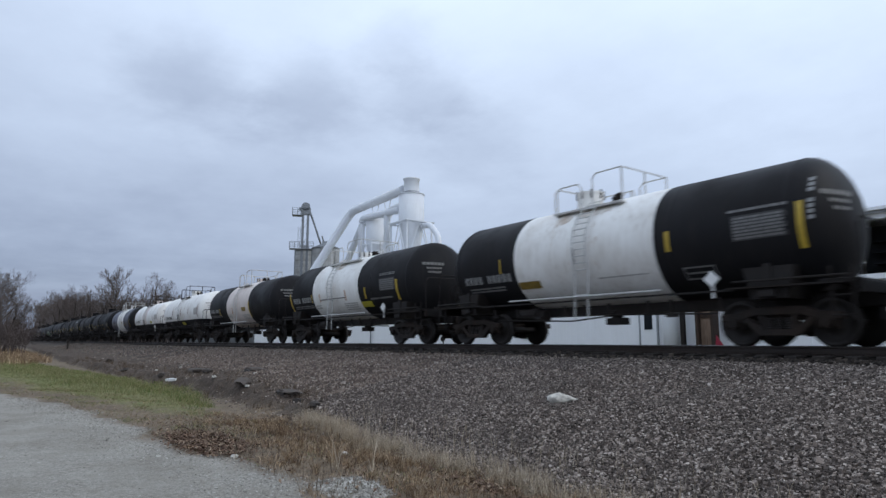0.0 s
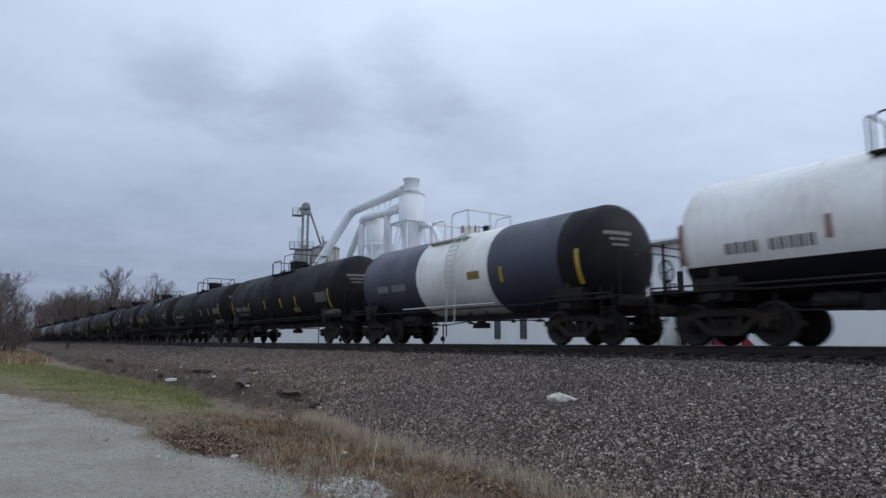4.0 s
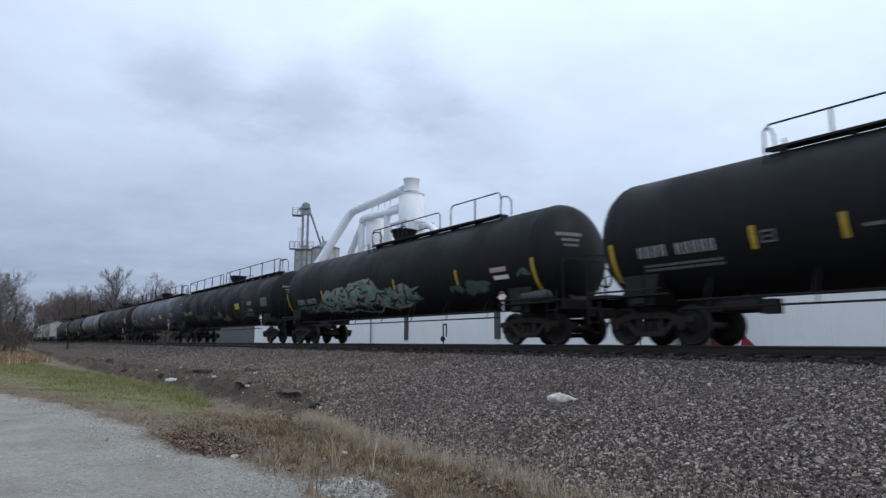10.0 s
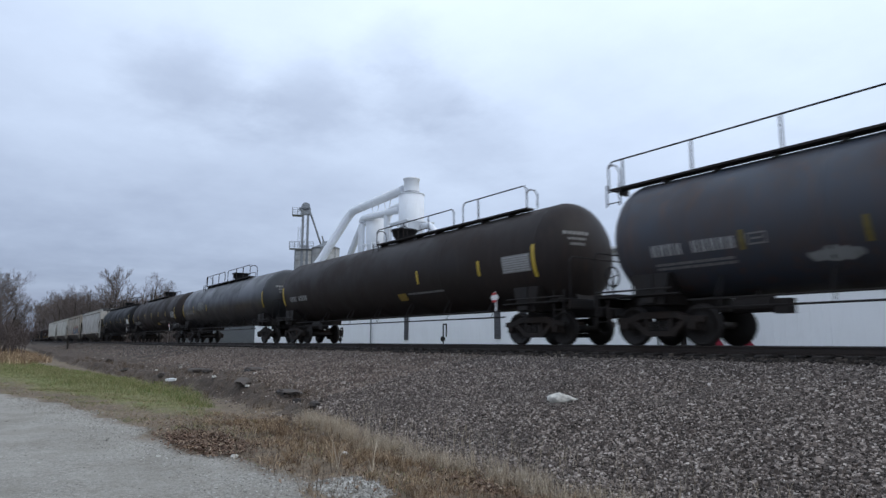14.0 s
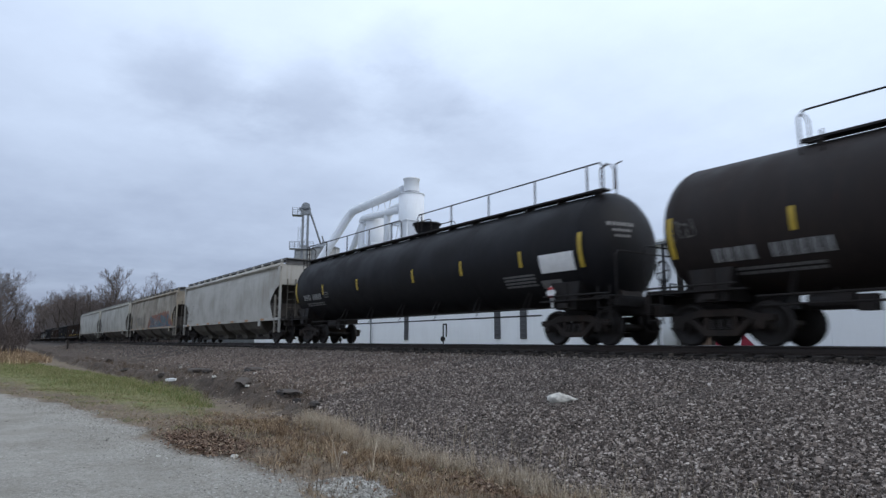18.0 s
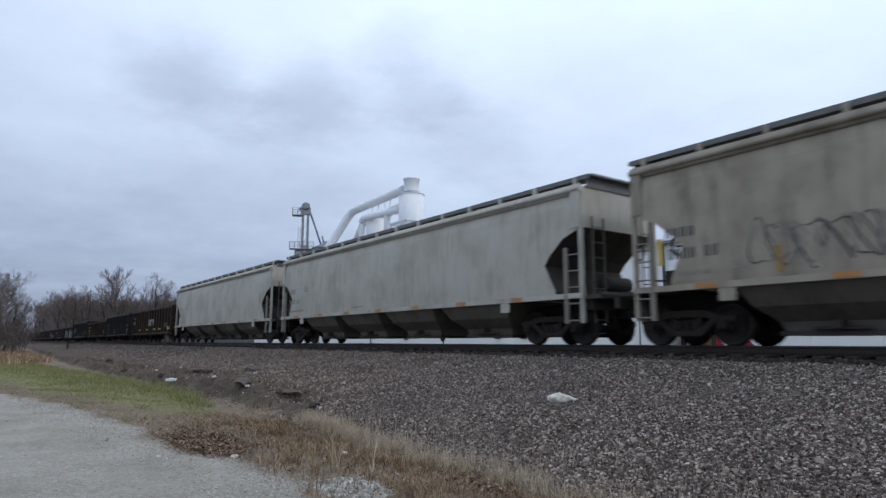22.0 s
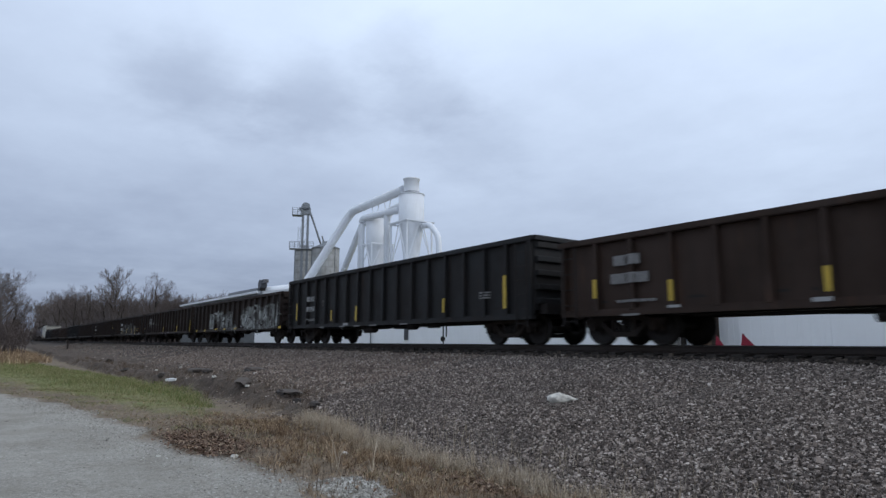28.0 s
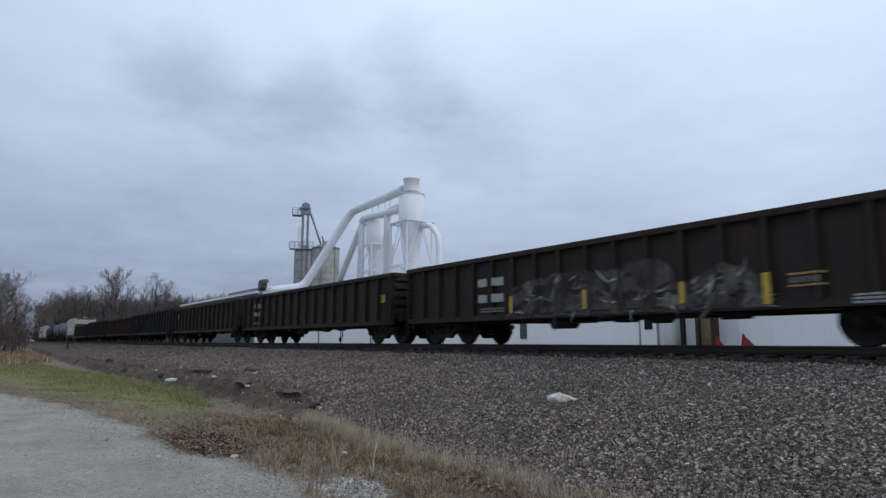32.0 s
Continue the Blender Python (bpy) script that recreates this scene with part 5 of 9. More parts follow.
    tank_car(J[9], J[10], "black tank car with tall yellow end stripes", 4.02, 1.50, TANK_BLACK, dome=(0.04, 0.60, 0.46), deck=(-1.5, 1.5), gap=0.62, seed=13, items=[
        *gold(-0.16, 0.85, 2.88), *long_gold(-0.15, -6.2, 5.87), ("letters", -5.48, -3.6, -0.50, -0.24, 10), ("print", -5.3, -3.7, -0.74, -0.58, 2), ("panel", 4.67, 5.72, -0.48, -0.06, DECAL_DIM, STAIN),
        ("plate", -2.4, -1.72, -0.38, -0.16, SIGN_DULL, "faded yellow notice panel"), ("stripe", -2.5, -0.12, 0.5, 0.12), ("print", -2.45, -1.5, 0.30, 0.56, 3, DECAL), ("print", 1.24, 3.9, -0.98, -0.74, 3), ("box", 4.15, 4.75, -1.0, -0.74), ("plate", -0.5, 0.5, -1.3, -1.12, G_DULLGOLD, "dull yellow rubbed panel")])
    tank_car(J[10], J[11], "long black tank car with a row of yellow stripes", 4.10, 1.53, TANK_BLACK, style="long", rail=(((-5.3, -4.0, -2.34), 0.5), ((-2.3, -0.9, 0.6), 0.68), ((0.8, 2.75), 0.62)), gap=0.58, seed=14, placard=7.6, dome=(0.0, 0, 0), items=[
        *gold(-0.43, -5.34, -3.69, -1.7, 1.86, 3.63, 5.3), *long_gold(-0.62, -8.8, 8.75), ("letters", -8.06, -6.1, -0.58, -0.32, 10), ("print", -8.0, -6.05, -0.88, -0.70, 2), ("box", -5.2, -4.9, -0.56, -0.32), ("print", -3.4, -2.6, -0.5, -0.4, 1),
        ("panel", 7.48, 8.6, -0.52, -0.06, DECAL_DIM, STAIN), ("print", 6.98, 7.45, -0.18, -0.08, 1), ("print", 5.45, 7.05, -0.56, -0.28, 3, DECAL_DIM), ("plate", 2.1, 3.0, -0.85, -0.66, SIGN_DULL, "faded yellow notice panel"), ("print", 7.05, 7.6, -0.82, -0.72, 1)])
    tank_car(J[11], J[12], "long black tank car with pale green graffiti", 4.10, 1.53, TANK_BLACK, style="long", rail=(((-1.55, -0.9, 0.8, 3.31), 0.62), ((3.96, 5.3, 6.6), 0.72)), gap=0.70, seed=15, placard=7.35, reservoir=True, dome=(-0.35, 0, 0), items=[
        *gold(-0.43, -4.88, 1.3, 5.14), *long_gold(-0.62, -8.8, 8.66), ("letters", -7.7, -5.62, -0.74, -0.50, 10), ("mural", [(-8.2, -0.95), (-7.6, -0.80), (-6.6, -0.86), (-5.2, -0.80)], [(-8.2, -1.05), (-7.5, -1.16), (-5.3, -1.12)], G_SEA, [(G_BLACK, 12, 0.30, 0.2), (G_GREEN, 8, 0.25, 0.14)], [(G_MINT, 12, 0.35, 0.05), (G_BLACK, 8, 0.3, 0.05)], 0.05),
        ("mural", [(-5.25, -0.75), (-5.0, -0.50), (-4.35, -0.22), (-3.95, -0.33), (-3.55, -0.24), (-2.87, -0.17), (-2.62, -0.30), (-2.22, -0.09), (-1.71, -0.09), (-1.15, -0.03), (-0.55, 0.0), (-0.2, -0.20), (-0.04, -0.45), (0.36, -0.55), (0.68, -0.50), (1.0, -0.46), (1.16, -0.66), (1.4, -0.40), (1.9, -0.38), (2.3, -0.55), (2.75, -0.85)],
         [(-5.25, -0.95), (-5.0, -1.20), (-4.1, -1.14), (-3.2, -1.26), (-2.2, -1.20), (-1.4, -1.30), (-0.6, -1.32), (-0.1, -1.14), (0.6, -1.25), (1.6, -1.22), (2.75, -1.0)], W_STONE,
         [(W_MINT, 20, 0.95, 0.42), (G_BLACK, 9, 0.30, 0.10), (W_STONE, 10, 0.8, 0.3), (G_GREEN2, 6, 0.45, 0.20), (G_TAN, 3, 0.5, 0.2)], [(G_PALE, 16, 0.7, 0.07), (W_MINT, 10, 0.8, 0.10), (G_BLACK, 34, 0.60, 0.095), (G_BLACK, 16, 0.34, 0.13)], 0.035),
        ("piece", 4.7, 6.6, -0.98, -0.62, [G_SMOKE, G_SEA], G_DULL, 3, 0.16), ("plate", 6.85, 7.55, -0.44, -0.30, PINKISH, "pale pink sticker"), ("plate", 6.95, 7.6, -0.66, -0.54, PLACARD, "white sticker"), ("piece", 8.0, 8.5, -0.70, -0.42, [G_SEA], G_DULL, 1, 0.1)])
    tank_car(J[12], J[13], "long black tank car with scrawled tags and a yellow square", 3.95, 1.46, TANK_BLACK, style="long", rail=(((-9.7, -7.68, -5.68, -3.72, -1.72, -1.07), 0.72), ((-0.43, 0.34, 2.32, 4.29, 6.35, 8.3, 9.2), 0.74)), gap=0.62, seed=16, dome=(-0.41, 0, 0),
             end_steps=True, placard=8.3, items=[("smear", -9.5, -8.95, -0.25, 0.55, RUST_RUN), ("letters", -8.4, -6.2, -0.48, -0.24, 10), ("scrawl", -5.6, -2.4, -0.98, -0.45, [G_SMOKE, G_GREY], 8, -0.035, 0), ("scrawl", -5.4, -2.6, -0.94, -0.55, [G_GREY], 6, -0.03, 0), ("smear", -1.8, -0.1, -0.95, -0.68, G_DULL), ("smear", -0.2, 0.55, -0.95, -0.42, G_SMOKE), ("scrawl", -0.1, 0.5, -0.85, -0.45, [G_GREY], 3, -0.05, 0),
        ("smear", 0.4, 2.0, -1.12, -0.86, G_SMOKE), ("smear", 1.3, 1.9, -1.0, -0.66, G_SMOKE), ("scrawl", 3.1, 4.8, -1.02, -0.55, [G_GREY, G_SMOKE], 6, -0.035, 0), ("scrawl", 4.7, 5.7, -1.0, -0.5, [G_GREY], 4, -0.03, 0), ("print", 5.3, 6.5, -0.94, -0.72, 2), ("plate", 5.82, 6.58, -0.34, -0.12, STAIN, "dull white panel"), ("print", 5.84, 6.55, -0.66, -0.5, 2, DECAL),
        ("plate", 3.6, 4.38, -0.48, -0.14, SIGN_YELLOW, "yellow notice square"), ("stripe", -0.5, -0.24, 0.4, 0.10, G_DULLGOLD), ("stripe", 5.1, -0.29, 0.5, 0.12, G_ORANGE2), ("stripe", 2.0, -0.24, 0.44, 0.08, G_DULL), ("stripe", -3.0, -0.3, 0.44, 0.08, G_DULL), ("panel", 8.0, 9.0, -0.5, 0.0)])
    tank_car(J[13], J[14], "long blue-grey tank car with rusty streaks and white smears", 4.03, 1.48, TANK_BLUE, style="long", rail=(((-9.75, -9.3, -7.37, -5.34, -3.3, -1.3, -0.55), 0.73), ((0.08, 0.75, 2.75, 4.74, 6.73, 8.72, 9.1), 0.73)), gap=0.70, seed=17, placard=7.95, dome=(0.0, 0, 0), items=[
        ("letters", -8.13, -6.1, -0.56, -0.30, 10), ("print", -8.1, -6.2, -0.86, -0.68, 2), ("box", -5.9, -5.5, -0.54, -0.30), ("stripe", -6.0, -0.42, 0.4, 0.1, G_DULLGOLD), ("stripe", -3.76, -0.5, 0.46, 0.1, G_DULLGOLD), ("smear", -4.85, -3.9, -1.02, -0.70, G_GREY), ("smear", 0.65, 2.2, -0.64, -0.28, G_PALE), ("smear", -1.2, -0.1, -1.02, -0.80, G_GREY), ("smear", 2.2, 2.6, -0.8, -0.6, G_TAN),
        ("plate", 4.15, 4.98, -0.54, -0.19, SIGN_YELLOW, "yellow notice square"), ("stripe", 3.6, -0.45, 0.4, 0.08, G_DULLGOLD), ("stripe", 5.75, -0.4, 0.4, 0.08, G_DULLGOLD), ("stripe", 8.85, -0.55, 0.8, 0.10, G_DULLGOLD), ("plate", 6.5, 7.4, -0.80, -0.64, PINKISH, "pale pink sticker"), ("plate", 6.45, 7.5, -1.04, -0.92, PLACARD, "white sticker"), ("print", 5.9, 7.8, -0.92, -0.80, 1, DECAL),
        ("panel", 7.85, 8.85, -0.5, -0.12, DECAL, RESERVOIR), ("print", 7.6, 8.85, 0.12, 0.40, 3, DECAL_DIM)])
    tank_car(J[14], J[15], "long brown-black tank car with part-length railings", 4.10, 1.53, TANK_BROWN, style="long", rail=(((-0.86, 1.2, 2.9, 4.46), 0.6), ((4.98, 5.8, 8.1), 0.7)), gap=0.70, seed=18, placard=7.35, dome=(0.0, 0, 0), items=[
        *gold(-0.26, 3.24, 6.64), *long_gold(-0.25, -9.0, 9.05), ("letters", -8.2, -6.2, -0.55, -0.3, 10), ("panel", 7.72, 8.9, -0.52, -0.02, DECAL, STAIN), ("print", 2.4, 4.6, -0.82, -0.72, 1), ("plate", 1.7, 2.25, -1.0, -0.75, SIGN_DULL, "faded yellow notice panel")])
    tank_car(J[15], J[16], "long glossy black tank car with a sprayed pale scribble", 4.10, 1.53, TANK_SHEEN, style="long", rail=(((-5.2, -5.0, -3.7, -2.2, -0.8), 0.7), ((-0.2, 1.6, 2.9, 4.2), 0.7)), gap=0.70, seed=19, dome=(0.0, 0, 0), items=[
        *gold(-0.20, -5.58, -2.33), *long_gold(-0.2, -8.55, 8.5), ("letters", -7.75, -5.72, -0.54, -0.28, 10), ("print", -7.6, -5.9, -0.84, -0.66, 2), ("box", -5.45, -5.15, -0.52, -0.30), ("scrawl", -4.45, -2.95, -0.42, 0.30, [G_GREY, G_SILVER], 7, -0.03, 0), ("scrawl", -4.4, -3.0, -0.36, 0.26, [G_GREY, G_SMOKE], 8, -0.035, 0),
        ("scrawl", -4.3, -3.1, -0.34, 0.22, [G_SILVER, G_GREY], 12, 0.03, 0), ("piece", -4.4, -3.0, -0.40, 0.24, [G_SMOKE, G_DULL, G_GREY], G_DULL, 4, 0.10)])
    tank_car(J[16], J[17], "long brown-black tank car with yellow stripes", 4.10, 1.53, TANK_BROWN, style="long", rail=(((-6.25, -4.4, -2.9, -0.85), 0.6), ((-0.29, 0.64, 2.75), 0.68)), gap=0.60, seed=20, placard=6.9, reservoir=True, dome=(0.0, 0, 0), items=[
        *gold(-0.17, -6.2, -2.9, 0.0, 2.8, 5.5), *long_gold(-0.23, -8.8, 8.62), ("letters", -7.9, -5.5, -0.84, -0.56, 10), ("print", -7.9, -5.8, -1.12, -0.94, 2), ("panel", 7.2, 8.4, -0.58, -0.06, DECAL, PANEL_GROUND), ("print", 2.86, 4.8, -0.90, -0.72, 2), ("box", 5.75, 6.45, -1.1, -0.85),
        ("plate", 1.55, 2.5, -1.05, -0.85, SIGN_DULL, "faded yellow notice panel"), ("scrawl", -8.8, -8.2, -0.3, 0.15, [G_SMOKE], 3, -0.04, 0)])
    tank_car(J[17], J[18], "long black tank car with a full-length railing and a white notice", 4.12, 1.53, TANK_BLACK, style="long", rail=(((-9.5, -9.25, -7.28, -5.18, -3.17, -1.33, -0.6), 0.72), ((0.55, 0.8, 2.66, 4.68, 6.8, 8.8, 9.35), 0.72)), gap=0.68, seed=21, placard=8.0, dome=(0.0, 0, 0), items=[
        *gold(-0.20, -6.06, -2.84, 1.3, 4.11, 6.87), *long_gold(-0.17, -9.0, 9.1), ("letters", -8.19, -6.3, -0.60, -0.34, 10), ("print", -8.0, -6.2, -0.86, -0.70, 2), ("box", -6.0, -5.62, -0.56, -0.32), ("plate", 7.6, 8.85, -0.66, -0.17, PLACARD, "white notice panel"), ("print", 8.1, 8.75, -0.50, -0.25, 2, DECAL_DARK), ("print", 6.0, 7.3, -0.96, -0.60, 4), ("plate", 7.45, 8.2, -1.06, -0.84, STAIN, "rubbed grey patch")])
    grey = lambda x: [("letters", x, x + 0.72, 2.36, 2.60, 4, DECAL_HOP), ("letters", x, x + 1.2, 1.88, 2.10, 7, DECAL_HOP), ("print", x, x + 1.6, 1.50, 1.62, 1, DECAL_HOP), ("print", x + 1.75, x + 2.05, 2.40, 2.66, 2, DECAL_HOP)]
    covered_hopper(J[18], J[19], "light grey covered hopper with dusty sides", HOPPER_GREY, 4, 22, ends=(0.6, 1.25), items=grey(-8.4))
    covered_hopper(J[19], J[20], "tan covered hopper with orange and blue graffiti", HOPPER_TAN, 4, 23, ends=(1.3, 1.1), items=[
        ("mural", [(-1.15, 1.36), (-0.6, 1.95), (-0.15, 2.30), (0.25, 2.24), (0.9, 2.42), (1.4, 2.34), (2.2, 2.46), (2.6, 2.36), (3.26, 2.50), (3.7, 2.42), (4.1, 2.54), (4.6, 2.46), (5.2, 2.62), (5.5, 2.50), (5.85, 2.66), (6.4, 2.46), (7.0, 2.62), (7.3, 2.18), (7.45, 1.95), (7.95, 1.85), (8.5, 1.48)], [(-1.15, 1.33), (8.5, 1.33)], W_ORANGE,
         [(G_RED, 14, 0.9, 0.4), (G_ORANGE, 14, 0.7, 0.3)], [(G_RED, 10, 0.6, 0.08), (G_ORANGE2, 16, 0.5, 0.07)], 0.04, "jagged orange-red ground of a graffiti piece"),
        ("piece", 0.0, 3.0, 1.40, 2.26, [G_BLUE, G_TEAL, G_GREY], G_NAVY, 7, 0.16), ("piece", 2.7, 5.5, 1.40, 2.40, [G_TEAL, G_BLUE, G_TEAL], G_NAVY, 6, 0.19), ("piece", 5.3, 7.15, 1.40, 2.46, [G_TEAL, G_BLUE, G_TEAL], G_NAVY, 4, 0.23),
        ("mural", [(-0.4, 1.42), (0.4, 1.58), (2.2, 1.50), (4.4, 1.56), (6.0, 1.62), (7.2, 1.50), (7.9, 1.38)], [(-0.4, 1.34), (7.9, 1.34)], G_GREYBLUE, [(G_NAVY, 12, 0.5, 0.14), (G_TEAL, 12, 0.5, 0.16)], [(G_NAVY, 14, 0.5, 0.06), (G_PALE, 8, 0.5, 0.03)], 0.04, "grey-blue foot of a graffiti piece"),
        ("mural", [(8.12, 1.6), (8.2, 2.48), (8.32, 2.20), (8.55, 1.42)], [(8.12, 1.55), (8.25, 1.45), (8.55, 1.38)], G_YELLOW, [], [], 0.02, "yellow sprayed spike"),
        
        ("letters", -8.86, -8.1, 2.34, 2.56, 4, DECAL_DARK), ("letters", -8.8, -7.6, 1.86, 2.10, 7, DECAL_DARK), ("print", -8.6, -7.8, 1.5, 1.64, 1, DECAL_HOP), ("stripe", -9.0, 2.05, 0.6, 0.12), ("stripe", -6.44, 1.66, 0.5, 0.12, G_YELLOW), ("print", -7.4, -7.0, 1.48, 1.62, 2, DECAL_HOP),
        ("scrawl", -7.0, -2.8, 1.45, 2.45, [DECAL_DARK, DECAL_DIM, DECAL_DARK], 9, -0.032, 0), ("scrawl", -6.6, -3.4, 1.5, 2.35, [DECAL_DIM, DECAL_DARK], 7, 0.03, 0)])
    covered_hopper(J[20], J[21], "pale grey covered hopper with clean sides", HOPPER_PALE, 4, 24, ends=(0.45, 0.8), items=grey(-8.7) + [("print", -2.3, -1.3, 1.44, 1.52, 1, DECAL_HOP)])
    covered_hopper(J[21], J[22], "pale grey covered hopper with faint stencils", HOPPER_PALE, 4, 25, items=grey(-9.0))
    gon = lambda x: [("letters", x, x + 0.85, 1.92, 2.14, 4), ("letters", x, x + 0.72, 1.46, 1.68, 4), ("print", x - 0.05, x + 1.0, 1.02, 1.14, 2)]
    dash = lambda *xs: [("plate", x, x + 0.5, 0.68, 0.73, DECAL_DIM, "thin white dash") for x in xs]
    tab = lambda z, *xs: [("plate", x - 0.18, x + 0.18, z - 0.06, z + 0.06, YELLOW, "yellow reflective tab") for x in xs]
    gondola(J[22], J[23], "rusty dark brown gondola with a white emblem", GON_BROWN, 2.98, 17, 26, badge=(-0.3, 1.5, 2.4, 0.58), chips=26, items=tab(1.15, -7.9, -4.2, -0.8, 2.37, 4.41) + [("plate", 7.42, 7.93, 1.06, 1.32, YELLOW, "yellow square plate"),
        ("plate", 6.3, 6.84, 1.52, 1.60, DECAL_DIM, "white bar"), ("box", 6.3, 6.84, 1.28, 1.56, DECAL_DIM), ("letters", -7.4, -6.9, 2.2, 2.42, 2), ("letters", -7.4, -6.4, 1.75, 1.99, 4), ("plate", 7.5, 8.0, 0.86, 0.90, DECAL_DIM, "thin white dash")])
    gondola(J[23], J[24], "black ribbed gondola with a weathered rim", GON_BLACK, 3.0, 16, 27, chips=30, items=gon(-6.8) + [("stripe", 6.6, 1.4, 0.9, 0.11), *gold(1.2, -3.9, -1.5)] + dash(-4.5, -2.0))
    gondola(J[24], J[25], "dull brown gondola with yellow stripes", GON_BROWN, 2.63, 17, 28, items=[*gold(1.36, -7.55), *gold(1.2, -5.28, -2.22, 0.4, 3.6, 7.2), ("plate", -6.85, -6.1, 1.88, 2.12, DECAL_DIM, "worn white panel"), ("letters", -6.8, -6.15, 1.9, 2.1, 3, G_DULL), ("plate", -6.95, -5.88, 1.45, 1.69, DECAL_DIM, "worn white panel"), ("letters", -6.9, -5.95, 1.48, 1.66, 5, G_DULL),
        ("plate", -2.4, -2.05, 0.80, 0.88, DECAL, "white mark"), ("plate", -5.35, -5.05, 0.82, 0.88, DECAL, "white mark"), ("print", -6.8, -6.2, 1.0, 1.1, 1), ("print", -6.2, -5.7, 1.0, 1.1, 1)] + dash(-6.6))
    gondola(J[25], J[26], "tall black ribbed gondola with a yellow end stripe", GON_BLACK, 3.02, 18, 29, items=gon(-6.37) + [("stripe", -7.27, 1.48, 0.8, 0.13), *gold(1.2, -3.95), ("stripe", -1.7, 1.2, 0.6, 0.13), ("stripe", 7.5, 1.5, 0.95, 0.13), *gold(1.25, 4.3), ("box", -4.88, -4.58, 1.66, 1.90), ("plate", -2.6, -2.2, 0.74, 0.84, DECAL, "white mark"), ("print", 6.2, 6.75, 1.36, 1.60, 3)] + dash(-4.9, -2.95, -1.7, -0.4, 1.8))
    gondola(J[26], J[27], "brown gondola covered in white graffiti letters", GON_RED, 2.62, 18, 30, items=tab(0.80, -7.3, -5.3, 8.1) + tab(0.86, -2.85, -1.0, 1.04) + [("smear", -4.3, -3.3, 0.74, 1.95, W_SAGE), ("letters", -4.2, -3.4, 1.64, 1.86, 4, G_PALE), ("letters", -4.2, -3.4, 1.28, 1.50, 4, G_PALE), ("print", -4.1, -3.5, 0.9, 1.02, 1, G_PALE),
        ("mural", [(-3.35, 1.80), (-3.2, 1.98), (-2.75, 1.92), (-2.45, 1.74), (-2.2, 2.00), (-1.65, 1.98), (-1.35, 1.70), (-1.0, 1.82), (-0.7, 1.86), (-0.45, 1.92), (0.0, 1.97), (0.28, 1.90), (0.40, 1.52), (0.15, 1.36), (0.6, 1.12), (1.05, 0.88), (1.1, 0.78)], [(-3.35, 1.25), (-2.6, 1.2), (-2.3, 0.74), (1.1, 0.74)], W_DULL,
         [(W_SAGE, 12, 0.75, 0.8), (W_PALE, 6, 0.5, 0.6), (GON_RED, 7, 0.35, 0.35)], [(W_PALE, 12, 0.7, 0.13), (GON_RED, 14, 0.6, 0.09), (W_SAGE, 10, 0.9, 0.2)], 0.05, "faded pale sprayed lettering"),
        ("mural", [(1.85, 1.6), (2.0, 1.80), (2.35, 1.80), (2.42, 1.98), (2.8, 2.03), (3.3, 2.02), (4.4, 2.08), (5.5, 1.95), (6.4, 2.05), (7.4, 2.0), (8.0, 1.7)], [(1.85, 1.45), (2.3, 1.1), (2.6, 0.76), (3.2, 0.75), (7.6, 0.78), (8.0, 1.0)], W_SAGE,
         [(W_PALE, 14, 0.7, 1.0), (GON_RED, 9, 0.35, 0.4), (W_DULL, 8, 0.5, 0.5)], [(GON_RED, 14, 0.6, 0.10), (W_PALE, 14, 0.9, 0.16), (W_DULL, 10, 0.7, 0.1)], 0.06, "faded pale sprayed lettering"),
        ("plate", 1.75, 2.0, 0.92, 1.0, DECAL, "white mark")])
    gondola(J[27], J[28], "dark brown gondola with yellow side stripes", GON_RED, 2.62, 18, 31, items=[*gold(1.06, -0.34), ("stripe", 3.7, 1.05, 0.5, 0.14), ("stripe", -8.0, 1.2, 0.5, 0.10), ("stripe", 8.0, 1.2, 0.8, 0.11), ("smear", -6.45, -5.6, 1.3, 2.2, G_DULL), ("letters", -6.3, -5.7, 1.62, 1.86, 3, DECAL_DIM), ("print", -6.35, -5.65, 1.98, 2.1, 1, DECAL_DIM),
        ("smear", -5.1, -4.7, 1.52, 1.82, G_SMOKE), ("smear", -4.1, -3.5, 1.47, 1.64, G_SMOKE), ("smear", -3.1, -2.45, 1.44, 1.60, G_SMOKE), ("plate", 1.1, 1.5, 0.74, 0.82, DECAL_DIM, "white mark")] + dash(-0.9, 0.1))
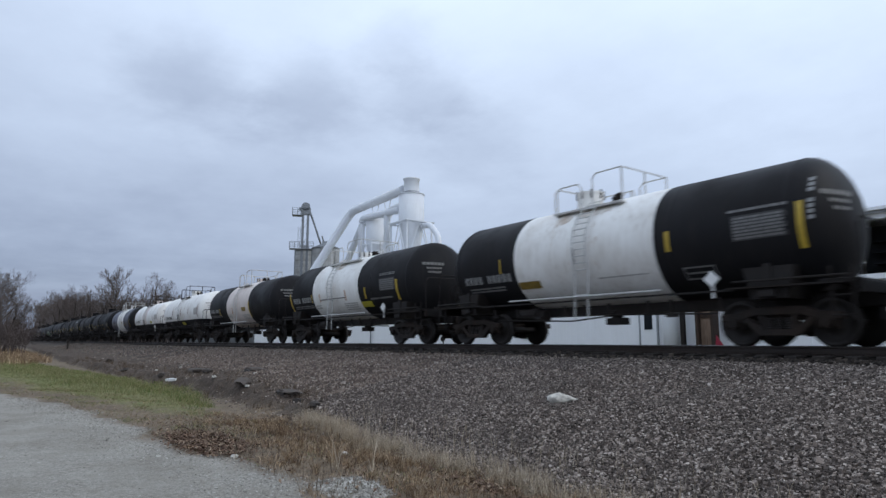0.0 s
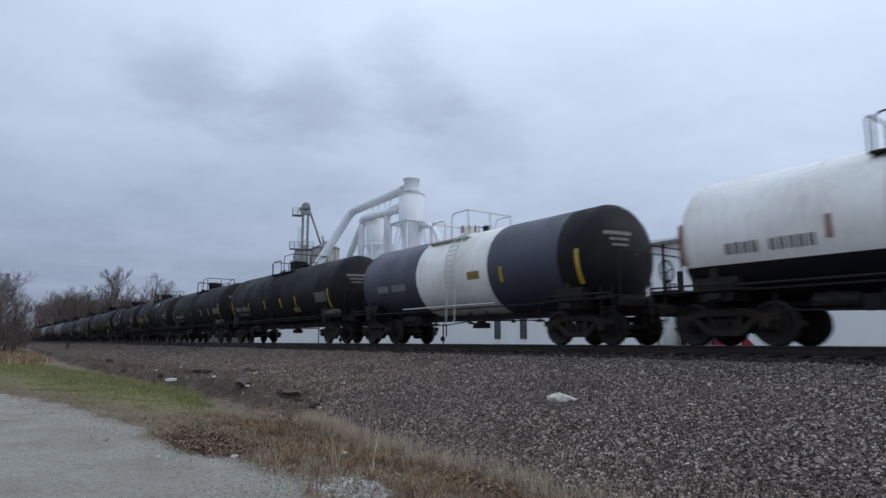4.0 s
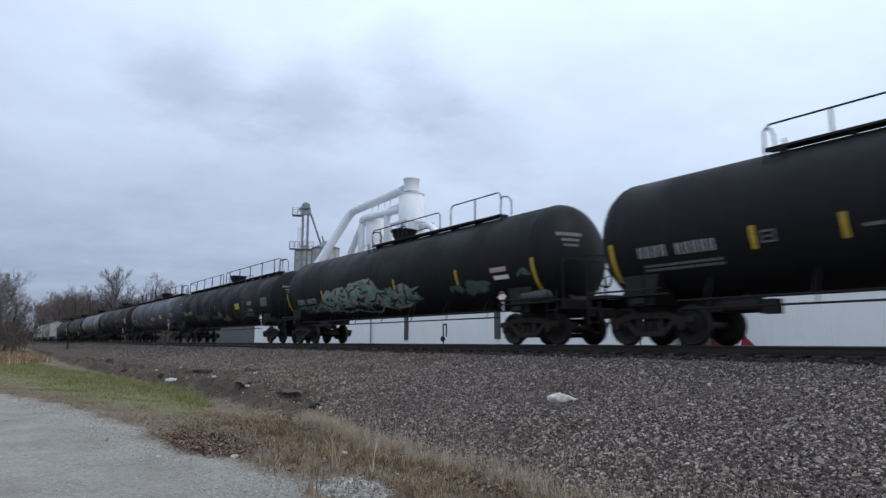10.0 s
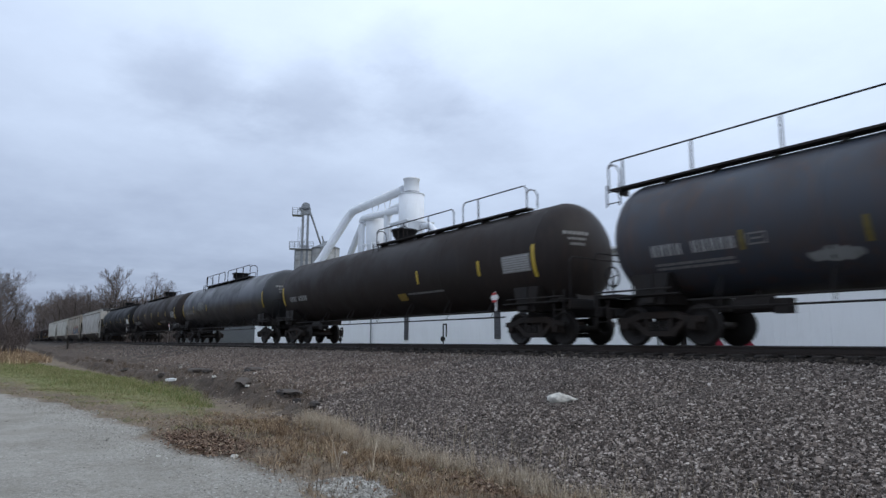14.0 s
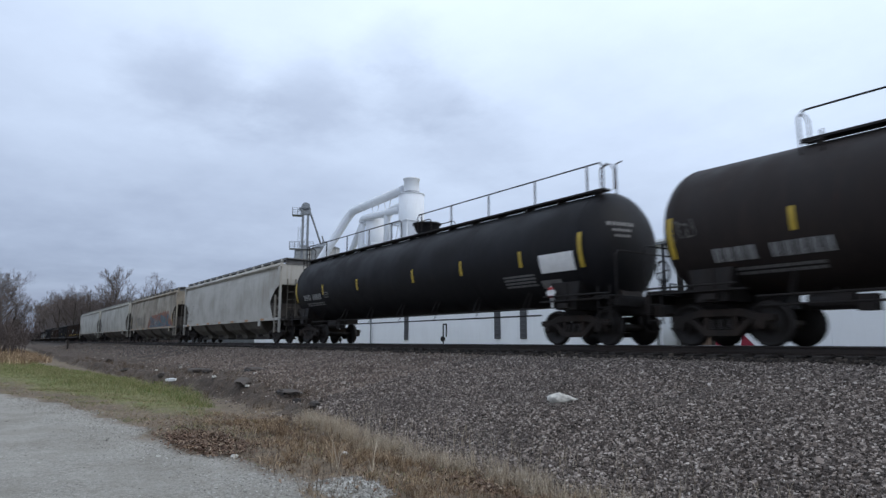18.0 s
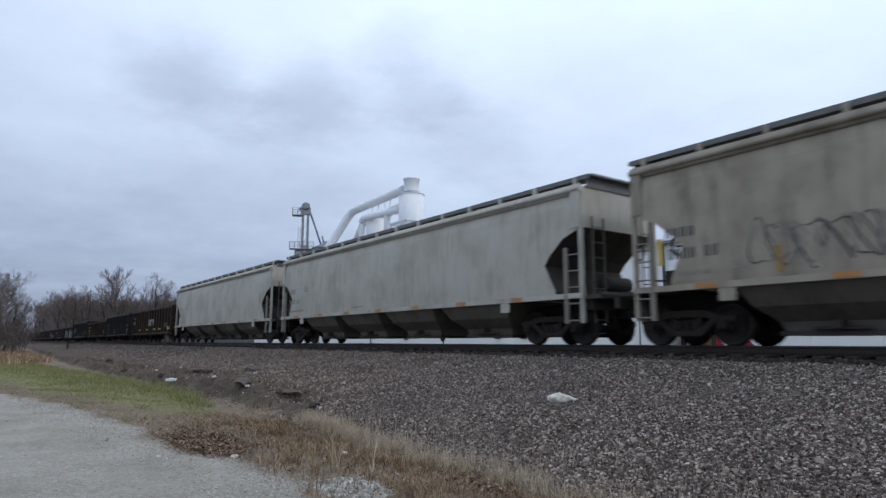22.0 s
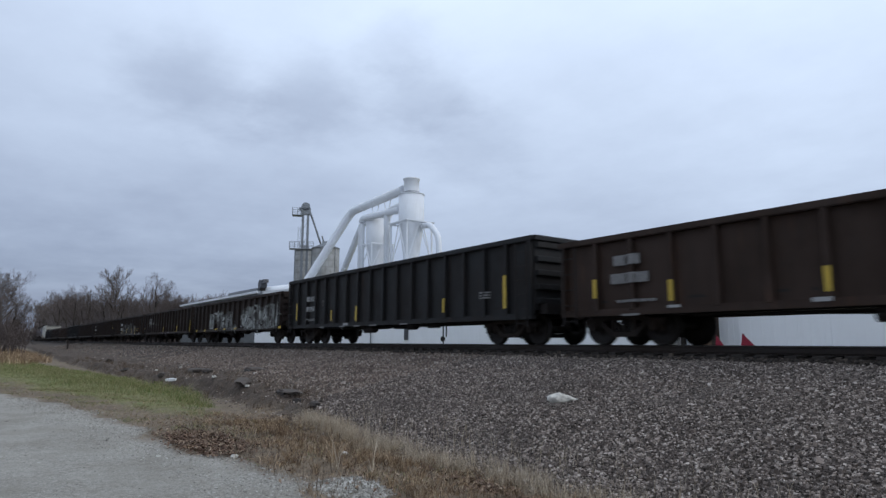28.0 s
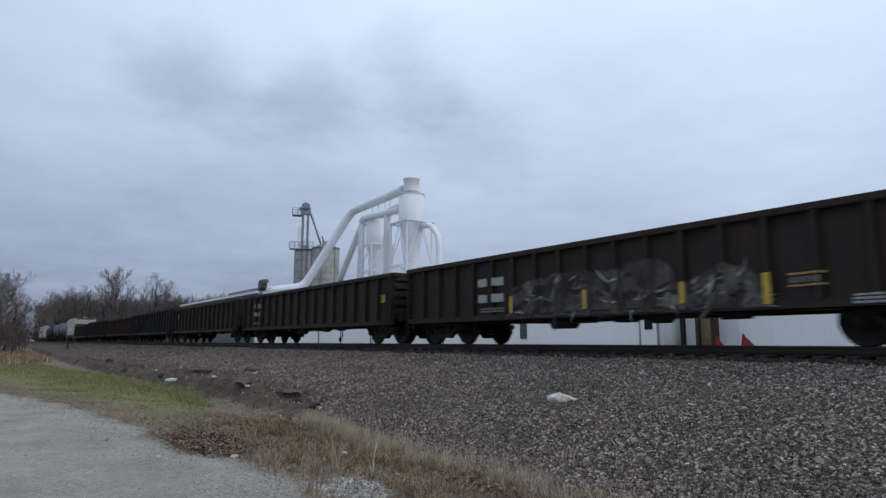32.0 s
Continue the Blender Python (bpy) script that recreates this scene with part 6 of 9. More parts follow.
    gondola(J[28], J[29], "dark gondola with faded scrawl and white panels", GON_RED, 2.62, 19, 32, items=[*gold(1.13, -2.8, 0.13, 2.95), ("stripe", 4.6, 1.1, 0.6, 0.14), *[("plate", x, x + 0.42, z, z + 0.24, DECAL, "white panel") for x in (-4.3, -3.55) for z in (1.72, 1.24)], ("print", -4.2, -3.1, 0.95, 1.1, 2),
        ("mural", [(-2.7, 1.65), (-2.2, 1.72), (-1.75, 1.78), (-0.8, 1.88), (0.1, 1.80), (0.85, 1.76), (1.3, 1.92), (1.8, 1.98), (2.3, 1.86), (2.5, 1.5), (2.55, 1.1)], [(-2.7, 0.75), (2.55, 0.75)], W_DULL,
         [(W_TAN, 12, 0.8, 0.6), (GON_RED, 9, 0.5, 0.4)], [(W_TAN, 16, 0.9, 0.10), (GON_RED, 18, 0.6, 0.12), (W_PALE, 16, 0.7, 0.045), (G_TEAL, 3, 0.25, 0.04)], 0.05, "faint rubbed graffiti"),
        ("mural", [(2.6, 1.2), (2.95, 1.46), (3.3, 1.58), (3.7, 1.68), (4.0, 1.62), (4.3, 1.38), (4.42, 0.9)], [(2.6, 0.85), (3.0, 0.76), (4.42, 0.75)], W_DULL,
         [(W_TAN, 7, 0.7, 0.6), (GON_RED, 3, 0.5, 0.4)], [(GON_RED, 7, 0.6, 0.12), (W_PALE, 7, 0.8, 0.05), (G_NAVY, 2, 0.3, 0.1), (W_TAN, 6, 0.7, 0.10)], 0.05, "faint rubbed graffiti"),
        ("plate", 4.86, 5.55, 1.32, 1.36, G_YELLOW, "thin yellow line"), ("plate", 4.86, 5.55, 1.10, 1.14, G_YELLOW, "thin yellow line"), ("letters", 4.9, 5.5, 1.17, 1.29, 5, DECAL_DIM), ("print", 5.96, 6.5, 0.74, 0.94, 3, DECAL)])
    gondola(J[29], J[30], "dark brown gondola with a yellow corner plate", GON_RED, 2.62, 18, 33, items=[("plate", 7.4, 7.7, 1.55, 1.85, YELLOW, "yellow square plate")] + gon(-6.4))
    s = J[30]
    for k in range(5):
        gondola(s, s - 17.08, ("brown-black gondola with streaked sides", "black ribbed gondola with dull sides")[k % 2], (GON_RED, GON_BLACK, GON_BROWN)[k % 3], (2.62, 2.75)[k % 2], 17, 40 + k, items=[("letters", -6.4, -5.9, 1.8, 2.1, 2)])
        s -= 17.08
    covered_hopper(s, s - 14.0, "short white covered hopper at the tail of the train", HOPPER_PALE, 2, 50, 3.75)
    s -= 14.0
    for k in range(3):
        tank_car(s, s - 16.0, "dark tank car with a grey shell", 4.0, 1.5, (TANK_PURPLE, TANK_BLUE, TANK_BLACK)[k], seed=51 + k)
        s -= 16.0
    for k in range(2):
        covered_hopper(s, s - 14.0, "short white covered hopper at the tail of the train", HOPPER_PALE, 2, 55 + k, 3.75)
        s -= 14.0
    for k in range(2):
        gondola(s, s - 17.0, "brown-black gondola with streaked sides", GON_RED, 2.6, 17, 60 + k)
        s -= 17.0


build_train()


# ---- ground, track ----
def road_edge(x):
    return np.interp(x, [-60, -40, -24, -19.8, -15.4, -13.0, -11.6, -9.6, -8.9, -7.2, -6.2, 0, 10], [-8.0, -3.6, 0.4, 1.5, 2.1, 2.45, 2.35, 2.5, 2.9, 2.95, 3.0, 3.1, 3.2])


def bank_foot(x):
    """Where the bare soil bank rises from the verge."""
    return np.interp(x, [-143, -84, -50, -35, -25, -20, -16.5, -12.5, -8.5, 0], [6.5, 5.6, 5.1, 5.25, 5.6, 5.5, 5.6, 5.6, 5.25, 5.2])


def bank_top(x):
    """Where the stones of the ballast begin."""
    return np.interp(x, [-143, -85, -54, -40, -30, -24, -17.5, -14, -9.7, -6.6, 0], [9.3, 8.4, 8.0, 7.8, 7.5, 7.6, 6.8, 6.3, 5.75, 5.35, 5.2])


def wob(x, y, s=1.0):
    return 0.5 * (np.sin(x * 1.7 * s + 1.3 * np.sin(y * 1.1 * s)) + np.sin(y * 2.3 * s + 1.7 * np.sin(x * 0.9 * s + 2.0)))


def ground_z(x, y):
    base = np.interp(y, [-400, 1.0, 4.4, 5.0, 5.6, 8.2, 10.4, 11.5, 12.0, 15.2, 15.8, 19.0, 24.0, 60, 5000],
                     [-1.5, -1.5, -1.53, -1.62, -1.54, -1.00, -0.54, -0.36, -0.29, -0.29, -0.36, -1.0, -1.1, -1.1, -1.1])
    lump = wob(x, y, 0.8) * 0.035 + wob(x + 3, y - 2, 2.6) * 0.014
    on = np.clip((y - road_edge(x)) / 1.0, 0.15, 1) * np.clip((11.4 - y) / 1.5, 0, 1)
    # eroded soil bank with rills at the foot of the stones
    s = np.clip((-11.5 - x) / 4.0, 0, 1)
    rill = wob(x * 3.1, y * 0.4, 1.0)
    y0 = bank_foot(x) + 0.12 + 0.22 * wob(x, y * 0.3, 0.55) + 0.10 * wob(x + 9, y, 2.4)
    tall = 0.26 + 0.12 * wob(x + 2, 0 * y, 0.35) + 0.04 * rill
    ledge = s * tall * np.clip((y - y0) / 0.30, 0, 1) * np.clip(1 - (y - y0 - 0.3) / 3.0, 0, 1)
    return base + lump * on + ledge


def graded(points, steps):
    out = []
    for (a, b), s in zip(zip(points, points[1:]), steps):
        n = max(1, int(round((b - a) / s)))
        out += list(a + (b - a) * np.arange(n) / n)
    return np.array(out + [points[-1]])


def make_ground():
    xs = graded([-4500, -1500, -500, -160, -60, -25, -1, 8, 60, 400, 4000], [600, 200, 34, 2.0, 0.5, 0.16, 0.4, 6, 60, 700])
    ys = graded([-4000, -400, -60, -8, -2, 0, 12.2, 20, 60, 400, 4500], [700, 60, 6, 0.8, 0.3, 0.14, 0.6, 5, 60, 700])
    gx, gy = np.meshgrid(xs, ys, indexing="ij")
    gz = ground_z(gx, gy)
    nx, ny = len(xs), len(ys)
    v = np.stack([gx, gy, gz], -1).reshape(-1, 3)
    i = np.arange(nx * ny).reshape(nx, ny)
    f = np.stack([i[:-1, :-1], i[1:, :-1], i[1:, 1:], i[:-1, 1:]], -1).reshape(-1, 4)
    me = numpy_mesh("ground", v, f, GROUND, True)
    rag = wob(gx, gy, 1.9) * 0.16 + wob(gx + 5, gy, 5.0) * 0.09
    road = np.clip(0.5 + (road_edge(gx) - gy + rag) / 0.35, 0, 1)
    # a worn gap in the grass where the gravel shows
    road = np.maximum(road, np.clip(1.25 - ((gx + 6.45) / 0.55) ** 2 - ((gy - 3.45 + rag) / 0.38) ** 2, 0, 1))
    bank = np.clip((-9.5 - gx) / 5.0, 0, 1)
    stone = np.clip(0.5 + (gy - bank_top(gx) + 0.1 - rag * 1.4 - bank * rag * 2) / (0.5 + bank * 0.9), 0, 1) * np.clip((17.5 - gy) / 1.0, 0, 1)
    up = np.interp(gx, [-67, -42, -34, -25, -20, -17.2, -15.2], [2.2, 3.9, 5.1, 5.5, 5.45, 4.9, 4.0])
    lo = np.interp(gx, [-60, -33, -25, -20.7, -16.5, -15.2], [-3.5, 0.5, 1.6, 2.7, 3.3, 4.0])
    green = np.clip(0.5 + (up - gy + rag) / 0.5, 0, 1) * np.clip(0.5 + (gy - lo + rag * 3) / 0.9, 0, 1) * (gx < -14.6)
    green = np.maximum(green, np.clip((gy - 17) / 2, 0, 1) * 0.5)
    bare = bank * np.clip((gy - bank_foot(gx) + 0.15 - rag) / 0.4, 0, 1) * np.clip((bank_top(gx) + 0.5 - gy + rag * 3) / 0.9, 0, 1)
    col = me.color_attributes.new("zone", "FLOAT_COLOR", "POINT")
    col.data.foreach_set("color", np.stack([road, green, stone, bare], -1).astype(np.float32).ravel())
    ob = new("ground", me)
    return tagged(ob, "gravel, dry grass and stone embankment beside the track", "ground", kind="structure")


def ground_material():
    m, t, b = nodes_of("ground_cover")
    v = coords(t, spread=False)
    at = t.nodes.new("ShaderNodeAttribute")
    at.attribute_name = "zone"
    sep = t.nodes.new("ShaderNodeSeparateColor")
    t.links.new(at.outputs["Color"], sep.inputs[0])
    fine, mid, broad = tex_noise(t, v, 55, 4.0, 0.7), tex_noise(t, v, 7, 5.0), tex_noise(t, v, 0.9, 5.0)
    vor = t.nodes.new("ShaderNodeTexVoronoi")
    vor.inputs["Scale"].default_value = 24
    t.links.new(v, vor.inputs["Vector"])
    soil = mixc(t, ramp(t, mid, 0.35, 0.7), (0.110, 0.083, 0.060), (0.22, 0.17, 0.122))
    soil = mixc(t, math_node(t, "MULTIPLY", ramp(t, fine, 0.4, 0.75), 0.7), soil, (0.30, 0.24, 0.165))
    turf = mixc(t, ramp(t, mid, 0.35, 0.65), (0.125, 0.140, 0.052), (0.19, 0.19, 0.082))
    turf = mixc(t, math_node(t, "MULTIPLY", ramp(t, broad, 0.45, 0.7), 0.65), turf, (0.22, 0.175, 0.10))
    wide = tex_noise(t, v, 0.28, 4.0, 0.6)
    gravel = mixc(t, ramp(t, fine, 0.36, 0.66), (0.150, 0.137, 0.118), (0.43, 0.405, 0.355))
    crumb = tex_noise(t, v, 19, 5.0, 0.7)
    gravel = mixc(t, math_node(t, "MULTIPLY", ramp(t, crumb, 0.44, 0.64), 0.55), gravel, (0.40, 0.375, 0.33))
    gravel = mixc(t, math_node(t, "MULTIPLY", ramp(t, crumb, 0.52, 0.36), 0.5), gravel, (0.16, 0.146, 0.122))
    gravel = mixc(t, math_node(t, "MULTIPLY", ramp(t, mid, 0.42, 0.7), 0.40), gravel, (0.21, 0.19, 0.155))
    gravel = mixc(t, math_node(t, "MULTIPLY", ramp(t, wide, 0.40, 0.62), 0.55), gravel, (0.375, 0.35, 0.305))
    gravel = mixc(t, math_node(t, "MULTIPLY", ramp(t, broad, 0.4, 0.75), 0.65), gravel, (0.205, 0.185, 0.152))
    bal = mixc(t, ramp(t, vor.outputs["Distance"], 0.0, 0.5), (0.1766, 0.1428, 0.1182), (0.04922, 0.03876, 0.03152))
    bal = mixc(t, math_node(t, "MULTIPLY", ramp(t, broad, 0.4, 0.7), 0.4), bal, (0.1338, 0.1071, 0.08865))
    rills = tex_noise(t, coords(t, (2.6, 0.5, 1.0), False), 1.3, 6.0, 0.65)
    earth = mixc(t, ramp(t, mid, 0.35, 0.7), (0.04494, 0.03366, 0.0266), (0.1006, 0.07548, 0.05811))
    earth = mixc(t, math_node(t, "MULTIPLY", ramp(t, rills, 0.48, 0.66), 0.55), earth, (0.1231, 0.0918, 0.06895))
    soil = mixc(t, math_node(t, "MULTIPLY", ramp(t, broad, 0.42, 0.66), 0.5), soil, (0.085, 0.066, 0.046))
    soil = mixc(t, math_node(t, "MULTIPLY", at.outputs["Alpha"], 0.92), soil, earth)
    c = mixc(t, sep.outputs[1], soil, turf)
    c = mixc(t, sep.outputs[2], c, bal)
    c = mixc(t, sep.outputs[0], c, gravel)
    t.links.new(c, b.inputs["Base Color"])
    b.inputs["Roughness"].default_value = 0.95
    b.inputs["Specular IOR Level"].default_value = 0.2
    bump(t, b, math_node(t, "ADD", fine, math_node(t, "MULTIPLY", vor.outputs["Distance"], 0.6)), 0.7, 0.03)
    return m


GROUND = ground_material()
make_ground()
RAIL_STEEL = paint("rail_rusty_steel", (0.022, 0.0155, 0.0125), (0.040, 0.025, 0.017), 0.6, 0.6, metal=0.2)
RAIL_HEAD = plain("rail_polished_head", (0.32, 0.32, 0.33), 0.3, 0.9, 0.2)
TIE_WOOD = plain("tie_creosoted_timber", (0.030, 0.023, 0.018), 0.9, 0, 0.6, 5)


def make_track():
    track = thing("railway_track", pose(0, TRACK_Y, 0), "rusty steel rails on dark timber ties in grey stone", "railway track", kind="structure")
    for y in (-0.755, 0.755):
        bm = bmesh.new()
        for x0, x1 in ((-1100, -300), (-300, -60), (-60, 200)):
            prism_pts = [(-0.07, -0.172), (0.07, -0.172), (0.07, -0.160), (0.012, -0.135), (0.012, -0.045), (0.036, -0.035), (0.036, -0.006), (0.028, -0.001), (-0.028, -0.001), (-0.036, -0.006), (-0.036, -0.035), (-0.012, -0.045), (-0.012, -0.135), (-0.07, -0.160)]
            a = [bm.verts.new((x0, y + u, z)) for u, z in prism_pts]
            c = [bm.verts.new((x1, y + u, z)) for u, z in prism_pts]
            for k in range(len(a)):
                f = bm.faces.new((a[k], c[k], c[(k + 1) % len(a)], a[(k + 1) % len(a)]))
                f.material_index = 1 if k in (6, 7, 8) else 0
        part("rail", bm, [RAIL_STEEL, RAIL_HEAD], track)
    bm = bmesh.new()
    box(bm, (0, 0, -0.26), (0.23, 2.6, 0.18))
    bmesh.ops.bevel(bm, geom=bm.edges[:], offset=0.015, segments=1, affect="EDGES")
    tie = mesh_of("tie", bm, TIE_WOOD)
    bm = bmesh.new()
    box(bm, (0, 0, -0.165), (0.19, 0.36, 0.012))
    for dy in (-0.1, 0.1):
        box(bm, (0.04, dy, -0.155), (0.02, 0.02, 0.03))
    plate = mesh_of("tie_plate", bm, RAIL_STEEL)
    rng = random.Random(8)
    for k in range(150):
        x = 2 - k * 0.52
        ti = part("tie", tie, None, track, at=pose(x, rng.uniform(-0.04, 0.04), rng.uniform(-0.008, 0.008), 0, 0, rng.uniform(-1, 1)))
        if k < 75:
            part("tie_plate", plate, None, ti, at=pose(0, -0.755, 0.0))


make_track()


# ---- factory behind the track ----
LOUVRE = plain("louvre_dark_grey", (0.10, 0.10, 0.11), 0.6, 0.2, 0.3)
GLASS_DARK, _gt, _gb = nodes_of("window_dark_glass")
_gb.inputs["Base Color"].default_value, _gb.inputs["Roughness"].default_value = (0.02, 0.022, 0.025, 1), 0.12
RUST = paint("rusty_steel_column", (0.30, 0.21, 0.155), (0.075, 0.045, 0.030), 1.0, 0.85, streak=(3.0, 3.0, 0.25), rust=0.8)
RUST_DARK = paint("black_rusty_flange", (0.030, 0.020, 0.015), (0.10, 0.055, 0.035), 0.8, 0.85, rust=0.5)
SIGN_RED = plain("sign_red", (0.27, 0.012, 0.035), 0.5, 0, 0.2)
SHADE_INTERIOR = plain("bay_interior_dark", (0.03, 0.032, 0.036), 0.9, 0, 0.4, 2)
BUILD_Y, FLOOR_Z = 27.0, -1.1
WALL_WHITE = paint("wall_white_panels", (0.88, 0.89, 0.91), (0.62, 0.61, 0.60), 0.18, 0.5)
ROOF_METAL = paint("roof_galvanised", (0.42, 0.44, 0.46), (0.2, 0.18, 0.16), 0.4, 0.35, metal=0.5)
CONCRETE = paint("silo_concrete", (0.285, 0.285, 0.275), (0.12, 0.108, 0.092), 0.8, 0.8)
WHITE_STEEL = paint("cyclone_white_paint", (0.74, 0.76, 0.79), (0.42, 0.40, 0.38), 0.25, 0.45)
GALV = plain("galvanised_steel", (0.22, 0.23, 0.24), 0.45, 0.6)


def make_white_building():
    b = thing("warehouse", pose(0, BUILD_Y, FLOOR_Z), "long white metal-clad warehouse behind the railway", "warehouse")
    h = 6.18
    # wall panels, with a loading bay left open near the east end
    x, bay0, bay1 = -77.0, -10.6, -4.0
    panel = None
    while x < 12.0:
        w = 1.994
        if bay0 - 0.2 < x + 1 < bay1 + 0.2:
            bm = bmesh.new()
            box(bm, (x + 1, 0.1, h - 0.15), (w, 0.2, 0.3))
            part("wall_panel", bm, WALL_WHITE, b)
            bm = bmesh.new()
            box(bm, (x + 1, 0.1, 1.8), (w, 0.2, 3.6))
            part("wall_panel", bm, WALL_WHITE, b)
        else:
            if panel is None:
                bm = bmesh.new()
                line = [(w / 2, 0.2), (-w / 2, 0.2), (-w / 2, 0.0)]
                for k in range(4):
                    c = -0.74 + k * 0.495
                    line += [(c - 0.03, 0.0), (c - 0.016, -0.010), (c + 0.016, -0.010), (c + 0.03, 0.0)]
                line.append((w / 2, 0.0))
                lo, hi = [bm.verts.new((u, v, 0)) for u, v in line], [bm.verts.new((u, v, h)) for u, v in line]
                bm.faces.new(lo)
                bm.faces.new(hi[::-1])
                for k in range(len(line)):
                    bm.faces.new((lo[k], lo[(k + 1) % len(line)], hi[(k + 1) % len(line)], hi[k]))
                panel = mesh_of("wall_panel", bm, WALL_WHITE)
            part("wall_panel", panel, None, b, at=pose(x + 1, 0, 0))
        x += 2.0
    box_bay = bmesh.new()
    box(box_bay, (-7.3, 3.0, 4.9), (6.6, 0.1, 2.6))
    for k in range(4):
        box(box_bay, (-7.3, 2.6, 3.9 + 0.45 * k), (5.6, 0.8, 0.06))
    part("loading_bay", box_bay, SHADE_INTERIOR, b, "dark open loading bay with shelves")
    bm = bmesh.new()
    for xx in (bay0, bay1):
        box(bm, (xx, -0.02, 4.7), (0.42, 0.34, 2.2))
    box(bm, (-7.3, -0.02, 5.9), (7.0, 0.34, 0.25))
    box(bm, (-7.3, -0.02, 3.62), (7.0, 0.34, 0.2))
    part("bay_frame", bm, WALL_WHITE, b)
    bm = bmesh.new()
    box(bm, (-6.2, 1.6, 4.0), (3.4, 1.4, 0.7))
    part("dock_leveller", bm, WALL_WHITE, b)
    bm = bmesh.new()
    ys = [(-0.35, h + 0.02), (8.0, h + 0.5), (16.3, h + 0.02), (16.3, h - 0.2), (-0.35, h - 0.2)]
    a = [bm.verts.new((-77.2, y, z)) for y, z in ys]
    c = [bm.verts.new((12.2, y, z)) for y, z in ys]
    bm.faces.new(a)
    bm.faces.new(c[::-1])
    for k in range(5):
        bm.faces.new((a[k], c[k], c[(k + 1) % 5], a[(k + 1) % 5]))
    part("roof", bm, ROOF_METAL, b)
    bm = bmesh.new()
    box(bm, (-28, 16.2, h / 2), (80, 0.2, h - 0.5))
    part("rear_wall", bm, WALL_WHITE, b)
    bm = bmesh.new()
    box(bm, (-28, -0.06, 0.35), (80, 0.2, 0.7))
    part("plinth", bm, CONCRETE, b)
    # louvres, door, downpipes
    for x0, z0, z1 in ((-42.0, 0.3, 2.35), (-31.0, 0.35, 3.4), (-28.55, 0.35, 3.4)):
        v = bmesh.new()
        box(v, (x0, -0.04, (z0 + z1) / 2 + 1.0), (0.56, 0.06, z1 - z0))
        lou = part("louvre", v, LOUVRE, b, "dark grey wall louvre")
        n = 12
        for k in range(n):
            v = bmesh.new()
            box(v, (x0, -0.085, z0 + 1.05 + (z1 - z0 - 0.1) * k / (n - 1)), (0.5, 0.05, 0.04), Euler((radians(35), 0, 0)).to_matrix())
            part("slat", v, LOUVRE, lou)
    door = bmesh.new()
    box(door, (-19.4, -0.05, 1.75), (0.96, 0.06, 2.1))
    d = part("door", door, WALL_WHITE, b, "white door with a dark window")
    v = bmesh.new()
    for dx, dz2, sx, sz in ((-0.52, 0, 0.08, 2.2), (0.52, 0, 0.08, 2.2), (0, 1.1, 1.12, 0.08)):
        box(v, (-19.4 + dx, -0.07, 1.75 + dz2), (sx, 0.1, sz))
    part("door_frame", v, ROOF_METAL, d)
    v = bmesh.new()
    box(v, (-19.4, -0.09, 2.25), (0.46, 0.03, 0.95))
    part("pane", v, GLASS_DARK, d)
    for x0, r, mat in ((-18.3, 0.07, LOUVRE), (-47.5, 0.06, GALV), (-58.0, 0.06, GALV)):
        v = bmesh.new()
        pipe(v, [(x0, -0.16, h - 0.1), (x0, -0.16, 0.3), (x0, -0.4, 0.12)], r, 10)
        part("downpipe", v, mat, b)
    bm = bmesh.new()
    box(bm, (-28, -0.42, h - 0.05), (80, 0.14, 0.12))
    part("gutter", bm, WALL_WHITE, b)


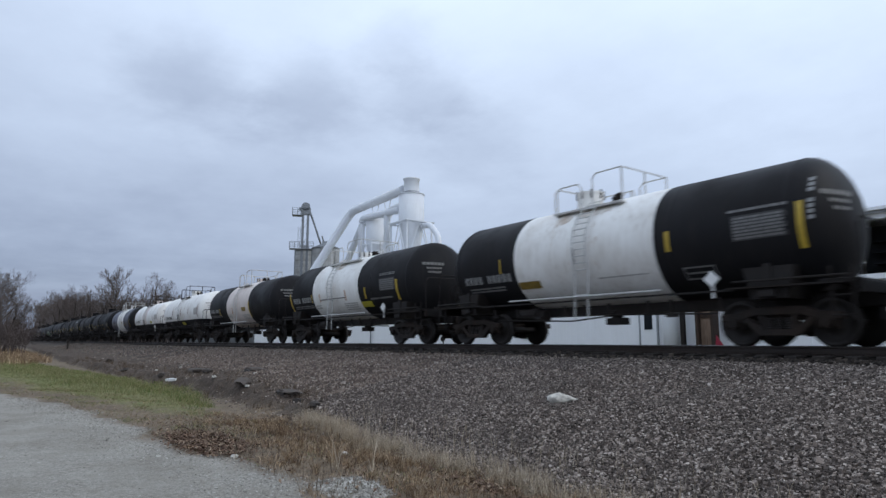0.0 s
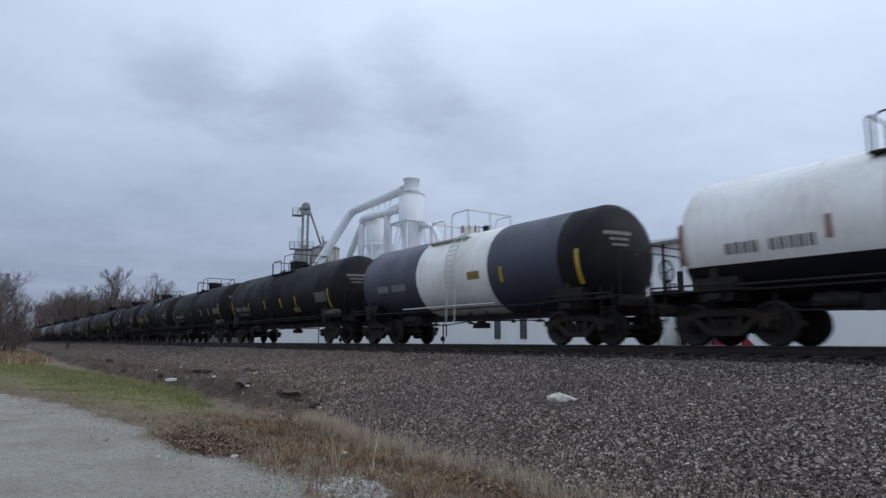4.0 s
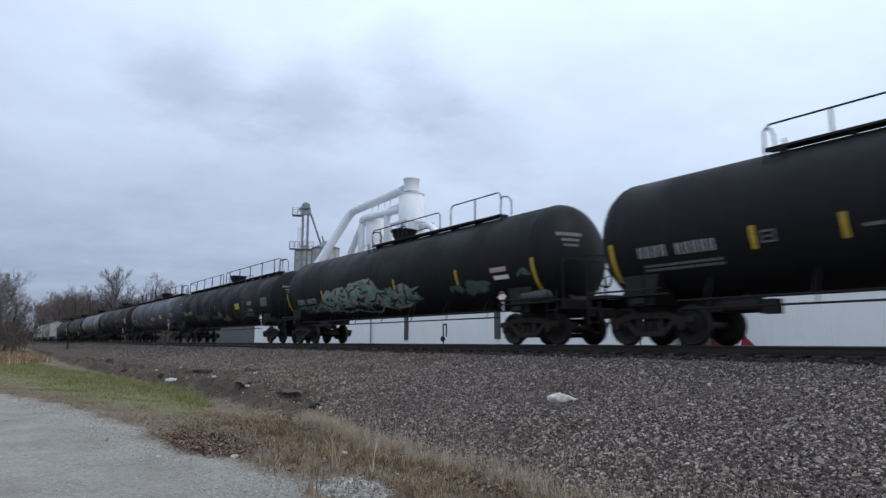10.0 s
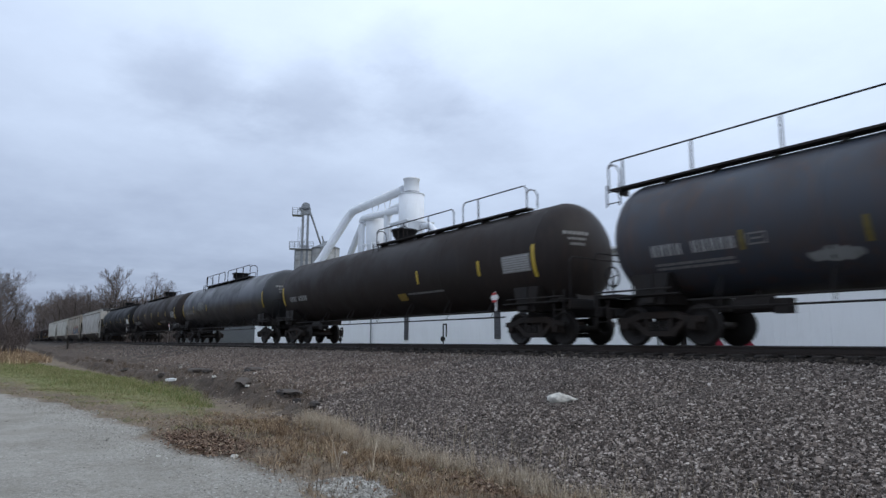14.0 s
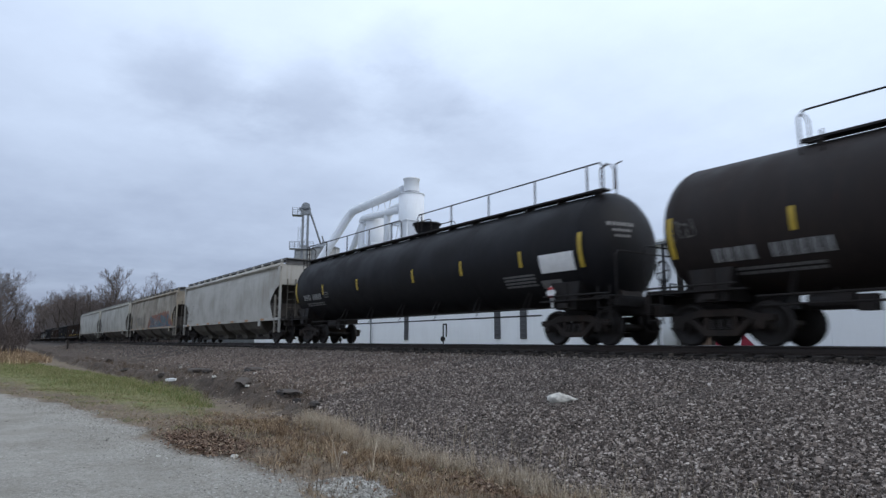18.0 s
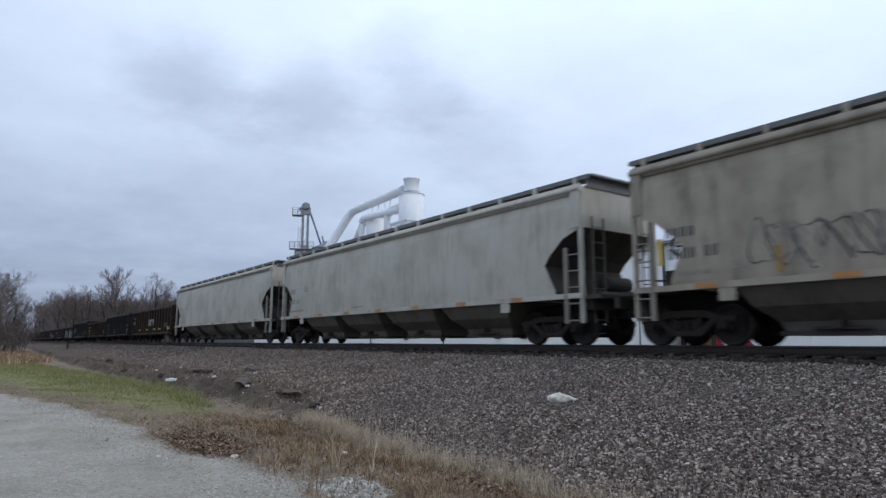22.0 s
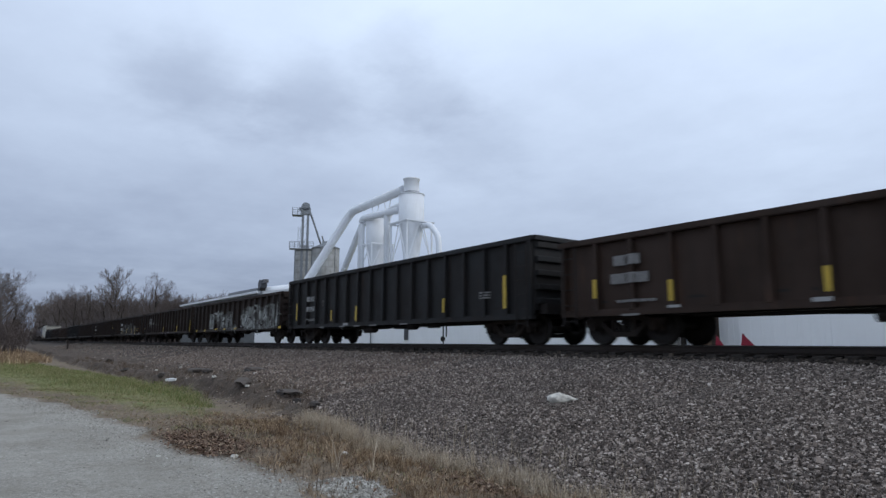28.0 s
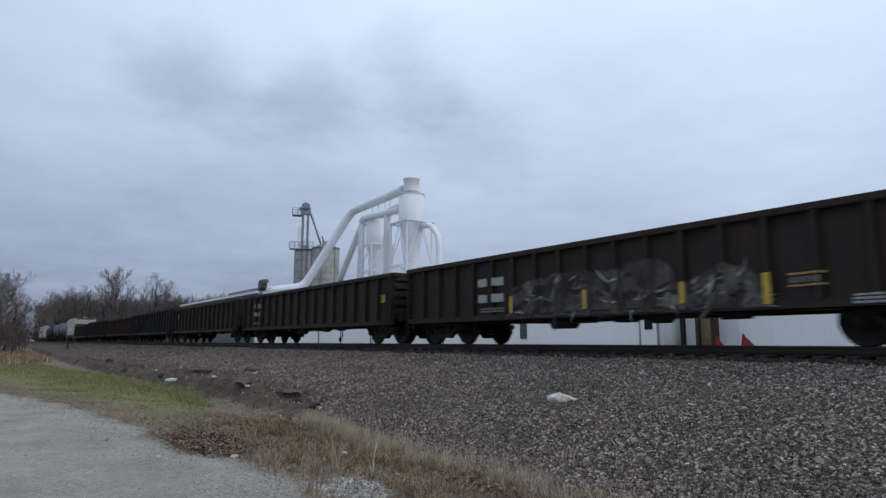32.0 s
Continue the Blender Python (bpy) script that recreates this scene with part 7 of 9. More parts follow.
def make_yard_things():
    t = thing("storage_tank", pose(-17.6, BUILD_Y - 0.75, FLOOR_Z), "upright white cylinder tank beside the wall", "tank")
    bm = bmesh.new()
    lathe(bm, [(0.0, 0.43), (3.2, 0.43), (3.4, 0.30), (3.45, 0.02)], "Z", 24)
    part("shell", bm, WHITE_STEEL, t)
    bm = bmesh.new()
    pipe(bm, [(0.0, 0.0, 3.4), (0, 0, 3.9), (0.0, 0.5, 3.9)], 0.05, 8)
    part("vent_pipe", bm, GALV, t)
    t = thing("steel_post", pose(-16.75, BUILD_Y - 1.2, FLOOR_Z), "dark square steel post", "post")
    bm = bmesh.new()
    box(bm, (0, 0, 2.2), (0.18, 0.18, 4.4))
    box(bm, (0, 0, 0.03), (0.4, 0.4, 0.06))
    part("post", bm, FRAME_BLACK, t)
    t = thing("rusty_pillar", pose(-15.65, BUILD_Y - 1.1, FLOOR_Z), "rust-streaked steel pillar with plates", "pillar")
    bm = bmesh.new()
    box(bm, (0.06, 0.05, 2.4), (0.66, 0.10, 4.8))
    part("web", bm, RUST, t, "tan rust-streaked web")
    for x in (-0.34, 0.40):
        bm = bmesh.new()
        box(bm, (x, 0, 2.4), (0.14, 0.46, 4.8))
        bmesh.ops.bevel(bm, geom=bm.edges[:], offset=0.012, segments=1, affect="EDGES")
        part("flange", bm, RUST_DARK, t, "black-brown flange")
    for k in range(3):
        bm = bmesh.new()
        box(bm, (0.04, -0.03, 0.9 + 1.4 * k), (0.60, 0.04, 0.16))
        part("plate", bm, RUST_DARK, t)
    for name, x, w, hh in (("warning_flag", -14.75, 0.45, 0.8), ("warning_sign", -13.5, 0.72, 0.85)):
        t = thing(name, pose(x, BUILD_Y - 1.6, FLOOR_Z), "red triangular marker on the ground", "marker")
        bm = bmesh.new()
        prism(bm, [(-w / 2, 0.9), (w / 2, 0.9), (-w * 0.35, 0.9 + hh * 0.7)], -0.02, 0.02)
        part("triangle", bm, SIGN_RED, t)
        bm = bmesh.new()
        rod(bm, (-w * 0.3, 0.03, 0), (-w * 0.3, 0.03, 1.5), 0.03, 8)
        part("stake", bm, FRAME_BLACK, t)
    for x in (-35.0, -50.5):
        t = thing("hydrant_valve", pose(x, BUILD_Y - 1.5, FLOOR_Z), "black valve standpipe in front of the wall", "valve")
        bm = bmesh.new()
        pipe(bm, [(0, 0, 0), (0, 0, 2.35), (0.35, 0, 2.35), (0.35, 0, 1.5)], 0.05, 8)
        part("standpipe", bm, FRAME_BLACK, t)
        bm = bmesh.new()
        rod(bm, (0, -0.1, 1.35), (0, -0.05, 1.35), 0.18, 14)
        box(bm, (0, 0, 1.35), (0.22, 0.16, 0.22))
        part("handwheel", bm, FRAME_BLACK, t)
    rng = random.Random(4)
    for k in range(9):
        t = thing("pallet_stack", pose(-12.6 + k * 1.05, BUILD_Y - 2.0 - rng.random(), FLOOR_Z), "low wooden pallet by the wall", "pallet", "pallets by the wall")
        for j in range(1 + k % 2):
            for i in range(5):
                bm = bmesh.new()
                box(bm, (-0.4 + 0.2 * i, 0, 0.13 + 0.15 * j), (0.1, 0.9, 0.025))
                part("slat", bm, RUST, t)
            for i in (-0.4, 0.0, 0.4):
                bm = bmesh.new()
                box(bm, (0, i, 0.06 + 0.15 * j), (1.0, 0.08, 0.11))
                part("bearer", bm, RUST, t)


def make_grey_shed():
    b = thing("metal_shed", pose(0, BUILD_Y + 0.6, FLOOR_Z), "long grey corrugated shed with a pale metal roof", "shed")
    x0, x1, h = -115.5, -77.5, 7.45
    rib = None
    x = x0
    while x < x1 - 0.5:
        if rib is None:
            bm = bmesh.new()
            prof = []
            for k in range(8):
                prof += [(k * 0.18, 0.0), (k * 0.18 + 0.07, -0.035), (k * 0.18 + 0.11, -0.035)]
            prof += [(1.44, 0.0), (1.44, 0.15), (0, 0.15)]
            a = [bm.verts.new((u, v, 0.0)) for u, v in prof]
            c = [bm.verts.new((u, v, h)) for u, v in prof]
            for k in range(len(a)):
                bm.faces.new((a[k], a[(k + 1) % len(a)], c[(k + 1) % len(a)], c[k]))
            rib = mesh_of("wall_sheet", bm, GALV)
        part("wall_sheet", rib, None, b, at=pose(x, 0, 0))
        x += 1.44
    bm = bmesh.new()
    ys = [(-0.4, h - 0.05), (5.5, h + 0.62), (11.4, h - 0.05), (11.4, h - 0.3), (-0.4, h - 0.3)]
    a = [bm.verts.new((x0 - 0.4, y, z)) for y, z in ys]
    c = [bm.verts.new((x1 + 0.4, y, z)) for y, z in ys]
    bm.faces.new(a)
    bm.faces.new(c[::-1])
    for k in range(5):
        bm.faces.new((a[k], c[k], c[(k + 1) % 5], a[(k + 1) % 5]))
    x = x0
    while x < x1:
        box(bm, (x, 2.55, h + 0.30), (0.05, 5.9, 0.06), Euler((math.atan2(0.67, 5.9), 0, 0)).to_matrix())
        x += 0.9
    part("roof", bm, ROOF_METAL, b)
    bm = bmesh.new()
    box(bm, ((x0 + x1) / 2, -0.45, h - 0.1), (x1 - x0 + 0.8, 0.12, 0.26))
    part("fascia", bm, WHITE_STEEL, b, "white fascia along the eave")
    bm = bmesh.new()
    box(bm, ((x0 + x1) / 2, 5.5, h + 0.65), (x1 - x0 + 0.8, 0.5, 0.14))
    part("ridge_cap", bm, WHITE_STEEL, b)
    bm = bmesh.new()
    box(bm, (-85.6, 2.0, h + 0.34), (11.6, 3.2, 0.56))
    part("roof_curb", bm, GALV, b, "dull raised section of the roof")
    for xx in (x0 - 0.2, x1 + 0.2):
        bm = bmesh.new()
        box(bm, (xx, 5.5, h / 2), (0.1, 11.4, h))
        part("end_wall", bm, GALV, b)


def bent_duct(parent, pts, r, name="duct", mat=None, n=20):
    """Round duct through pts with segmented elbows and flanges."""
    bm = bmesh.new()
    pts = [Vector(p) for p in pts]
    path = [pts[0]]
    for a, b, c in zip(pts, pts[1:], pts[2:]):
        d0, d1 = (a - b).normalized(), (c - b).normalized()
        cut = min(r * 2.0, (a - b).length * 0.45, (c - b).length * 0.45)
        for k in range(6):
            u = k / 5
            path.append((b + d0 * cut) * (1 - u) ** 2 + b * 2 * u * (1 - u) + (b + d1 * cut) * u * u)
    path.append(pts[-1])
    rings = []
    for i, p in enumerate(path):
        d = (path[min(i + 1, len(path) - 1)] - path[max(i - 1, 0)]).normalized()
        q = d.to_track_quat("Z", "Y")
        rings.append([bm.verts.new(p + q @ Vector((r * math.cos(2 * math.pi * k / n), r * math.sin(2 * math.pi * k / n), 0))) for k in range(n)])
    for a, b in zip(rings, rings[1:]):
        for k in range(n):
            bm.faces.new((a[k], a[(k + 1) % n], b[(k + 1) % n], b[k])).smooth = True
    bm.faces.new(rings[0])
    bm.faces.new(rings[-1])
    for a, b in zip(pts, pts[1:]):
        ln = (b - a).length
        m = int(ln // 4)
        for k in range(1, m + 1):
            p = a + (b - a) * k / (m + 1)
            d = (b - a).normalized() * 0.04
            rod(bm, p - d, p + d, r * 1.07, n)
    return part(name, bm, mat or WHITE_STEEL, parent)


def tower_frame(parent, cx, cy, half, z0, z1, levels, mat):
    for sx in (-1, 1):
        for sy in (-1, 1):
            bm = bmesh.new()
            box(bm, (cx + sx * half, cy + sy * half, (z0 + z1) / 2), (0.16, 0.16, z1 - z0))
            part("frame_leg", bm, mat, parent)
    for k in range(levels + 1):
        z = z0 + (z1 - z0) * k / levels
        bm = bmesh.new()
        for s in (-1, 1):
            box(bm, (cx, cy + s * half, z - 0.08), (2 * half, 0.12, 0.16))
            box(bm, (cx + s * half, cy, z - 0.08), (0.12, 2 * half, 0.16))
        part("ring_beam", bm, mat, parent)
        if k < levels:
            zt = z0 + (z1 - z0) * (k + 1) / levels
            for s in (-1, 1):
                bm = bmesh.new()
                rod(bm, (cx - half, cy + s * half, z), (cx, cy + s * half, zt), 0.06, 6)
                rod(bm, (cx + half, cy + s * half, z), (cx, cy + s * half, zt), 0.06, 6)
                rod(bm, (cx + s * half, cy - half, z), (cx + s * half, cy, zt), 0.06, 6)
                rod(bm, (cx + s * half, cy + half, z), (cx + s * half, cy, zt), 0.06, 6)
                part("brace", bm, mat, parent)


def make_cyclones():
    g = FLOOR_Z
    c = thing("cyclone_separator", pose(-61.4, 40.0, 0), "tall white dust cyclone on a braced steel frame", "cyclone")
    bm = bmesh.new()
    lathe(bm, [(17.45, 1.54), (14.1, 1.54), (13.9, 1.50), (7.2, 0.55), (4.0, 0.42)], "Z", 40)
    part("cone_body", bm, WHITE_STEEL, c)
    bm = bmesh.new()
    lathe(bm, [(17.45, 1.60), (17.55, 1.60), (17.60, 0.95), (17.75, 0.93), (19.3, 0.93), (19.36, 1.02), (19.52, 1.02), (19.55, 0.95), (19.55, 0.02)], "Z", 40)
    part("outlet_cap", bm, WHITE_STEEL, c)
    bm = bmesh.new()
    lathe(bm, [(17.62, 0.99), (17.86, 0.99)], "Z", 40)
    part("collar", bm, GALV, c)
    tower_frame(c, 0, 0, 1.75, g, 14.0, 3, WHITE_STEEL)
    bm = bmesh.new()
    for s in (-1, 1):
        box(bm, (0, s * 1.95, 14.02), (4.1, 0.16, 0.10))
        box(bm, (s * 1.95, 0, 14.02), (0.16, 3.74, 0.10))
    part("catwalk", bm, WHITE_STEEL, c)
    bent_duct(c, [(1.2, 0.6, 13.6), (3.4, 0.4, 13.4), (5.3, 0.2, 11.8), (5.6, 0.2, 6.0), (5.6, 0.2, g)], 0.34, "outlet_duct")
    c2 = thing("cyclone_separator", pose(-69.7, 40.0, 0), "smaller white dust cyclone on a steel frame", "cyclone")
    bm = bmesh.new()
    lathe(bm, [(16.1, 0.02), (16.1, 0.55), (15.85, 0.62), (15.8, 1.36), (12.8, 1.36), (12.6, 1.30), (7.0, 0.62), (4.0, 0.42)], "Z", 36)
    part("cone_body", bm, WHITE_STEEL, c2)
    tower_frame(c2, 0, 0, 1.6, g, 12.5, 4, WHITE_STEEL)
    bent_duct(c2, [(4.0, -0.8, g), (4.0, -0.8, 16.1), (6.9, -0.3, 16.5)], 0.44, "riser_duct")
    d = thing("main_duct", pose(0, 0, 0), "wide white overhead duct running down to the roof", "duct")
    bent_duct(d, [(-62.6, 39.6, 18.35), (-75.2, 39.2, 17.75), (-79.8, 34.5, 7.45), (-79.2, 30.0, 6.7), (-80.5, 29.2, 6.6)], 0.56)
    for x, z in ((-69.0, 17.0), (-66.0, 17.3)):
        bm = bmesh.new()
        for dx in (-0.9, 0.9):
            rod(bm, (x + dx, 39.4, z + 0.6), (x, 39.4, z - 2.2), 0.05, 6)
        part("hanger", bm, WHITE_STEEL, d)
    d2 = thing("branch_duct", pose(0, 0, 0), "white branch duct bending down behind the shed roof", "duct")
    bent_duct(d2, [(-62.9, 39.3, 15.85), (-71.0, 38.5, 16.0), (-70.9, 38.4, 5.0)], 0.42)
    d3 = thing("branch_duct", pose(0, 0, 0), "white slanting duct behind the small cyclone", "duct")
    bent_duct(d3, [(-68.5, 41.2, 16.4), (-75.3, 41.0, 16.3), (-85.4, 41.0, 5.0)], 0.44)
    bl = thing("roof_blower", pose(-79.6, 28.7, 6.3), "dark snail-shaped blower on the shed roof", "blower")
    bm = bmesh.new()
    rod(bm, (0, -0.4, 1.15), (0, 0.4, 1.15), 0.60, 22)
    part("housing", bm, LOUVRE, bl)
    bm = bmesh.new()
    box(bm, (0.80, 0, 1.50), (1.1, 0.6, 0.44))
    part("outlet", bm, LOUVRE, bl)
    bm = bmesh.new()
    box(bm, (0, 0, 0.30), (0.7, 0.6, 0.7))
    part("stand", bm, FRAME_BLACK, bl)


def make_silos():
    g = FLOOR_Z
    for x, y, r, top, lab in ((-105.4, 45.6, 1.75, 16.3, "tall grey grain bin with stained walls"), (-95.4, 45.0, 2.25, 15.5, "round grey grain bin with a conical roof")):
        s = thing("grain_bin", pose(x, y, 0), lab, "silo", "grain bins of the mill")
        bm = bmesh.new()
        prof = []
        z = g
        while z < top:
            prof += [(z, r), (z + 0.06, r + 0.03), (z + 0.12, r), (min(top, z + 1.1), r)]
            z += 1.1
        lathe(bm, prof, "Z", 40)
        part("bin_wall", bm, CONCRETE, s)
        bm = bmesh.new()
        lathe(bm, [(top - 0.05, r + 0.12), (top + 0.05, r + 0.12), (top + r * 0.38, 0.55), (top + r * 0.38 + 0.35, 0.5), (top + r * 0.38 + 0.36, 0.02)], "Z", 32)
        part("bin_roof", bm, GALV, s)
        for k in range(6):
            a = k * 1.047 + 0.3
            bm = bmesh.new()
            box(bm, (r * 1.02 * math.cos(a), r * 1.02 * math.sin(a), (g + top) / 2), (0.10, 0.10, top - g))
            part("stiffener", bm, GALV, s)
    e = thing("bucket_elevator", pose(-98.78, 42.65, 0, 0, 0, 65.8), "galvanised bucket elevator tower with railed platforms", "elevator")
    for u in (-0.42, 0.42):
        bm = bmesh.new()
        box(bm, (u, 0, 11.0), (0.40, 0.55, 2 * (11.0 - g)))
        for k in range(10):
            box(bm, (u, 0, g + 1 + k * 2.3), (0.50, 0.65, 0.08))
        part("leg_casing", bm, GALV, e)
    bm = bmesh.new()
    for k in range(8):
        z = g + 2 + k * 2.6
        rod(bm, (-0.3, -0.2, z), (0.3, -0.2, z + 1.2), 0.03, 5)
    part("lattice", bm, GALV, e)
    bm = bmesh.new()
    rod(bm, (0, -0.4, 22.95), (0, 0.4, 22.95), 0.75, 20)
    box(bm, (0, 0, 22.2), (1.7, 0.8, 1.2))
    box(bm, (-0.85, 0, 22.6), (0.5, 0.5, 0.5))
    part("head_casing", bm, GALV, e)
    bm = bmesh.new()
    rod(bm, (0.7, 0.0, 22.3), (2.9, 0.6, 16.2), 0.17, 10)
    part("spout", bm, GALV, e)
    bm = bmesh.new()
    pipe(bm, [(3.1, 0.6, 16.0), (3.1, 0.6, 17.4), (2.9, 0.6, 18.1)], 0.13, 8)
    part("vent_pipe", bm, GALV, e)
    for u0, u1, z in ((-2.2, -0.5, 21.4), (-2.5, 1.5, 15.6)):
        bm = bmesh.new()
        box(bm, ((u0 + u1) / 2, -0.1, z), (u1 - u0, 1.6, 0.10))
        part("platform", bm, GALV, e)
        bm = bmesh.new()
        n = max(2, int((u1 - u0) / 0.8))
        for y in (-0.85, 0.65):
            for zz in (z + 0.6, z + 1.2):
                rod(bm, (u0, y, zz), (u1, y, zz), 0.035, 6)
            for k in range(n + 1):
                x = u0 + (u1 - u0) * k / n
                rod(bm, (x, y, z), (x, y, z + 1.2), 0.035, 6)
        for x in (u0, u1):
            for zz in (z + 0.6, z + 1.2):
                rod(bm, (x, -0.85, zz), (x, 0.65, zz), 0.035, 6)
        part("guard_rail", bm, GALV, e)
    bm = bmesh.new()
    for s in (-1, 1):
        rod(bm, (-0.95 + 0.2 * s, -0.3, 15.6), (-0.95 + 0.2 * s, -0.3, 19.5), 0.03, 6)
    k = 0.0
    while k < 3.8:
        rod(bm, (-1.15, -0.3, 15.7 + k), (-0.75, -0.3, 15.7 + k), 0.018, 4)
        k += 0.35
    part("ladder", bm, GALV, e)


make_white_building()
make_yard_things()
make_grey_shed()
make_cyclones()
make_silos()


# ---- loose stones, grass, litter ----
def cover_material(name, stops, rough=0.9, spec=0.3, shade=None):
    """Colour by piece, from a ramp of (place, colour); shade: (colour, share, scale) of broad stains."""
    m, t, b = nodes_of(name)
    geo = t.nodes.new("ShaderNodeNewGeometry")
    r = t.nodes.new("ShaderNodeValToRGB")
    el = r.color_ramp.elements
    while len(el) < len(stops):
        el.new(0.5)
    for e, (p, c) in zip(el, stops):
        e.position, e.color = p, (*c, 1)
    t.links.new(geo.outputs["Random Per Island"], r.inputs[0])
    v = coords(t, spread=False)
    c = mixc(t, math_node(t, "MULTIPLY", ramp(t, tex_noise(t, v, 40, 3.0), 0.4, 0.75), 0.35), r.outputs[0], (0.05, 0.045, 0.04))
    if shade:
        c = mixc(t, math_node(t, "MULTIPLY", ramp(t, tex_noise(t, v, shade[2], 4.0, 0.6), 0.44, 0.66), shade[1]), c, shade[0])
    t.links.new(c, b.inputs["Base Color"])
    b.inputs["Roughness"].default_value = rough
    b.inputs["Specular IOR Level"].default_value = spec
    return m


BALLAST = cover_material("ballast_stone", [(0.0, (0.0428, 0.03366, 0.02807)), (0.42, (0.1006, 0.07854, 0.06599)), (0.70, (0.1947, 0.155, 0.131)), (0.88, (0.3226, 0.268, 0.2287)), (1.0, (0.4913, 0.4266, 0.3715))], 0.85, 0.3, ((0.0856, 0.07038, 0.06008), 0.40, 0.55))
BALLAST_PALE_DUSTY = cover_material("dusty_ballast_stone", [(0.0, (0.08774, 0.06426, 0.0522)), (0.5, (0.184, 0.1408, 0.1162)), (0.78, (0.2803, 0.2234, 0.1852)), (0.93, (0.3424, 0.2907, 0.2462)), (1.0, (0.4708, 0.4131, 0.3595))], 0.9)
BALLAST_DARK = cover_material("oil_stained_ballast", [(0.0, (0.016, 0.0122, 0.0098)), (0.7, (0.042, 0.0315, 0.0245)), (1.0, (0.105, 0.082, 0.064))], 0.8)
PEBBLE = cover_material("road_pebble", [(0.0, (0.20, 0.185, 0.16)), (0.6, (0.36, 0.34, 0.30)), (1.0, (0.50, 0.48, 0.435))], 0.9)
DRY_GRASS = cover_material("dry_grass", [(0.0, (0.1113, 0.06534, 0.036)), (0.4, (0.2385, 0.1564, 0.09)), (0.8, (0.4346, 0.3119, 0.189)), (1.0, (0.636, 0.495, 0.3375))], 0.9, 0.3, ((0.106, 0.06336, 0.036), 0.8, 2.4))
PALE_GRASS = cover_material("bleached_grass", [(0.0, (0.26, 0.20, 0.135)), (0.5, (0.44, 0.36, 0.26)), (1.0, (0.66, 0.57, 0.45))], 0.9)
GREEN_GRASS = cover_material("green_grass", [(0.0, (0.084, 0.118, 0.031)), (0.5, (0.145, 0.168, 0.052)), (0.75, (0.235, 0.222, 0.092)), (1.0, (0.40, 0.33, 0.19))], 0.85, 0.3, ((0.185, 0.165, 0.075), 0.55, 0.5))
LEAF = cover_material("fallen_leaf", [(0.0, (0.060, 0.034, 0.022)), (0.5, (0.125, 0.072, 0.046)), (0.85, (0.215, 0.140, 0.092)), (1.0, (0.40, 0.31, 0.22))], 0.85)
WEED = cover_material("dead_weed_stem", [(0.0, (0.05, 0.035, 0.025)), (0.6, (0.11, 0.075, 0.05)), (1.0, (0.22, 0.17, 0.12))], 0.95)


def scatter_stones(name, n, xr, yr, size, material, label, seed, keep=None, lift=0.25, flat=0.75):
    r = np.random.default_rng(seed)
    x = xr[1] - (xr[1] - xr[0]) * r.random(n)
    y = r.uniform(yr[0], yr[1], n)
    if keep is not None:
        ok = keep(x, y, r.random(n))
        x, y = x[ok], y[ok]
    n = len(x)
    s = r.uniform(size[0], size[1], n) * (1 + 0.7 * (r.random(n) > 0.985))
    z = ground_z(x, y) + s * lift
    cube = np.array([(a, b, c) for a in (-1, 1) for b in (-1, 1) for c in (-1, 1)], dtype=float) * 0.5
    v = cube[None] + r.uniform(-0.22, 0.22, (n, 8, 3))
    v *= (s[:, None] * r.uniform(0.65, 1.25, (n, 3)) * np.array([1, 1, flat]))[:, None, :]
    a, b, c = (r.uniform(0, 6.28, n) for _ in range(3))
    ca, sa, cb, sb, cc, sc = np.cos(a), np.sin(a), np.cos(b * 0.12), np.sin(b * 0.12), np.cos(c), np.sin(c)
    x1 = v[..., 0] * ca[:, None] - v[..., 1] * sa[:, None]
    y1 = v[..., 0] * sa[:, None] + v[..., 1] * ca[:, None]
    z1 = v[..., 2]
    tilt = r.uniform(-0.7, 0.7, n)
    y2 = y1 * np.cos(tilt)[:, None] - z1 * np.sin(tilt)[:, None]
    z2 = y1 * np.sin(tilt)[:, None] + z1 * np.cos(tilt)[:, None]
    verts = np.stack([x1 + x[:, None], y2 + y[:, None], z2 + z[:, None]], -1).reshape(-1, 3)
    quad = np.array([(0, 1, 3, 2), (4, 6, 7, 5), (0, 4, 5, 1), (2, 3, 7, 6), (1, 5, 7, 3)])
    faces = (quad[None] + 8 * np.arange(n)[:, None, None]).reshape(-1, 4)
    ob = new(name, numpy_mesh(name, verts, faces, material))
    return tagged(ob, label, "stones", kind="stuff")


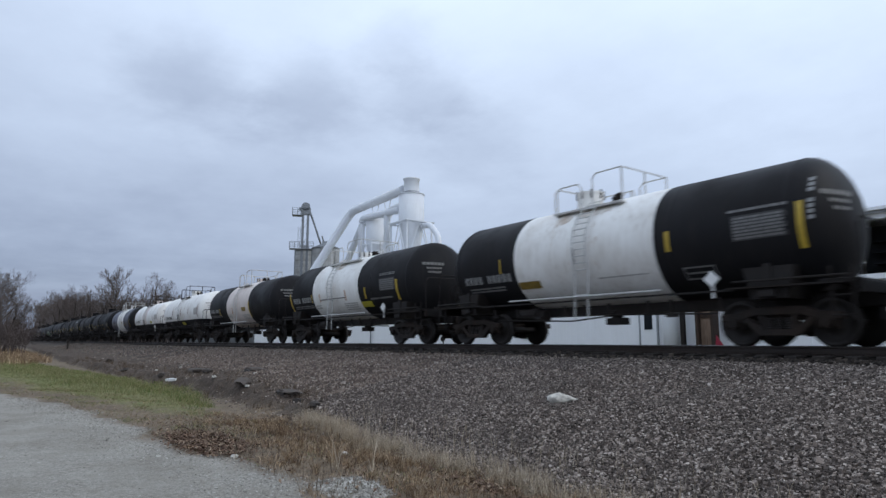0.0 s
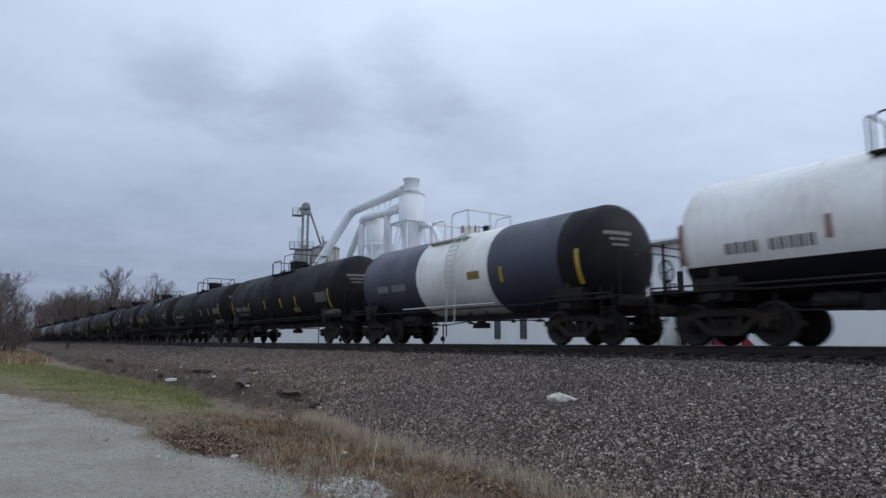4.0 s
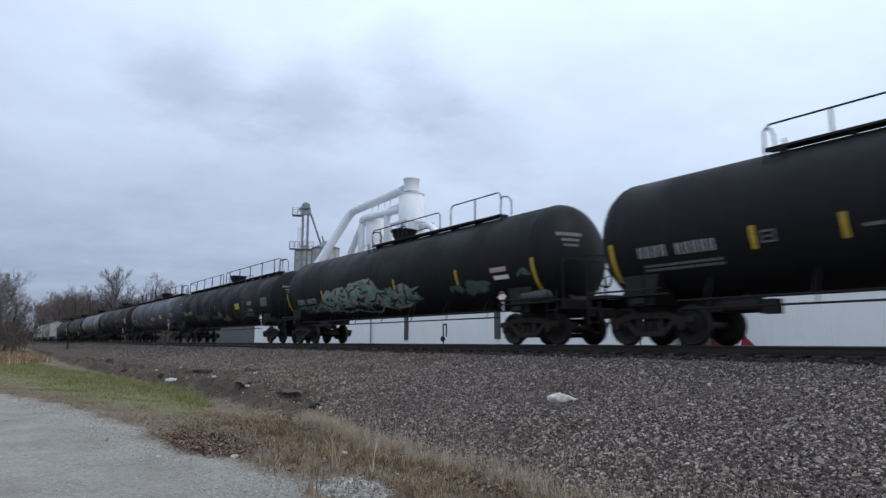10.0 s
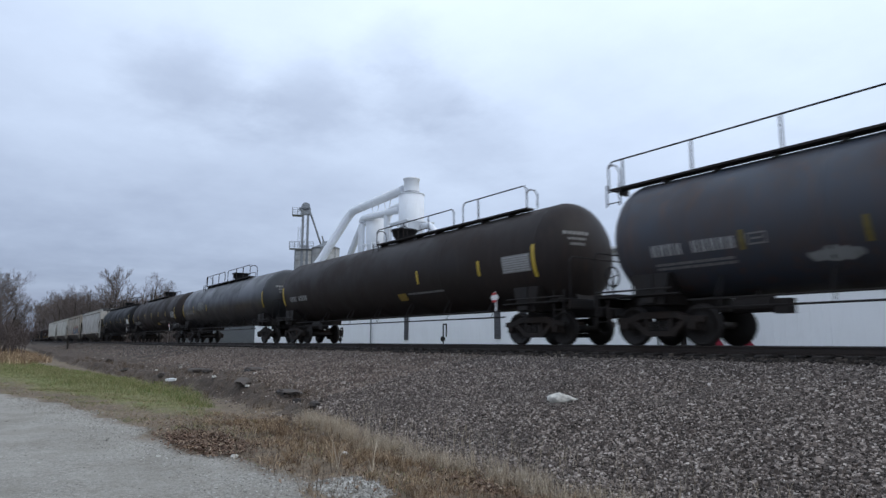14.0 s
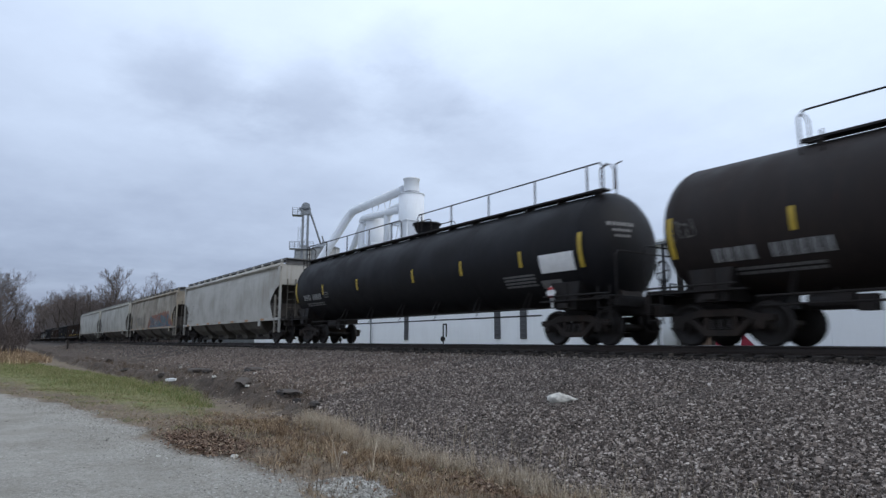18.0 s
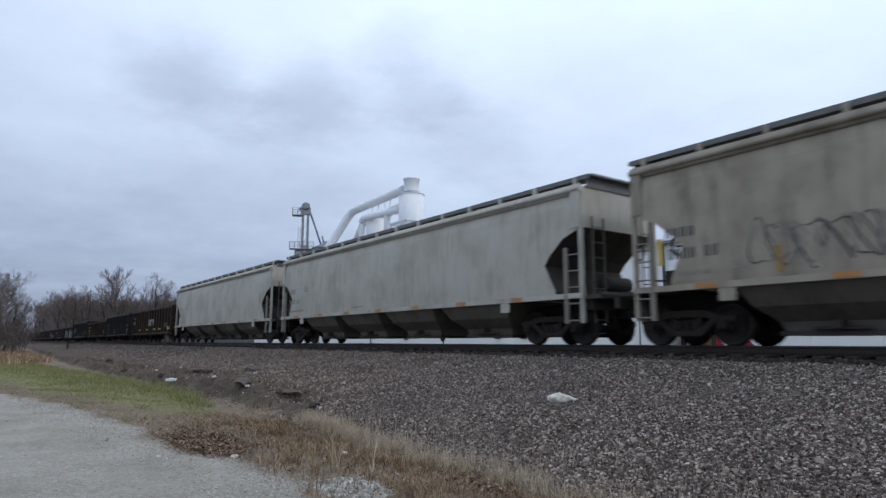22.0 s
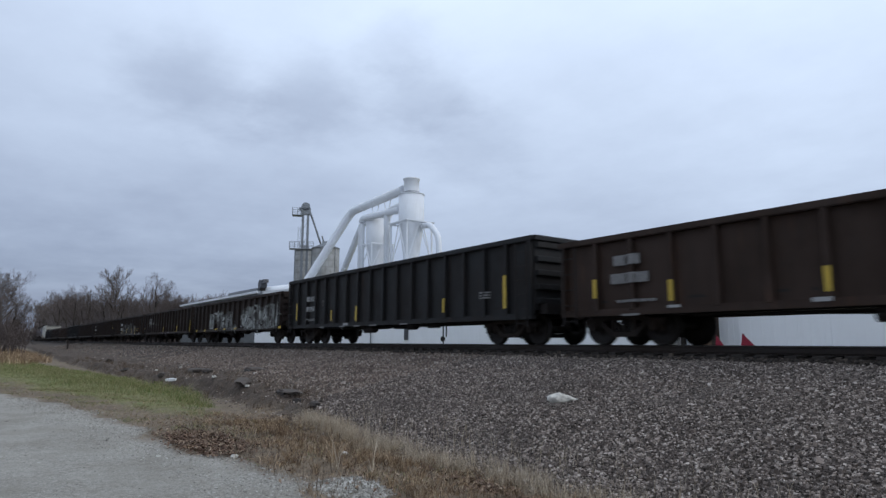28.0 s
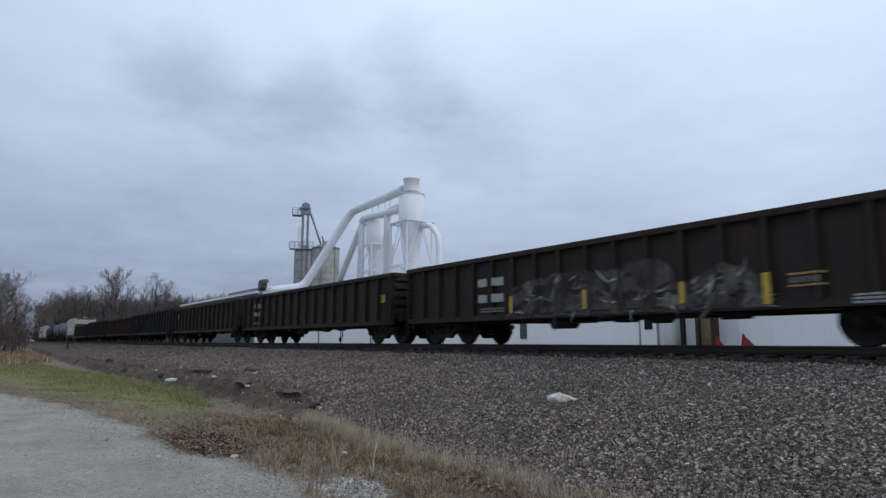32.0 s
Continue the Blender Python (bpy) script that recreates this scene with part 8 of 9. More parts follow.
def scatter_blades(name, x, y, height, width, material, label, seed, lean=0.35, category="grass"):
    r = np.random.default_rng(seed)
    n = len(x)
    z = ground_z(x, y) - 0.01
    h = height * r.uniform(0.45, 1.15, n)
    a = r.uniform(0, 6.28, n)
    w = width * r.uniform(0.6, 1.3, n)
    lx, ly = r.normal(0, lean, n) * h, r.normal(0, lean, n) * h
    dx, dy = np.cos(a) * w / 2, np.sin(a) * w / 2
    p0 = np.stack([x - dx, y - dy, z], -1)
    p1 = np.stack([x + dx, y + dy, z], -1)
    p2 = np.stack([x + lx * 0.35 + dx * 0.7, y + ly * 0.35 + dy * 0.7, z + h * 0.6], -1)
    p3 = np.stack([x + lx * 0.35 - dx * 0.7, y + ly * 0.35 - dy * 0.7, z + h * 0.6], -1)
    p4 = np.stack([x + lx + dx * 0.15, y + ly + dy * 0.15, z + h * 0.97], -1)
    p5 = np.stack([x + lx - dx * 0.15, y + ly - dy * 0.15, z + h * 0.97], -1)
    verts = np.stack([p0, p1, p2, p3, p4, p5], 1).reshape(-1, 3)
    quad = np.array([(0, 1, 2, 3), (3, 2, 4, 5)])
    faces = (quad[None] + 6 * np.arange(n)[:, None, None]).reshape(-1, 4)
    ob = new(name, numpy_mesh(name, verts, faces, material))
    return tagged(ob, label, category, kind="stuff")


def tufts(r, cx, cy, count, reach):
    """Places of blades that spring from common roots, with the way each leans."""
    k = np.repeat(np.arange(len(cx)), count)
    a, d = r.uniform(0, 6.28, len(k)), np.abs(r.normal(0, reach, len(k)))
    return cx[k] + np.cos(a) * d, cy[k] + np.sin(a) * d, k


def make_cover():
    edge = lambda x, y: bank_top(x) + 0.22 * wob(x, y, 1.9) + 0.12 * wob(x + 3, y, 4.4)
    slope = lambda x, y, u: (x < -0.30 * y) & (y > edge(x, y) - 0.1 - (u < 0.05))
    # fewer stones on the bare soil of the bank
    bank = lambda x, y, u: u < np.clip((y - edge(x, y) + 0.55 + 0.5 * wob(x, y, 0.9)) / 1.3, 0.10, 1) ** 1.2
    scatter_stones("ballast_stones", 122000, (-14.0, -0.5), (4.9, 12.1), (0.016, 0.033), BALLAST, "crushed grey ballast stones on the slope", 21, slope, 0.35, 1.0)
    scatter_stones("ballast_stones", 40000, (-40.0, -14.0), (5.2, 12.1), (0.022, 0.044), BALLAST_PALE_DUSTY, "crushed grey ballast stones further along", 22, bank, 0.35, 1.0)
    scatter_stones("ballast_stones", 10000, (-120.0, -40.0), (5.4, 12.1), (0.040, 0.070), BALLAST_PALE_DUSTY, "crushed grey ballast stones far along the line", 25, bank)
    # crest's light band, put into paler stone colour along the break of the slope
    crest = lambda x, y, u: u < np.exp(-((y - 9.95 - 0.18 * wob(x, y, 0.6)) / 0.34) ** 2)
    scatter_stones("shoulder_stones", 14000, (-26.0, -0.5), (9.1, 10.8), (0.018, 0.036), BALLAST_PALE_DUSTY, "pale dusty stones along the shoulder of the ballast", 26, crest, 0.4)
    # darker brown stones make an even band round the tie ends
    scatter_stones("track_stones", 16000, (-34.0, 2.0), (11.75, 13.2), (0.026, 0.050), BALLAST_DARK, "oil-blackened ballast stones round the tie ends", 23, lambda x, y, u: y > 11.95 + 0.12 * wob(x, y, 2.0) - 0.2 * u, 0.9)
    scatter_stones("track_stones", 6000, (-30.0, 2.0), (13.2, 15.2), (0.04, 0.075), BALLAST_DARK, "dark ballast stones between the ties", 27, None, 0.6)
    on_road = lambda x, y, u: (y < road_edge(x) + 0.12 + 0.35 * wob(x, y, 1.9)) & (u < np.clip(1.05 - (road_edge(x) - y) * 0.9, 0.03, 1))
    scatter_stones("road_gravel", 30000, (-22.0, -2.0), (-0.5, 3.3), (0.008, 0.026), PEBBLE, "pale crushed gravel on the road edge", 24, on_road, 0.05, 0.5)
    gap = lambda x, y, u: ((x + 6.45) / 0.6) ** 2 + ((y - 3.45) / 0.4) ** 2 < 1.1 - 0.5 * u
    scatter_stones("road_gravel", 2600, (-7.2, -5.7), (2.9, 4.0), (0.010, 0.036), PEBBLE, "pale gravel in a worn gap of the grass", 28, gap, 0.1, 0.5)
    r = np.random.default_rng(31)
    bald = lambda x, y: ((x + 6.45) / 0.6) ** 2 + ((y - 3.45) / 0.38) ** 2 < 1.0
    # matted dead grass between road and stones
    n = 46000
    x, y = -15.5 + 14.5 * r.random(n), r.uniform(2.2, 5.8, n)
    mid = 0.5 + 0.5 * wob(x, y, 2.2)
    keep = (y > road_edge(x) + 0.15 + 0.35 * wob(x + 4, y, 1.9)) & (y < bank_foot(x) + 0.1 + 0.3 * wob(x, y, 1.9)) & ~bald(x, y)
    keep &= r.random(n) < np.clip((x + 15.5) / 4.0, 0.30, 1) * (0.25 + 0.75 * mid)
    keep &= ~((x < -8.6) & (y < 3.5) & (r.random(n) < 0.8))
    scatter_blades("dry_grass", x[keep], y[keep], 0.04 + 0.08 * mid[keep], 0.007, DRY_GRASS, "matted dry tan grass between road and ballast", 32, 1.0)
    # clumps of longer grass
    m = 900
    cx, cy = -12.8 + 11.8 * r.random(m) ** 0.9, r.uniform(2.9, 5.65, m)
    ok = (cy > road_edge(cx) + 0.35 + 0.2 * wob(cx, cy, 2.1)) & (cy < bank_foot(cx) + 0.05) & ~bald(cx, cy) & ~((cx < -8.8) & (cy < 3.9)) & (r.random(m) < 0.35 + 0.65 * (0.5 + 0.5 * wob(cx + 7, cy, 1.3)))
    cx, cy = cx[ok], cy[ok]
    x, y, k = tufts(r, cx, cy, 34, 0.045)
    high = (0.06 + 0.17 * r.random(len(cx)) ** 1.6)[k]
    scatter_blades("grass_clumps", x, y, high, 0.006, DRY_GRASS, "clumps of dry brown grass by the road", 38, 0.5)
    # fine bleached stems where grass and stones meet
    m = 430
    cx = np.concatenate([-12.6 + 3.8 * r.random(m // 2), -9.0 + 5.0 * r.random(m - m // 2)])
    cy = bank_foot(cx) + r.normal(-0.02, 0.16, m)
    x, y, k = tufts(r, cx, cy, 20, 0.05)
    scatter_blades("pale_grass", x, y, 0.22, 0.004, PALE_GRASS, "fine bleached grass at the foot of the slope", 33, 0.32)
    n = 420
    x, y = -11.5 + 10 * r.random(n), r.uniform(5.2, 6.3, n)
    scatter_blades("tall_dry_grass", x, y, 0.34, 0.006, PALE_GRASS, "single pale grass stems on the stones", 39, 0.25)
    # short green blades among the straw
    n = 5200
    x, y = -13 + 9.5 * r.random(n), r.uniform(2.7, 5.3, n)
    keep = (y > road_edge(x) + 0.1) & (y < bank_foot(x) - 0.1) & (wob(x + 2, y, 1.5) > 0.15) & ~bald(x, y)
    scatter_blades("verge_green", x[keep], y[keep], 0.055, 0.008, GREEN_GRASS, "short green blades among the dry grass", 43, 0.8)
    # a forked dead stalk
    x, y, k = tufts(r, np.array([-7.45, -6.9]), np.array([3.75, 3.95]), 9, 0.03)
    scatter_blades("dead_stalks", x, y, 0.46, 0.012, PALE_GRASS, "pale forked dead stalks in the grass", 40, 0.45, "weeds")
    # green turf
    n = 120000
    x, y = -75 + 60.5 * r.random(n) ** 0.6, r.uniform(-3.0, 5.6, n)
    up = np.interp(x, [-67, -42, -34, -25, -20, -17.2, -15.2], [2.2, 3.9, 5.15, 5.6, 5.55, 5.0, 4.1])
    lo = np.interp(x, [-60, -33, -25, -20.7, -16.5, -15.2], [-3.4, 0.7, 1.8, 2.9, 3.5, 4.0])
    keep = (y < up + 0.12 * wob(x, y, 1.9)) & (y > lo + 0.5 * wob(x, y, 1.1)) & (r.random(n) < 0.4 + 0.6 * (0.5 + 0.5 * wob(x, y, 1.3)))
    tall = np.clip((y - lo) / 2.0, 0.3, 1.0) * np.where(x > -30, 1.15, 0.9)
    scatter_blades("green_grass", x[keep], y[keep], 0.19 * tall[keep], 0.010, GREEN_GRASS, "green grass beside the road", 34, 0.5)
    # thin grass on the dirt between turf and road
    n = 30000
    x = -45 + 33.5 * r.random(n) ** 0.6
    y = road_edge(x) + 0.1 + r.random(n) * 2.4
    keep = (y < np.where(x > -16, 4.6, 3.4)) & (r.random(n) < np.clip(0.15 + 0.5 * wob(x, y, 1.7), 0.05, 0.7))
    scatter_blades("verge_grass", x[keep], y[keep], 0.06, 0.010, GREEN_GRASS, "thin worn grass along the road edge", 37, 0.9)
    keep = r.random(n) < 0.10
    scatter_blades("verge_straw", x[keep], y[keep], 0.07, 0.010, DRY_GRASS, "scattered straw along the road edge", 41, 1.0)
    n = 26000
    x, y = -130 + 92 * r.random(n), r.uniform(-6, 5.6, n)
    keep = (x < -50 - 3 * np.abs(y - 2)) & (y < 4.4)
    scatter_blades("far_dry_grass", x[keep], y[keep], 0.55, 0.035, DRY_GRASS, "tall tan grass towards the thicket", 35, 0.35)
    # leaf litter: a heap at the road edge, and strays
    n = 9000
    x, y = r.normal(-10.6, 0.80, n), r.normal(2.95, 0.24, n)
    x[5600:], y[5600:] = -14.5 + 12.8 * r.random(3400), r.uniform(2.6, 5.3, 3400)
    x[7600:], y[7600:] = r.normal(-5.2, 0.8, 1400), r.normal(4.9, 0.22, 1400)
    keep = (y > road_edge(x) - 0.1) & ((np.abs(x + 10.7) < 1.6) & (y < 3.6) | (np.arange(n) >= 5600))
    x, y = x[keep], y[keep]
    n = len(x)
    s = r.uniform(0.013, 0.034, n)
    a = r.uniform(0, 6.28, n)
    tz = r.uniform(-0.7, 0.7, (n, 2))
    u, v = np.stack([np.cos(a), np.sin(a), tz[:, 0]], -1) * s[:, None], np.stack([-np.sin(a), np.cos(a), tz[:, 1]], -1) * s[:, None] * 0.6
    c = np.stack([x, y, ground_z(x, y) + 0.012 + 0.05 * r.random(n)], -1)
    verts = np.stack([c - u, c - v * 0.9, c + u, c + v], 1).reshape(-1, 3)
    ob = new("leaf_litter", numpy_mesh("leaf_litter", verts, np.arange(4 * n).reshape(-1, 4), LEAF))
    tagged(ob, "heap of brown fallen leaves at the road edge", "leaves", kind="stuff")
    x, y = -13 + 11 * r.random(2600), r.uniform(2.9, 5.4, 2600)
    scatter_blades("dead_stems", x, y, 0.20, 0.006, WEED, "dark dead weed stems among the grass", 36, 0.4, "weeds")
    # weeds rooted on the bare bank
    m = 260
    cx = -60 + 47 * r.random(m) ** 0.7
    cy = bank_foot(cx) + r.uniform(-0.1, 1.3, m)
    x, y, k = tufts(r, cx, cy, 14, 0.07)
    scatter_blades("bank_weeds", x, y, 0.22, 0.009, WEED, "dark withered weeds on the soil bank", 42, 0.5, "weeds")


def lump(name, place, size, material, label, category, seed, rough=0.22):
    r = random.Random(seed)
    bm = bmesh.new()
    bmesh.ops.create_icosphere(bm, subdivisions=2, radius=0.5)
    off = Vector((r.uniform(0, 90), r.uniform(0, 90), r.uniform(0, 90)))
    for v in bm.verts:
        q = Vector((round(v.co.x * 3.2 + 0.3 * noise.noise(v.co * 3 + off)) / 3.2, round(v.co.y * 3.2 + 0.3 * noise.noise(v.co * 3 - off)) / 3.2, round(v.co.z * 2.6) / 2.6))
        v.co = v.co.lerp(q, 0.55) * (1 + rough * 1.6 * noise.noise(v.co * 3.1 + off))
        v.co = Vector((v.co.x * size[0], v.co.y * size[1], v.co.z * size[2]))
    ob = new(name, mesh_of(name, bm, material))
    ob.matrix_basis = pose(*place, r.uniform(-6, 6), r.uniform(-6, 6), r.uniform(-30, 30))
    return tagged(ob, label, category)


def make_litter():
    pale = plain("limestone_white", (0.60, 0.565, 0.50), 0.9, 0, 0.75, 11)
    dark = plain("dark_rock", (0.056, 0.046, 0.040), 0.9, 0, 0.5, 6)
    crust = plain("dry_soil_crust", (0.085, 0.067, 0.054), 0.95, 0, 0.6, 5)
    gz = lambda x, y: float(ground_z(np.array([x]), np.array([y]))[0])
    # pale block, tapered to one end, on the stones
    bm = bmesh.new()
    bmesh.ops.create_icosphere(bm, subdivisions=3, radius=0.5)
    for v in bm.verts:
        taper = 1.0 - 0.85 * max(0.0, v.co.x + 0.1) / 0.6
        v.co = Vector((v.co.x * 0.54, v.co.y * 0.26 * taper, v.co.z * 0.22 * taper)) * (1 + 0.16 * noise.noise(v.co * 4))
    rock = new("white_rock", mesh_of("white_rock", bm, pale))
    rock.matrix_basis = pose(-7.85, 8.32, gz(-7.85, 8.32) + 0.07, 0, 0, 38)
    tagged(rock, "pale limestone block lying on the ballast", "rock")
    # most of these dark lumps stand in for shaded gaps under the soil lip
    for k, (x, y, s) in enumerate(((-25.6, 6.6, (0.95, 0.45, 0.36)), (-24.6, 6.9, (0.5, 0.3, 0.3)), (-21.9, 7.5, (0.9, 0.3, 0.26)), (-15.9, 6.35, (0.6, 0.3, 0.16)), (-14.5, 6.25, (0.45, 0.25, 0.20)), (-13.4, 6.15, (0.36, 0.28, 0.24)), (-27.5, 5.9, (0.6, 0.4, 0.3)), (-35.0, 5.8, (0.7, 0.5, 0.35)), (-43.0, 6.2, (0.8, 0.5, 0.35)))):
        lump("rock", (x, y, gz(x, y) + s[2] * 0.12), (s[0], s[1] * 0.8, s[2] * 0.75), dark, "dark broken rock at the foot of the ballast", "rock", 70 + k)
    # crusts of soil that overhang the washed-out bank
    for k, (x, y, s) in enumerate(((-25.4, 6.75, (1.3, 0.5, 0.14)), (-15.4, 6.4, (1.2, 0.35, 0.09)), (-21.5, 7.65, (1.0, 0.35, 0.12)), (-18.4, 6.2, (1.2, 0.5, 0.12)))):
        lump("soil_crust", (x, y, gz(x, y) + 0.10), s, crust, "thin crust of soil overhanging the washed-out bank", "soil", 120 + k, 0.3)
    for k, (x, y, s) in enumerate(((-21.0, 6.1, 0.14), (-20.5, 7.3, 0.13), (-17.8, 6.1, 0.10), (-29.5, 7.1, 0.13), (-9.0, 2.95, 0.10), (-30.0, 6.2, 0.12), (-8.3, 4.3, 0.08), (-7.2, 4.4, 0.07))):
        lump("pale_stone", (x, y, gz(x, y) + s * 0.2), (s * 1.6, s, s * 0.7), pale, "small pale stone by the slope", "stone", 90 + k)
    bm = bmesh.new()
    box(bm, (0, 0, 0.06), (0.50, 0.22, 0.10))
    bmesh.ops.bevel(bm, geom=bm.edges[:], offset=0.02, segments=2, affect="EDGES")
    slab = new("white_block", mesh_of("white_block", bm, PLACARD))
    slab.matrix_basis = pose(-25.0, 5.75, gz(-25.0, 5.75), 4, -3, 35)
    tagged(slab, "small white block dropped at the foot of the bank", "block")
    p = thing("marker_post", pose(-92.0, 8.4, gz(-92.0, 8.4)), "short weathered post on the embankment", "post")
    bm = bmesh.new()
    box(bm, (0, 0, 0.5), (0.2, 0.2, 1.1))
    part("post", bm, TIE_WOOD, p)


make_cover()
make_litter()


# ---- bare trees and thicket ----
BARK = cover_material("bare_bark", [(0.0, (0.030, 0.024, 0.020)), (0.7, (0.070, 0.055, 0.045)), (1.0, (0.12, 0.095, 0.08))], 0.95, 0.15)
TWIG = cover_material("bare_twigs", [(0.0, (0.074, 0.060, 0.055)), (0.6, (0.128, 0.105, 0.096)), (1.0, (0.195, 0.161, 0.145))], 0.95, 0.1)
BRUSH = cover_material("thicket_twigs", [(0.0, (0.073, 0.058, 0.055)), (0.6, (0.124, 0.100, 0.094)), (1.0, (0.18, 0.147, 0.137))], 0.95, 0.1)
# paler grey for the far wood: distance haze is put into this colour
WOOD = cover_material("wood_twigs", [(0.0, (0.105, 0.091, 0.088)), (0.6, (0.145, 0.127, 0.122)), (1.0, (0.18, 0.16, 0.153))], 0.95, 0.1)


def grow(seed, height, spread, levels=5, trunk=0.16, lean=0.05, fork=0.28):
    """Branch segments of a leafless tree: rows of start, end, two radii and the level."""
    r = random.Random(seed)
    segs = []

    def limb(p, d, length, rad, lv):
        n = (5, 4, 3, 3, 2, 2)[lv]
        az = r.uniform(0, 6.28)
        for k in range(n):
            q = p + d * (length / n)
            r1 = rad * (1 - 0.45 / n)
            segs.append((p, q, rad, r1, lv))
            d = (d + Vector((r.gauss(0, 0.10), r.gauss(0, 0.10), 0.06 + r.gauss(0, 0.06)))).normalized()
            p, rad = q, r1
            if lv < levels and (lv > 0 or k > 0):
                for _ in range(2 if lv < 4 else 3):
                    az += 2.4 + r.uniform(-0.5, 0.5)
                    side = d.cross(Vector((math.cos(az), math.sin(az), 0.3))).normalized()
                    open_up = spread * r.uniform(0.7, 1.3) * (1.0 if lv else 1.15)
                    nd = (d + side * open_up + Vector((0, 0, 0.22))).normalized()
                    limb(p, nd, length * r.uniform(0.42, 0.66) * (1.0 - 0.10 * k), rad * r.uniform(0.42, 0.62), lv + 1)
    limb(Vector((0, 0, 0)), Vector((r.gauss(0, lean), r.gauss(0, lean), 1)).normalized(), height * fork * 2.2, trunk, 0)
    return segs


def segs_mesh(name, segs, material, sides=4, thick=1.0, low=0.012):
    """Tapered prisms along the segments; with two sides, plain ribbons."""
    p = np.array([s[0][:] for s in segs])
    q = np.array([s[1][:] for s in segs])
    r0 = np.maximum(low, np.array([s[2] for s in segs]) * thick)
    r1 = np.maximum(low, np.array([s[3] for s in segs]) * thick)
    d = q - p
    d /= np.linalg.norm(d, axis=1, keepdims=True) + 1e-9
    ref = np.where(np.abs(d[:, 2:3]) > 0.9, np.array([[1.0, 0, 0]]), np.array([[0, 0, 1.0]]))
    u = np.cross(d, ref)
    u /= np.linalg.norm(u, axis=1, keepdims=True) + 1e-9
    w = np.cross(d, u)
    ring = []
    for base, rad in ((p, r0), (q, r1)):
        for k in range(sides):
            a = 2 * math.pi * k / sides
            ring.append(base + (u * math.cos(a) + w * math.sin(a)) * rad[:, None])
    verts = np.stack(ring, 1).reshape(-1, 3)
    quad = np.array([(k, (k + 1) % sides, sides + (k + 1) % sides, sides + k) for k in range(sides if sides > 2 else 1)])
    faces = (quad[None] + 2 * sides * np.arange(len(segs))[:, None, None]).reshape(-1, 4)
    return numpy_mesh(name, verts, faces, material)


TREES, WOOD_TREES = [], []
for k in range(6):
    sg = grow(200 + k, 10.0, (0.55, 0.75, 0.65, 0.85, 0.60, 0.95)[k], 4, 0.15)
    top = max(s[1].z for s in sg)
    sg = [(a * (10 / top), b * (10 / top), c, d, lv) for a, b, c, d, lv in sg]
    trunk = segs_mesh("trunk", [s for s in sg if s[4] < 2], BARK, 5, 1.0)
    TREES.append((trunk, segs_mesh("crown", [s for s in sg if s[4] >= 2], TWIG, 3, 0.8, 0.0085)))
    # far trees: the outermost twigs are fewer and stouter
    WOOD_TREES.append((trunk, segs_mesh("crown", [s for s in sg if 2 <= s[4] < 4], TWIG, 3, 0.8, 0.010), segs_mesh("outer_crown", [s for s in sg if s[4] >= 4][::2], TWIG, 2, 0.9, 0.0125)))


def bare_tree(x, y, z, height, k, turn, far=False, label="leafless grey-brown tree behind the railway"):
    t = thing("bare_tree", pose(x, y, z, 0, 0, turn) @ Matrix.Scale(height / 10, 4), label, "tree", "bare trees along the line")
    for name, me in zip(("trunk", "crown", "outer_crown"), (WOOD_TREES if far else TREES)[k]):
        part(name, me, None, t)
    return t


def thicket(name, spots, material, label, seed, levels=3, spread=0.6, low=0.016, trunk=0.05):
    """Many leafless shrubs or trees as one mesh; spots are (x, y, z, height)."""
    r = random.Random(seed)
    kinds = [segs_mesh("shrub", grow(seed + j, 4.0, spread * (0.8 + 0.1 * j), levels, trunk, 0.08, 0.3), material, 2, 1.0, low * 1.3) for j in range(5)]
    raw = []
    for me in kinds:
        v = np.empty(len(me.vertices) * 3, dtype=np.float32)
        me.vertices.foreach_get("co", v)
        f = np.empty(len(me.loops), dtype=np.int32)
        me.loops.foreach_get("vertex_index", f)
        v = v.reshape(-1, 3)
        raw.append((v / max(0.1, v[:, 2].max()), f.reshape(-1, 4)))
        bpy.data.meshes.remove(me)
    vs, fs, base = [], [], 0
    for x, y, z, h in spots:
        v, f = raw[r.randrange(5)]
        a = r.uniform(0, 6.28)
        c, s = math.cos(a), math.sin(a)
        w = h * r.uniform(0.8, 1.2)
        vs.append(np.stack([(v[:, 0] * c - v[:, 1] * s) * w + x, (v[:, 0] * s + v[:, 1] * c) * w + y, v[:, 2] * h + z - 0.1], -1))
        fs.append(f + base)
        base += len(v)
    ob = new(name, numpy_mesh(name, np.concatenate(vs), np.concatenate(fs), material))
    return tagged(ob, label, "thicket", kind="stuff")


def bearing(angle, d):
    """Ground place at an angle off the line's far end."""
    return -d * math.cos(radians(angle)), d * math.sin(radians(angle))


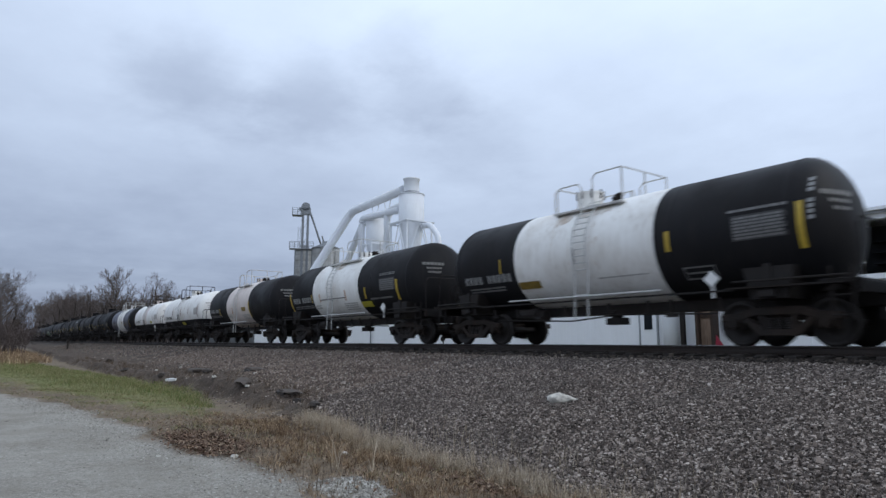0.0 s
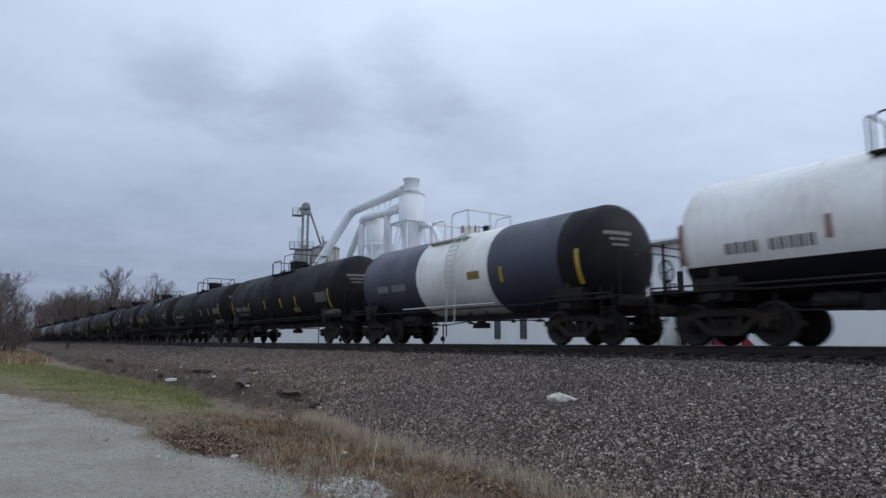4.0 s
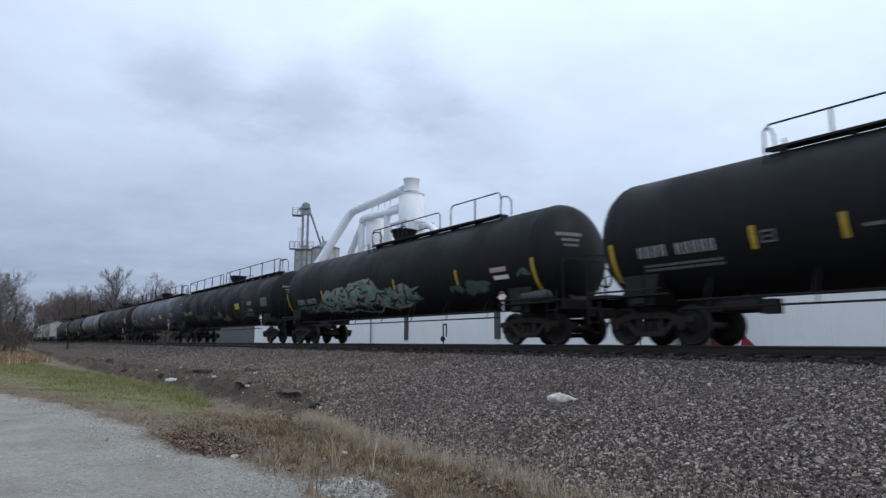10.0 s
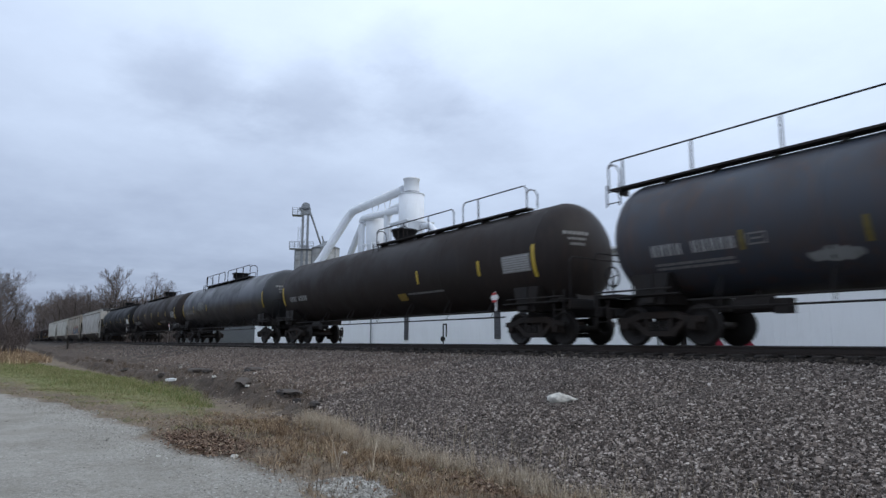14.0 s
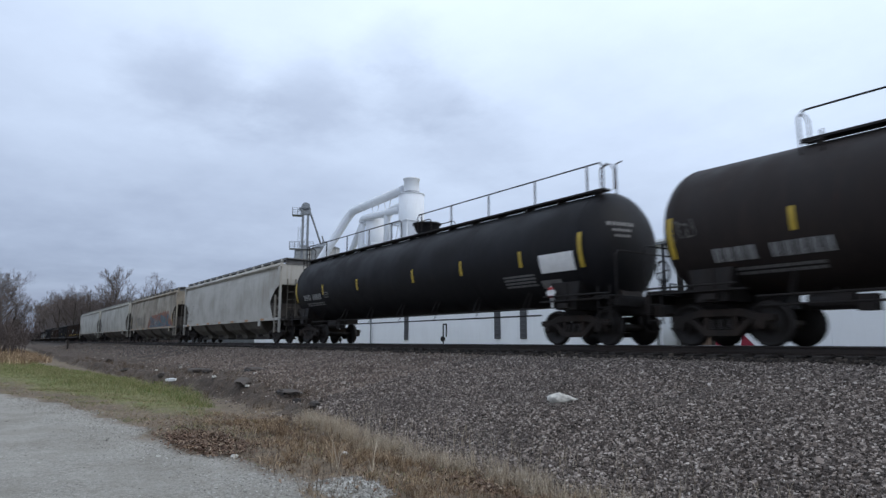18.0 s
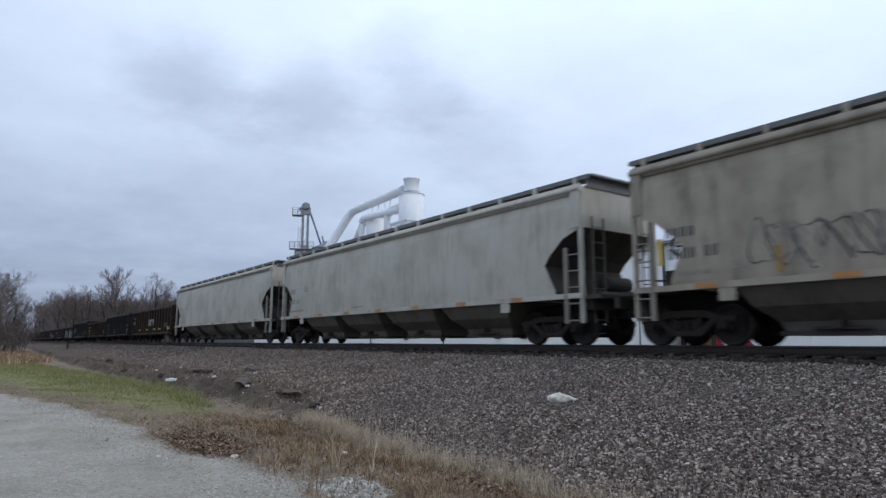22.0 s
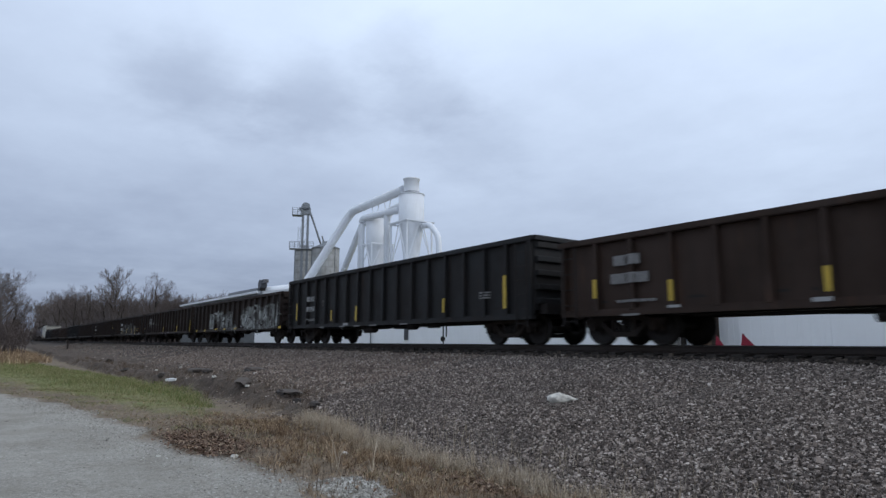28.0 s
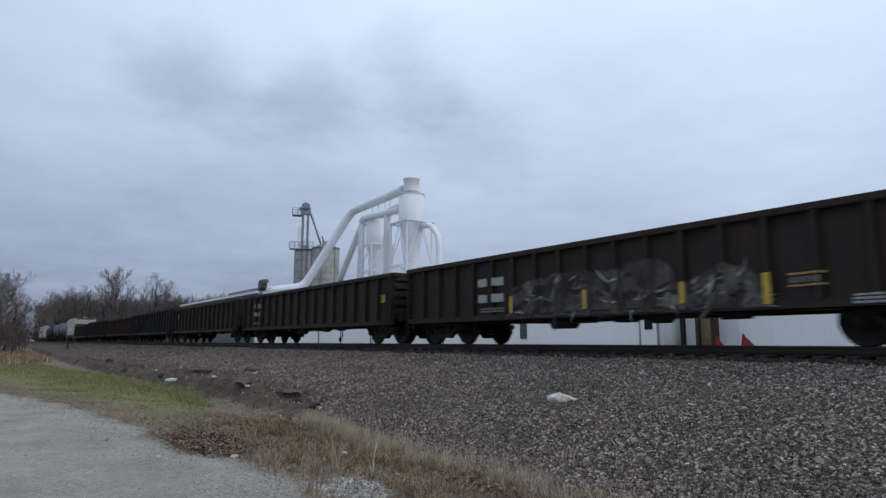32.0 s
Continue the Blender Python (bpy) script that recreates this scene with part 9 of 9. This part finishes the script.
def make_trees():
    r = random.Random(77)
    # trees that stand out against the sky
    for ang, d, h, k in ((8.5, 150, 17.9, 0), (7.6, 156, 13.6, 4), (11.1, 150, 16.4, 3), (5.3, 175, 15.0, 5), (6.2, 170, 14.6, 3), (4.5, 190, 14.6, 2), (12.4, 156, 12.8, 1)):
        x, y = bearing(ang, d)
        bare_tree(x, y, -1.2, h, k, r.uniform(0, 360))
    # the wood's own edge, height by bearing
    for j in range(74):
        ang = 3.2 + 17.0 * (j + r.uniform(-0.3, 0.3)) / 73
        d = max(146, 20.0 / math.sin(radians(ang))) + 60 * r.random() ** 1.4
        x, y = bearing(ang, d)
        rise = float(np.interp(ang, (3.2, 3.6, 4.6, 5.5, 6.6, 9.0, 12.3, 14.0, 16.8, 20.0), (0.053, 0.060, 0.069, 0.070, 0.064, 0.066, 0.069, 0.073, 0.078, 0.079)))
        bare_tree(x, y, -1.2, d * rise * r.uniform(0.84, 1.02) + 1.3, r.randrange(6), r.uniform(0, 360), True, "leafless grey tree in the wood behind the railway")
    spots = []
    for _ in range(60):
        ang = r.uniform(3.2, 20.5)
        d = max(145, 19.5 / math.sin(radians(ang))) + 75 * r.random()
        x, y = bearing(ang, d)
        spots.append((x, y, -1.2, d * 0.060 * r.uniform(0.72, 1.05)))
    thicket("woodland_edge", spots, WOOD, "grey-brown leafless wood behind the railway", 320, 3, 0.6, 0.0065, 0.035)
    spots = []
    for _ in range(60):
        ang = r.uniform(3.2, 20.5)
        d = max(138, 18.8 / math.sin(radians(ang))) + 40 * r.random()
        x, y = bearing(ang, d)
        spots.append((x, y, -1.2, d * 0.040 * r.uniform(0.6, 1.1)))
    thicket("undergrowth", spots, BRUSH, "brown leafless scrub at the foot of the wood", 360, 3, 0.8, 0.008)
    spots = []
    for _ in range(44):
        x, y = bearing(r.uniform(3.0, 21), r.uniform(330, 420))
        spots.append((x, y, -1.2, r.uniform(19, 26)))
    thicket("far_wood", spots, WOOD, "far leafless wood on the horizon", 340, 3, 0.6, 0.008)
    # close stems that fill the wood down to the ground
    g = np.random.default_rng(91)
    for name, n, tall, wide, mat, seed, label in (("scrub_stems", 11000, 0.019, 0.15, BRUSH, 92, "dense brown scrub stems at the foot of the wood"), ("sapling_stems", 11000, 0.052, 0.085, WOOD, 93, "close grey-brown saplings in the wood")):
        ang = np.radians(3.1 + 17.6 * g.random(n))
        d = np.maximum(140, 19.3 / np.sin(ang)) + 70 * g.random(n)
        scatter_blades(name, -d * np.cos(ang), d * np.sin(ang), d * tall, wide, mat, label, seed, 0.12, "scrub")
    # near the camera's side of the line
    for ang, d, h, k in ((0.1, 92, 11.2, 5), (-0.9, 88, 11.0, 3), (0.75, 100, 10.8, 1), (0.6, 84, 7.6, 2), (1.2, 96, 7.4, 4), (1.45, 112, 7.0, 0), (-0.2, 80, 8.0, 1), (1.9, 120, 5.6, 3)):
        x, y = bearing(ang, d)
        bare_tree(x, y, -1.55, h, k, r.uniform(0, 360), False, "leafless tree in the thicket beside the line")
    spots = []
    for _ in range(150):
        x = -80 - 48 * r.random() ** 1.2
        spots.append((x, r.uniform(-4.0, -x * 0.046 - 0.35), -1.55, r.uniform(2.2, 5.4)))
    thicket("trackside_thicket", spots, BRUSH, "dense brown leafless thicket beside the line", 300, 3, 0.8, 0.007)


make_trees()



# ---- what moves ----
def motions():
    for car, s in train:
        walk(car, [(0.0, pose(s, TRACK_Y, 0)), (CLIP, pose(s + SPEED * CLIP, TRACK_Y, 0))])
    turn = math.degrees(SPEED / WHEEL_R)
    n = int(CLIP * FPS)
    walk(spinning[0], [(k / FPS, pose(0, 0, 0, 0, turn * k / FPS, 0)) for k in range(n + 1)])
    keys = spinning[0].animation_data
    for w in spinning[1:]:
        w.rotation_mode = "QUATERNION"
        own = w.animation_data_create()
        own.action = keys.action
        own.action_slot = keys.action_slot


motions()
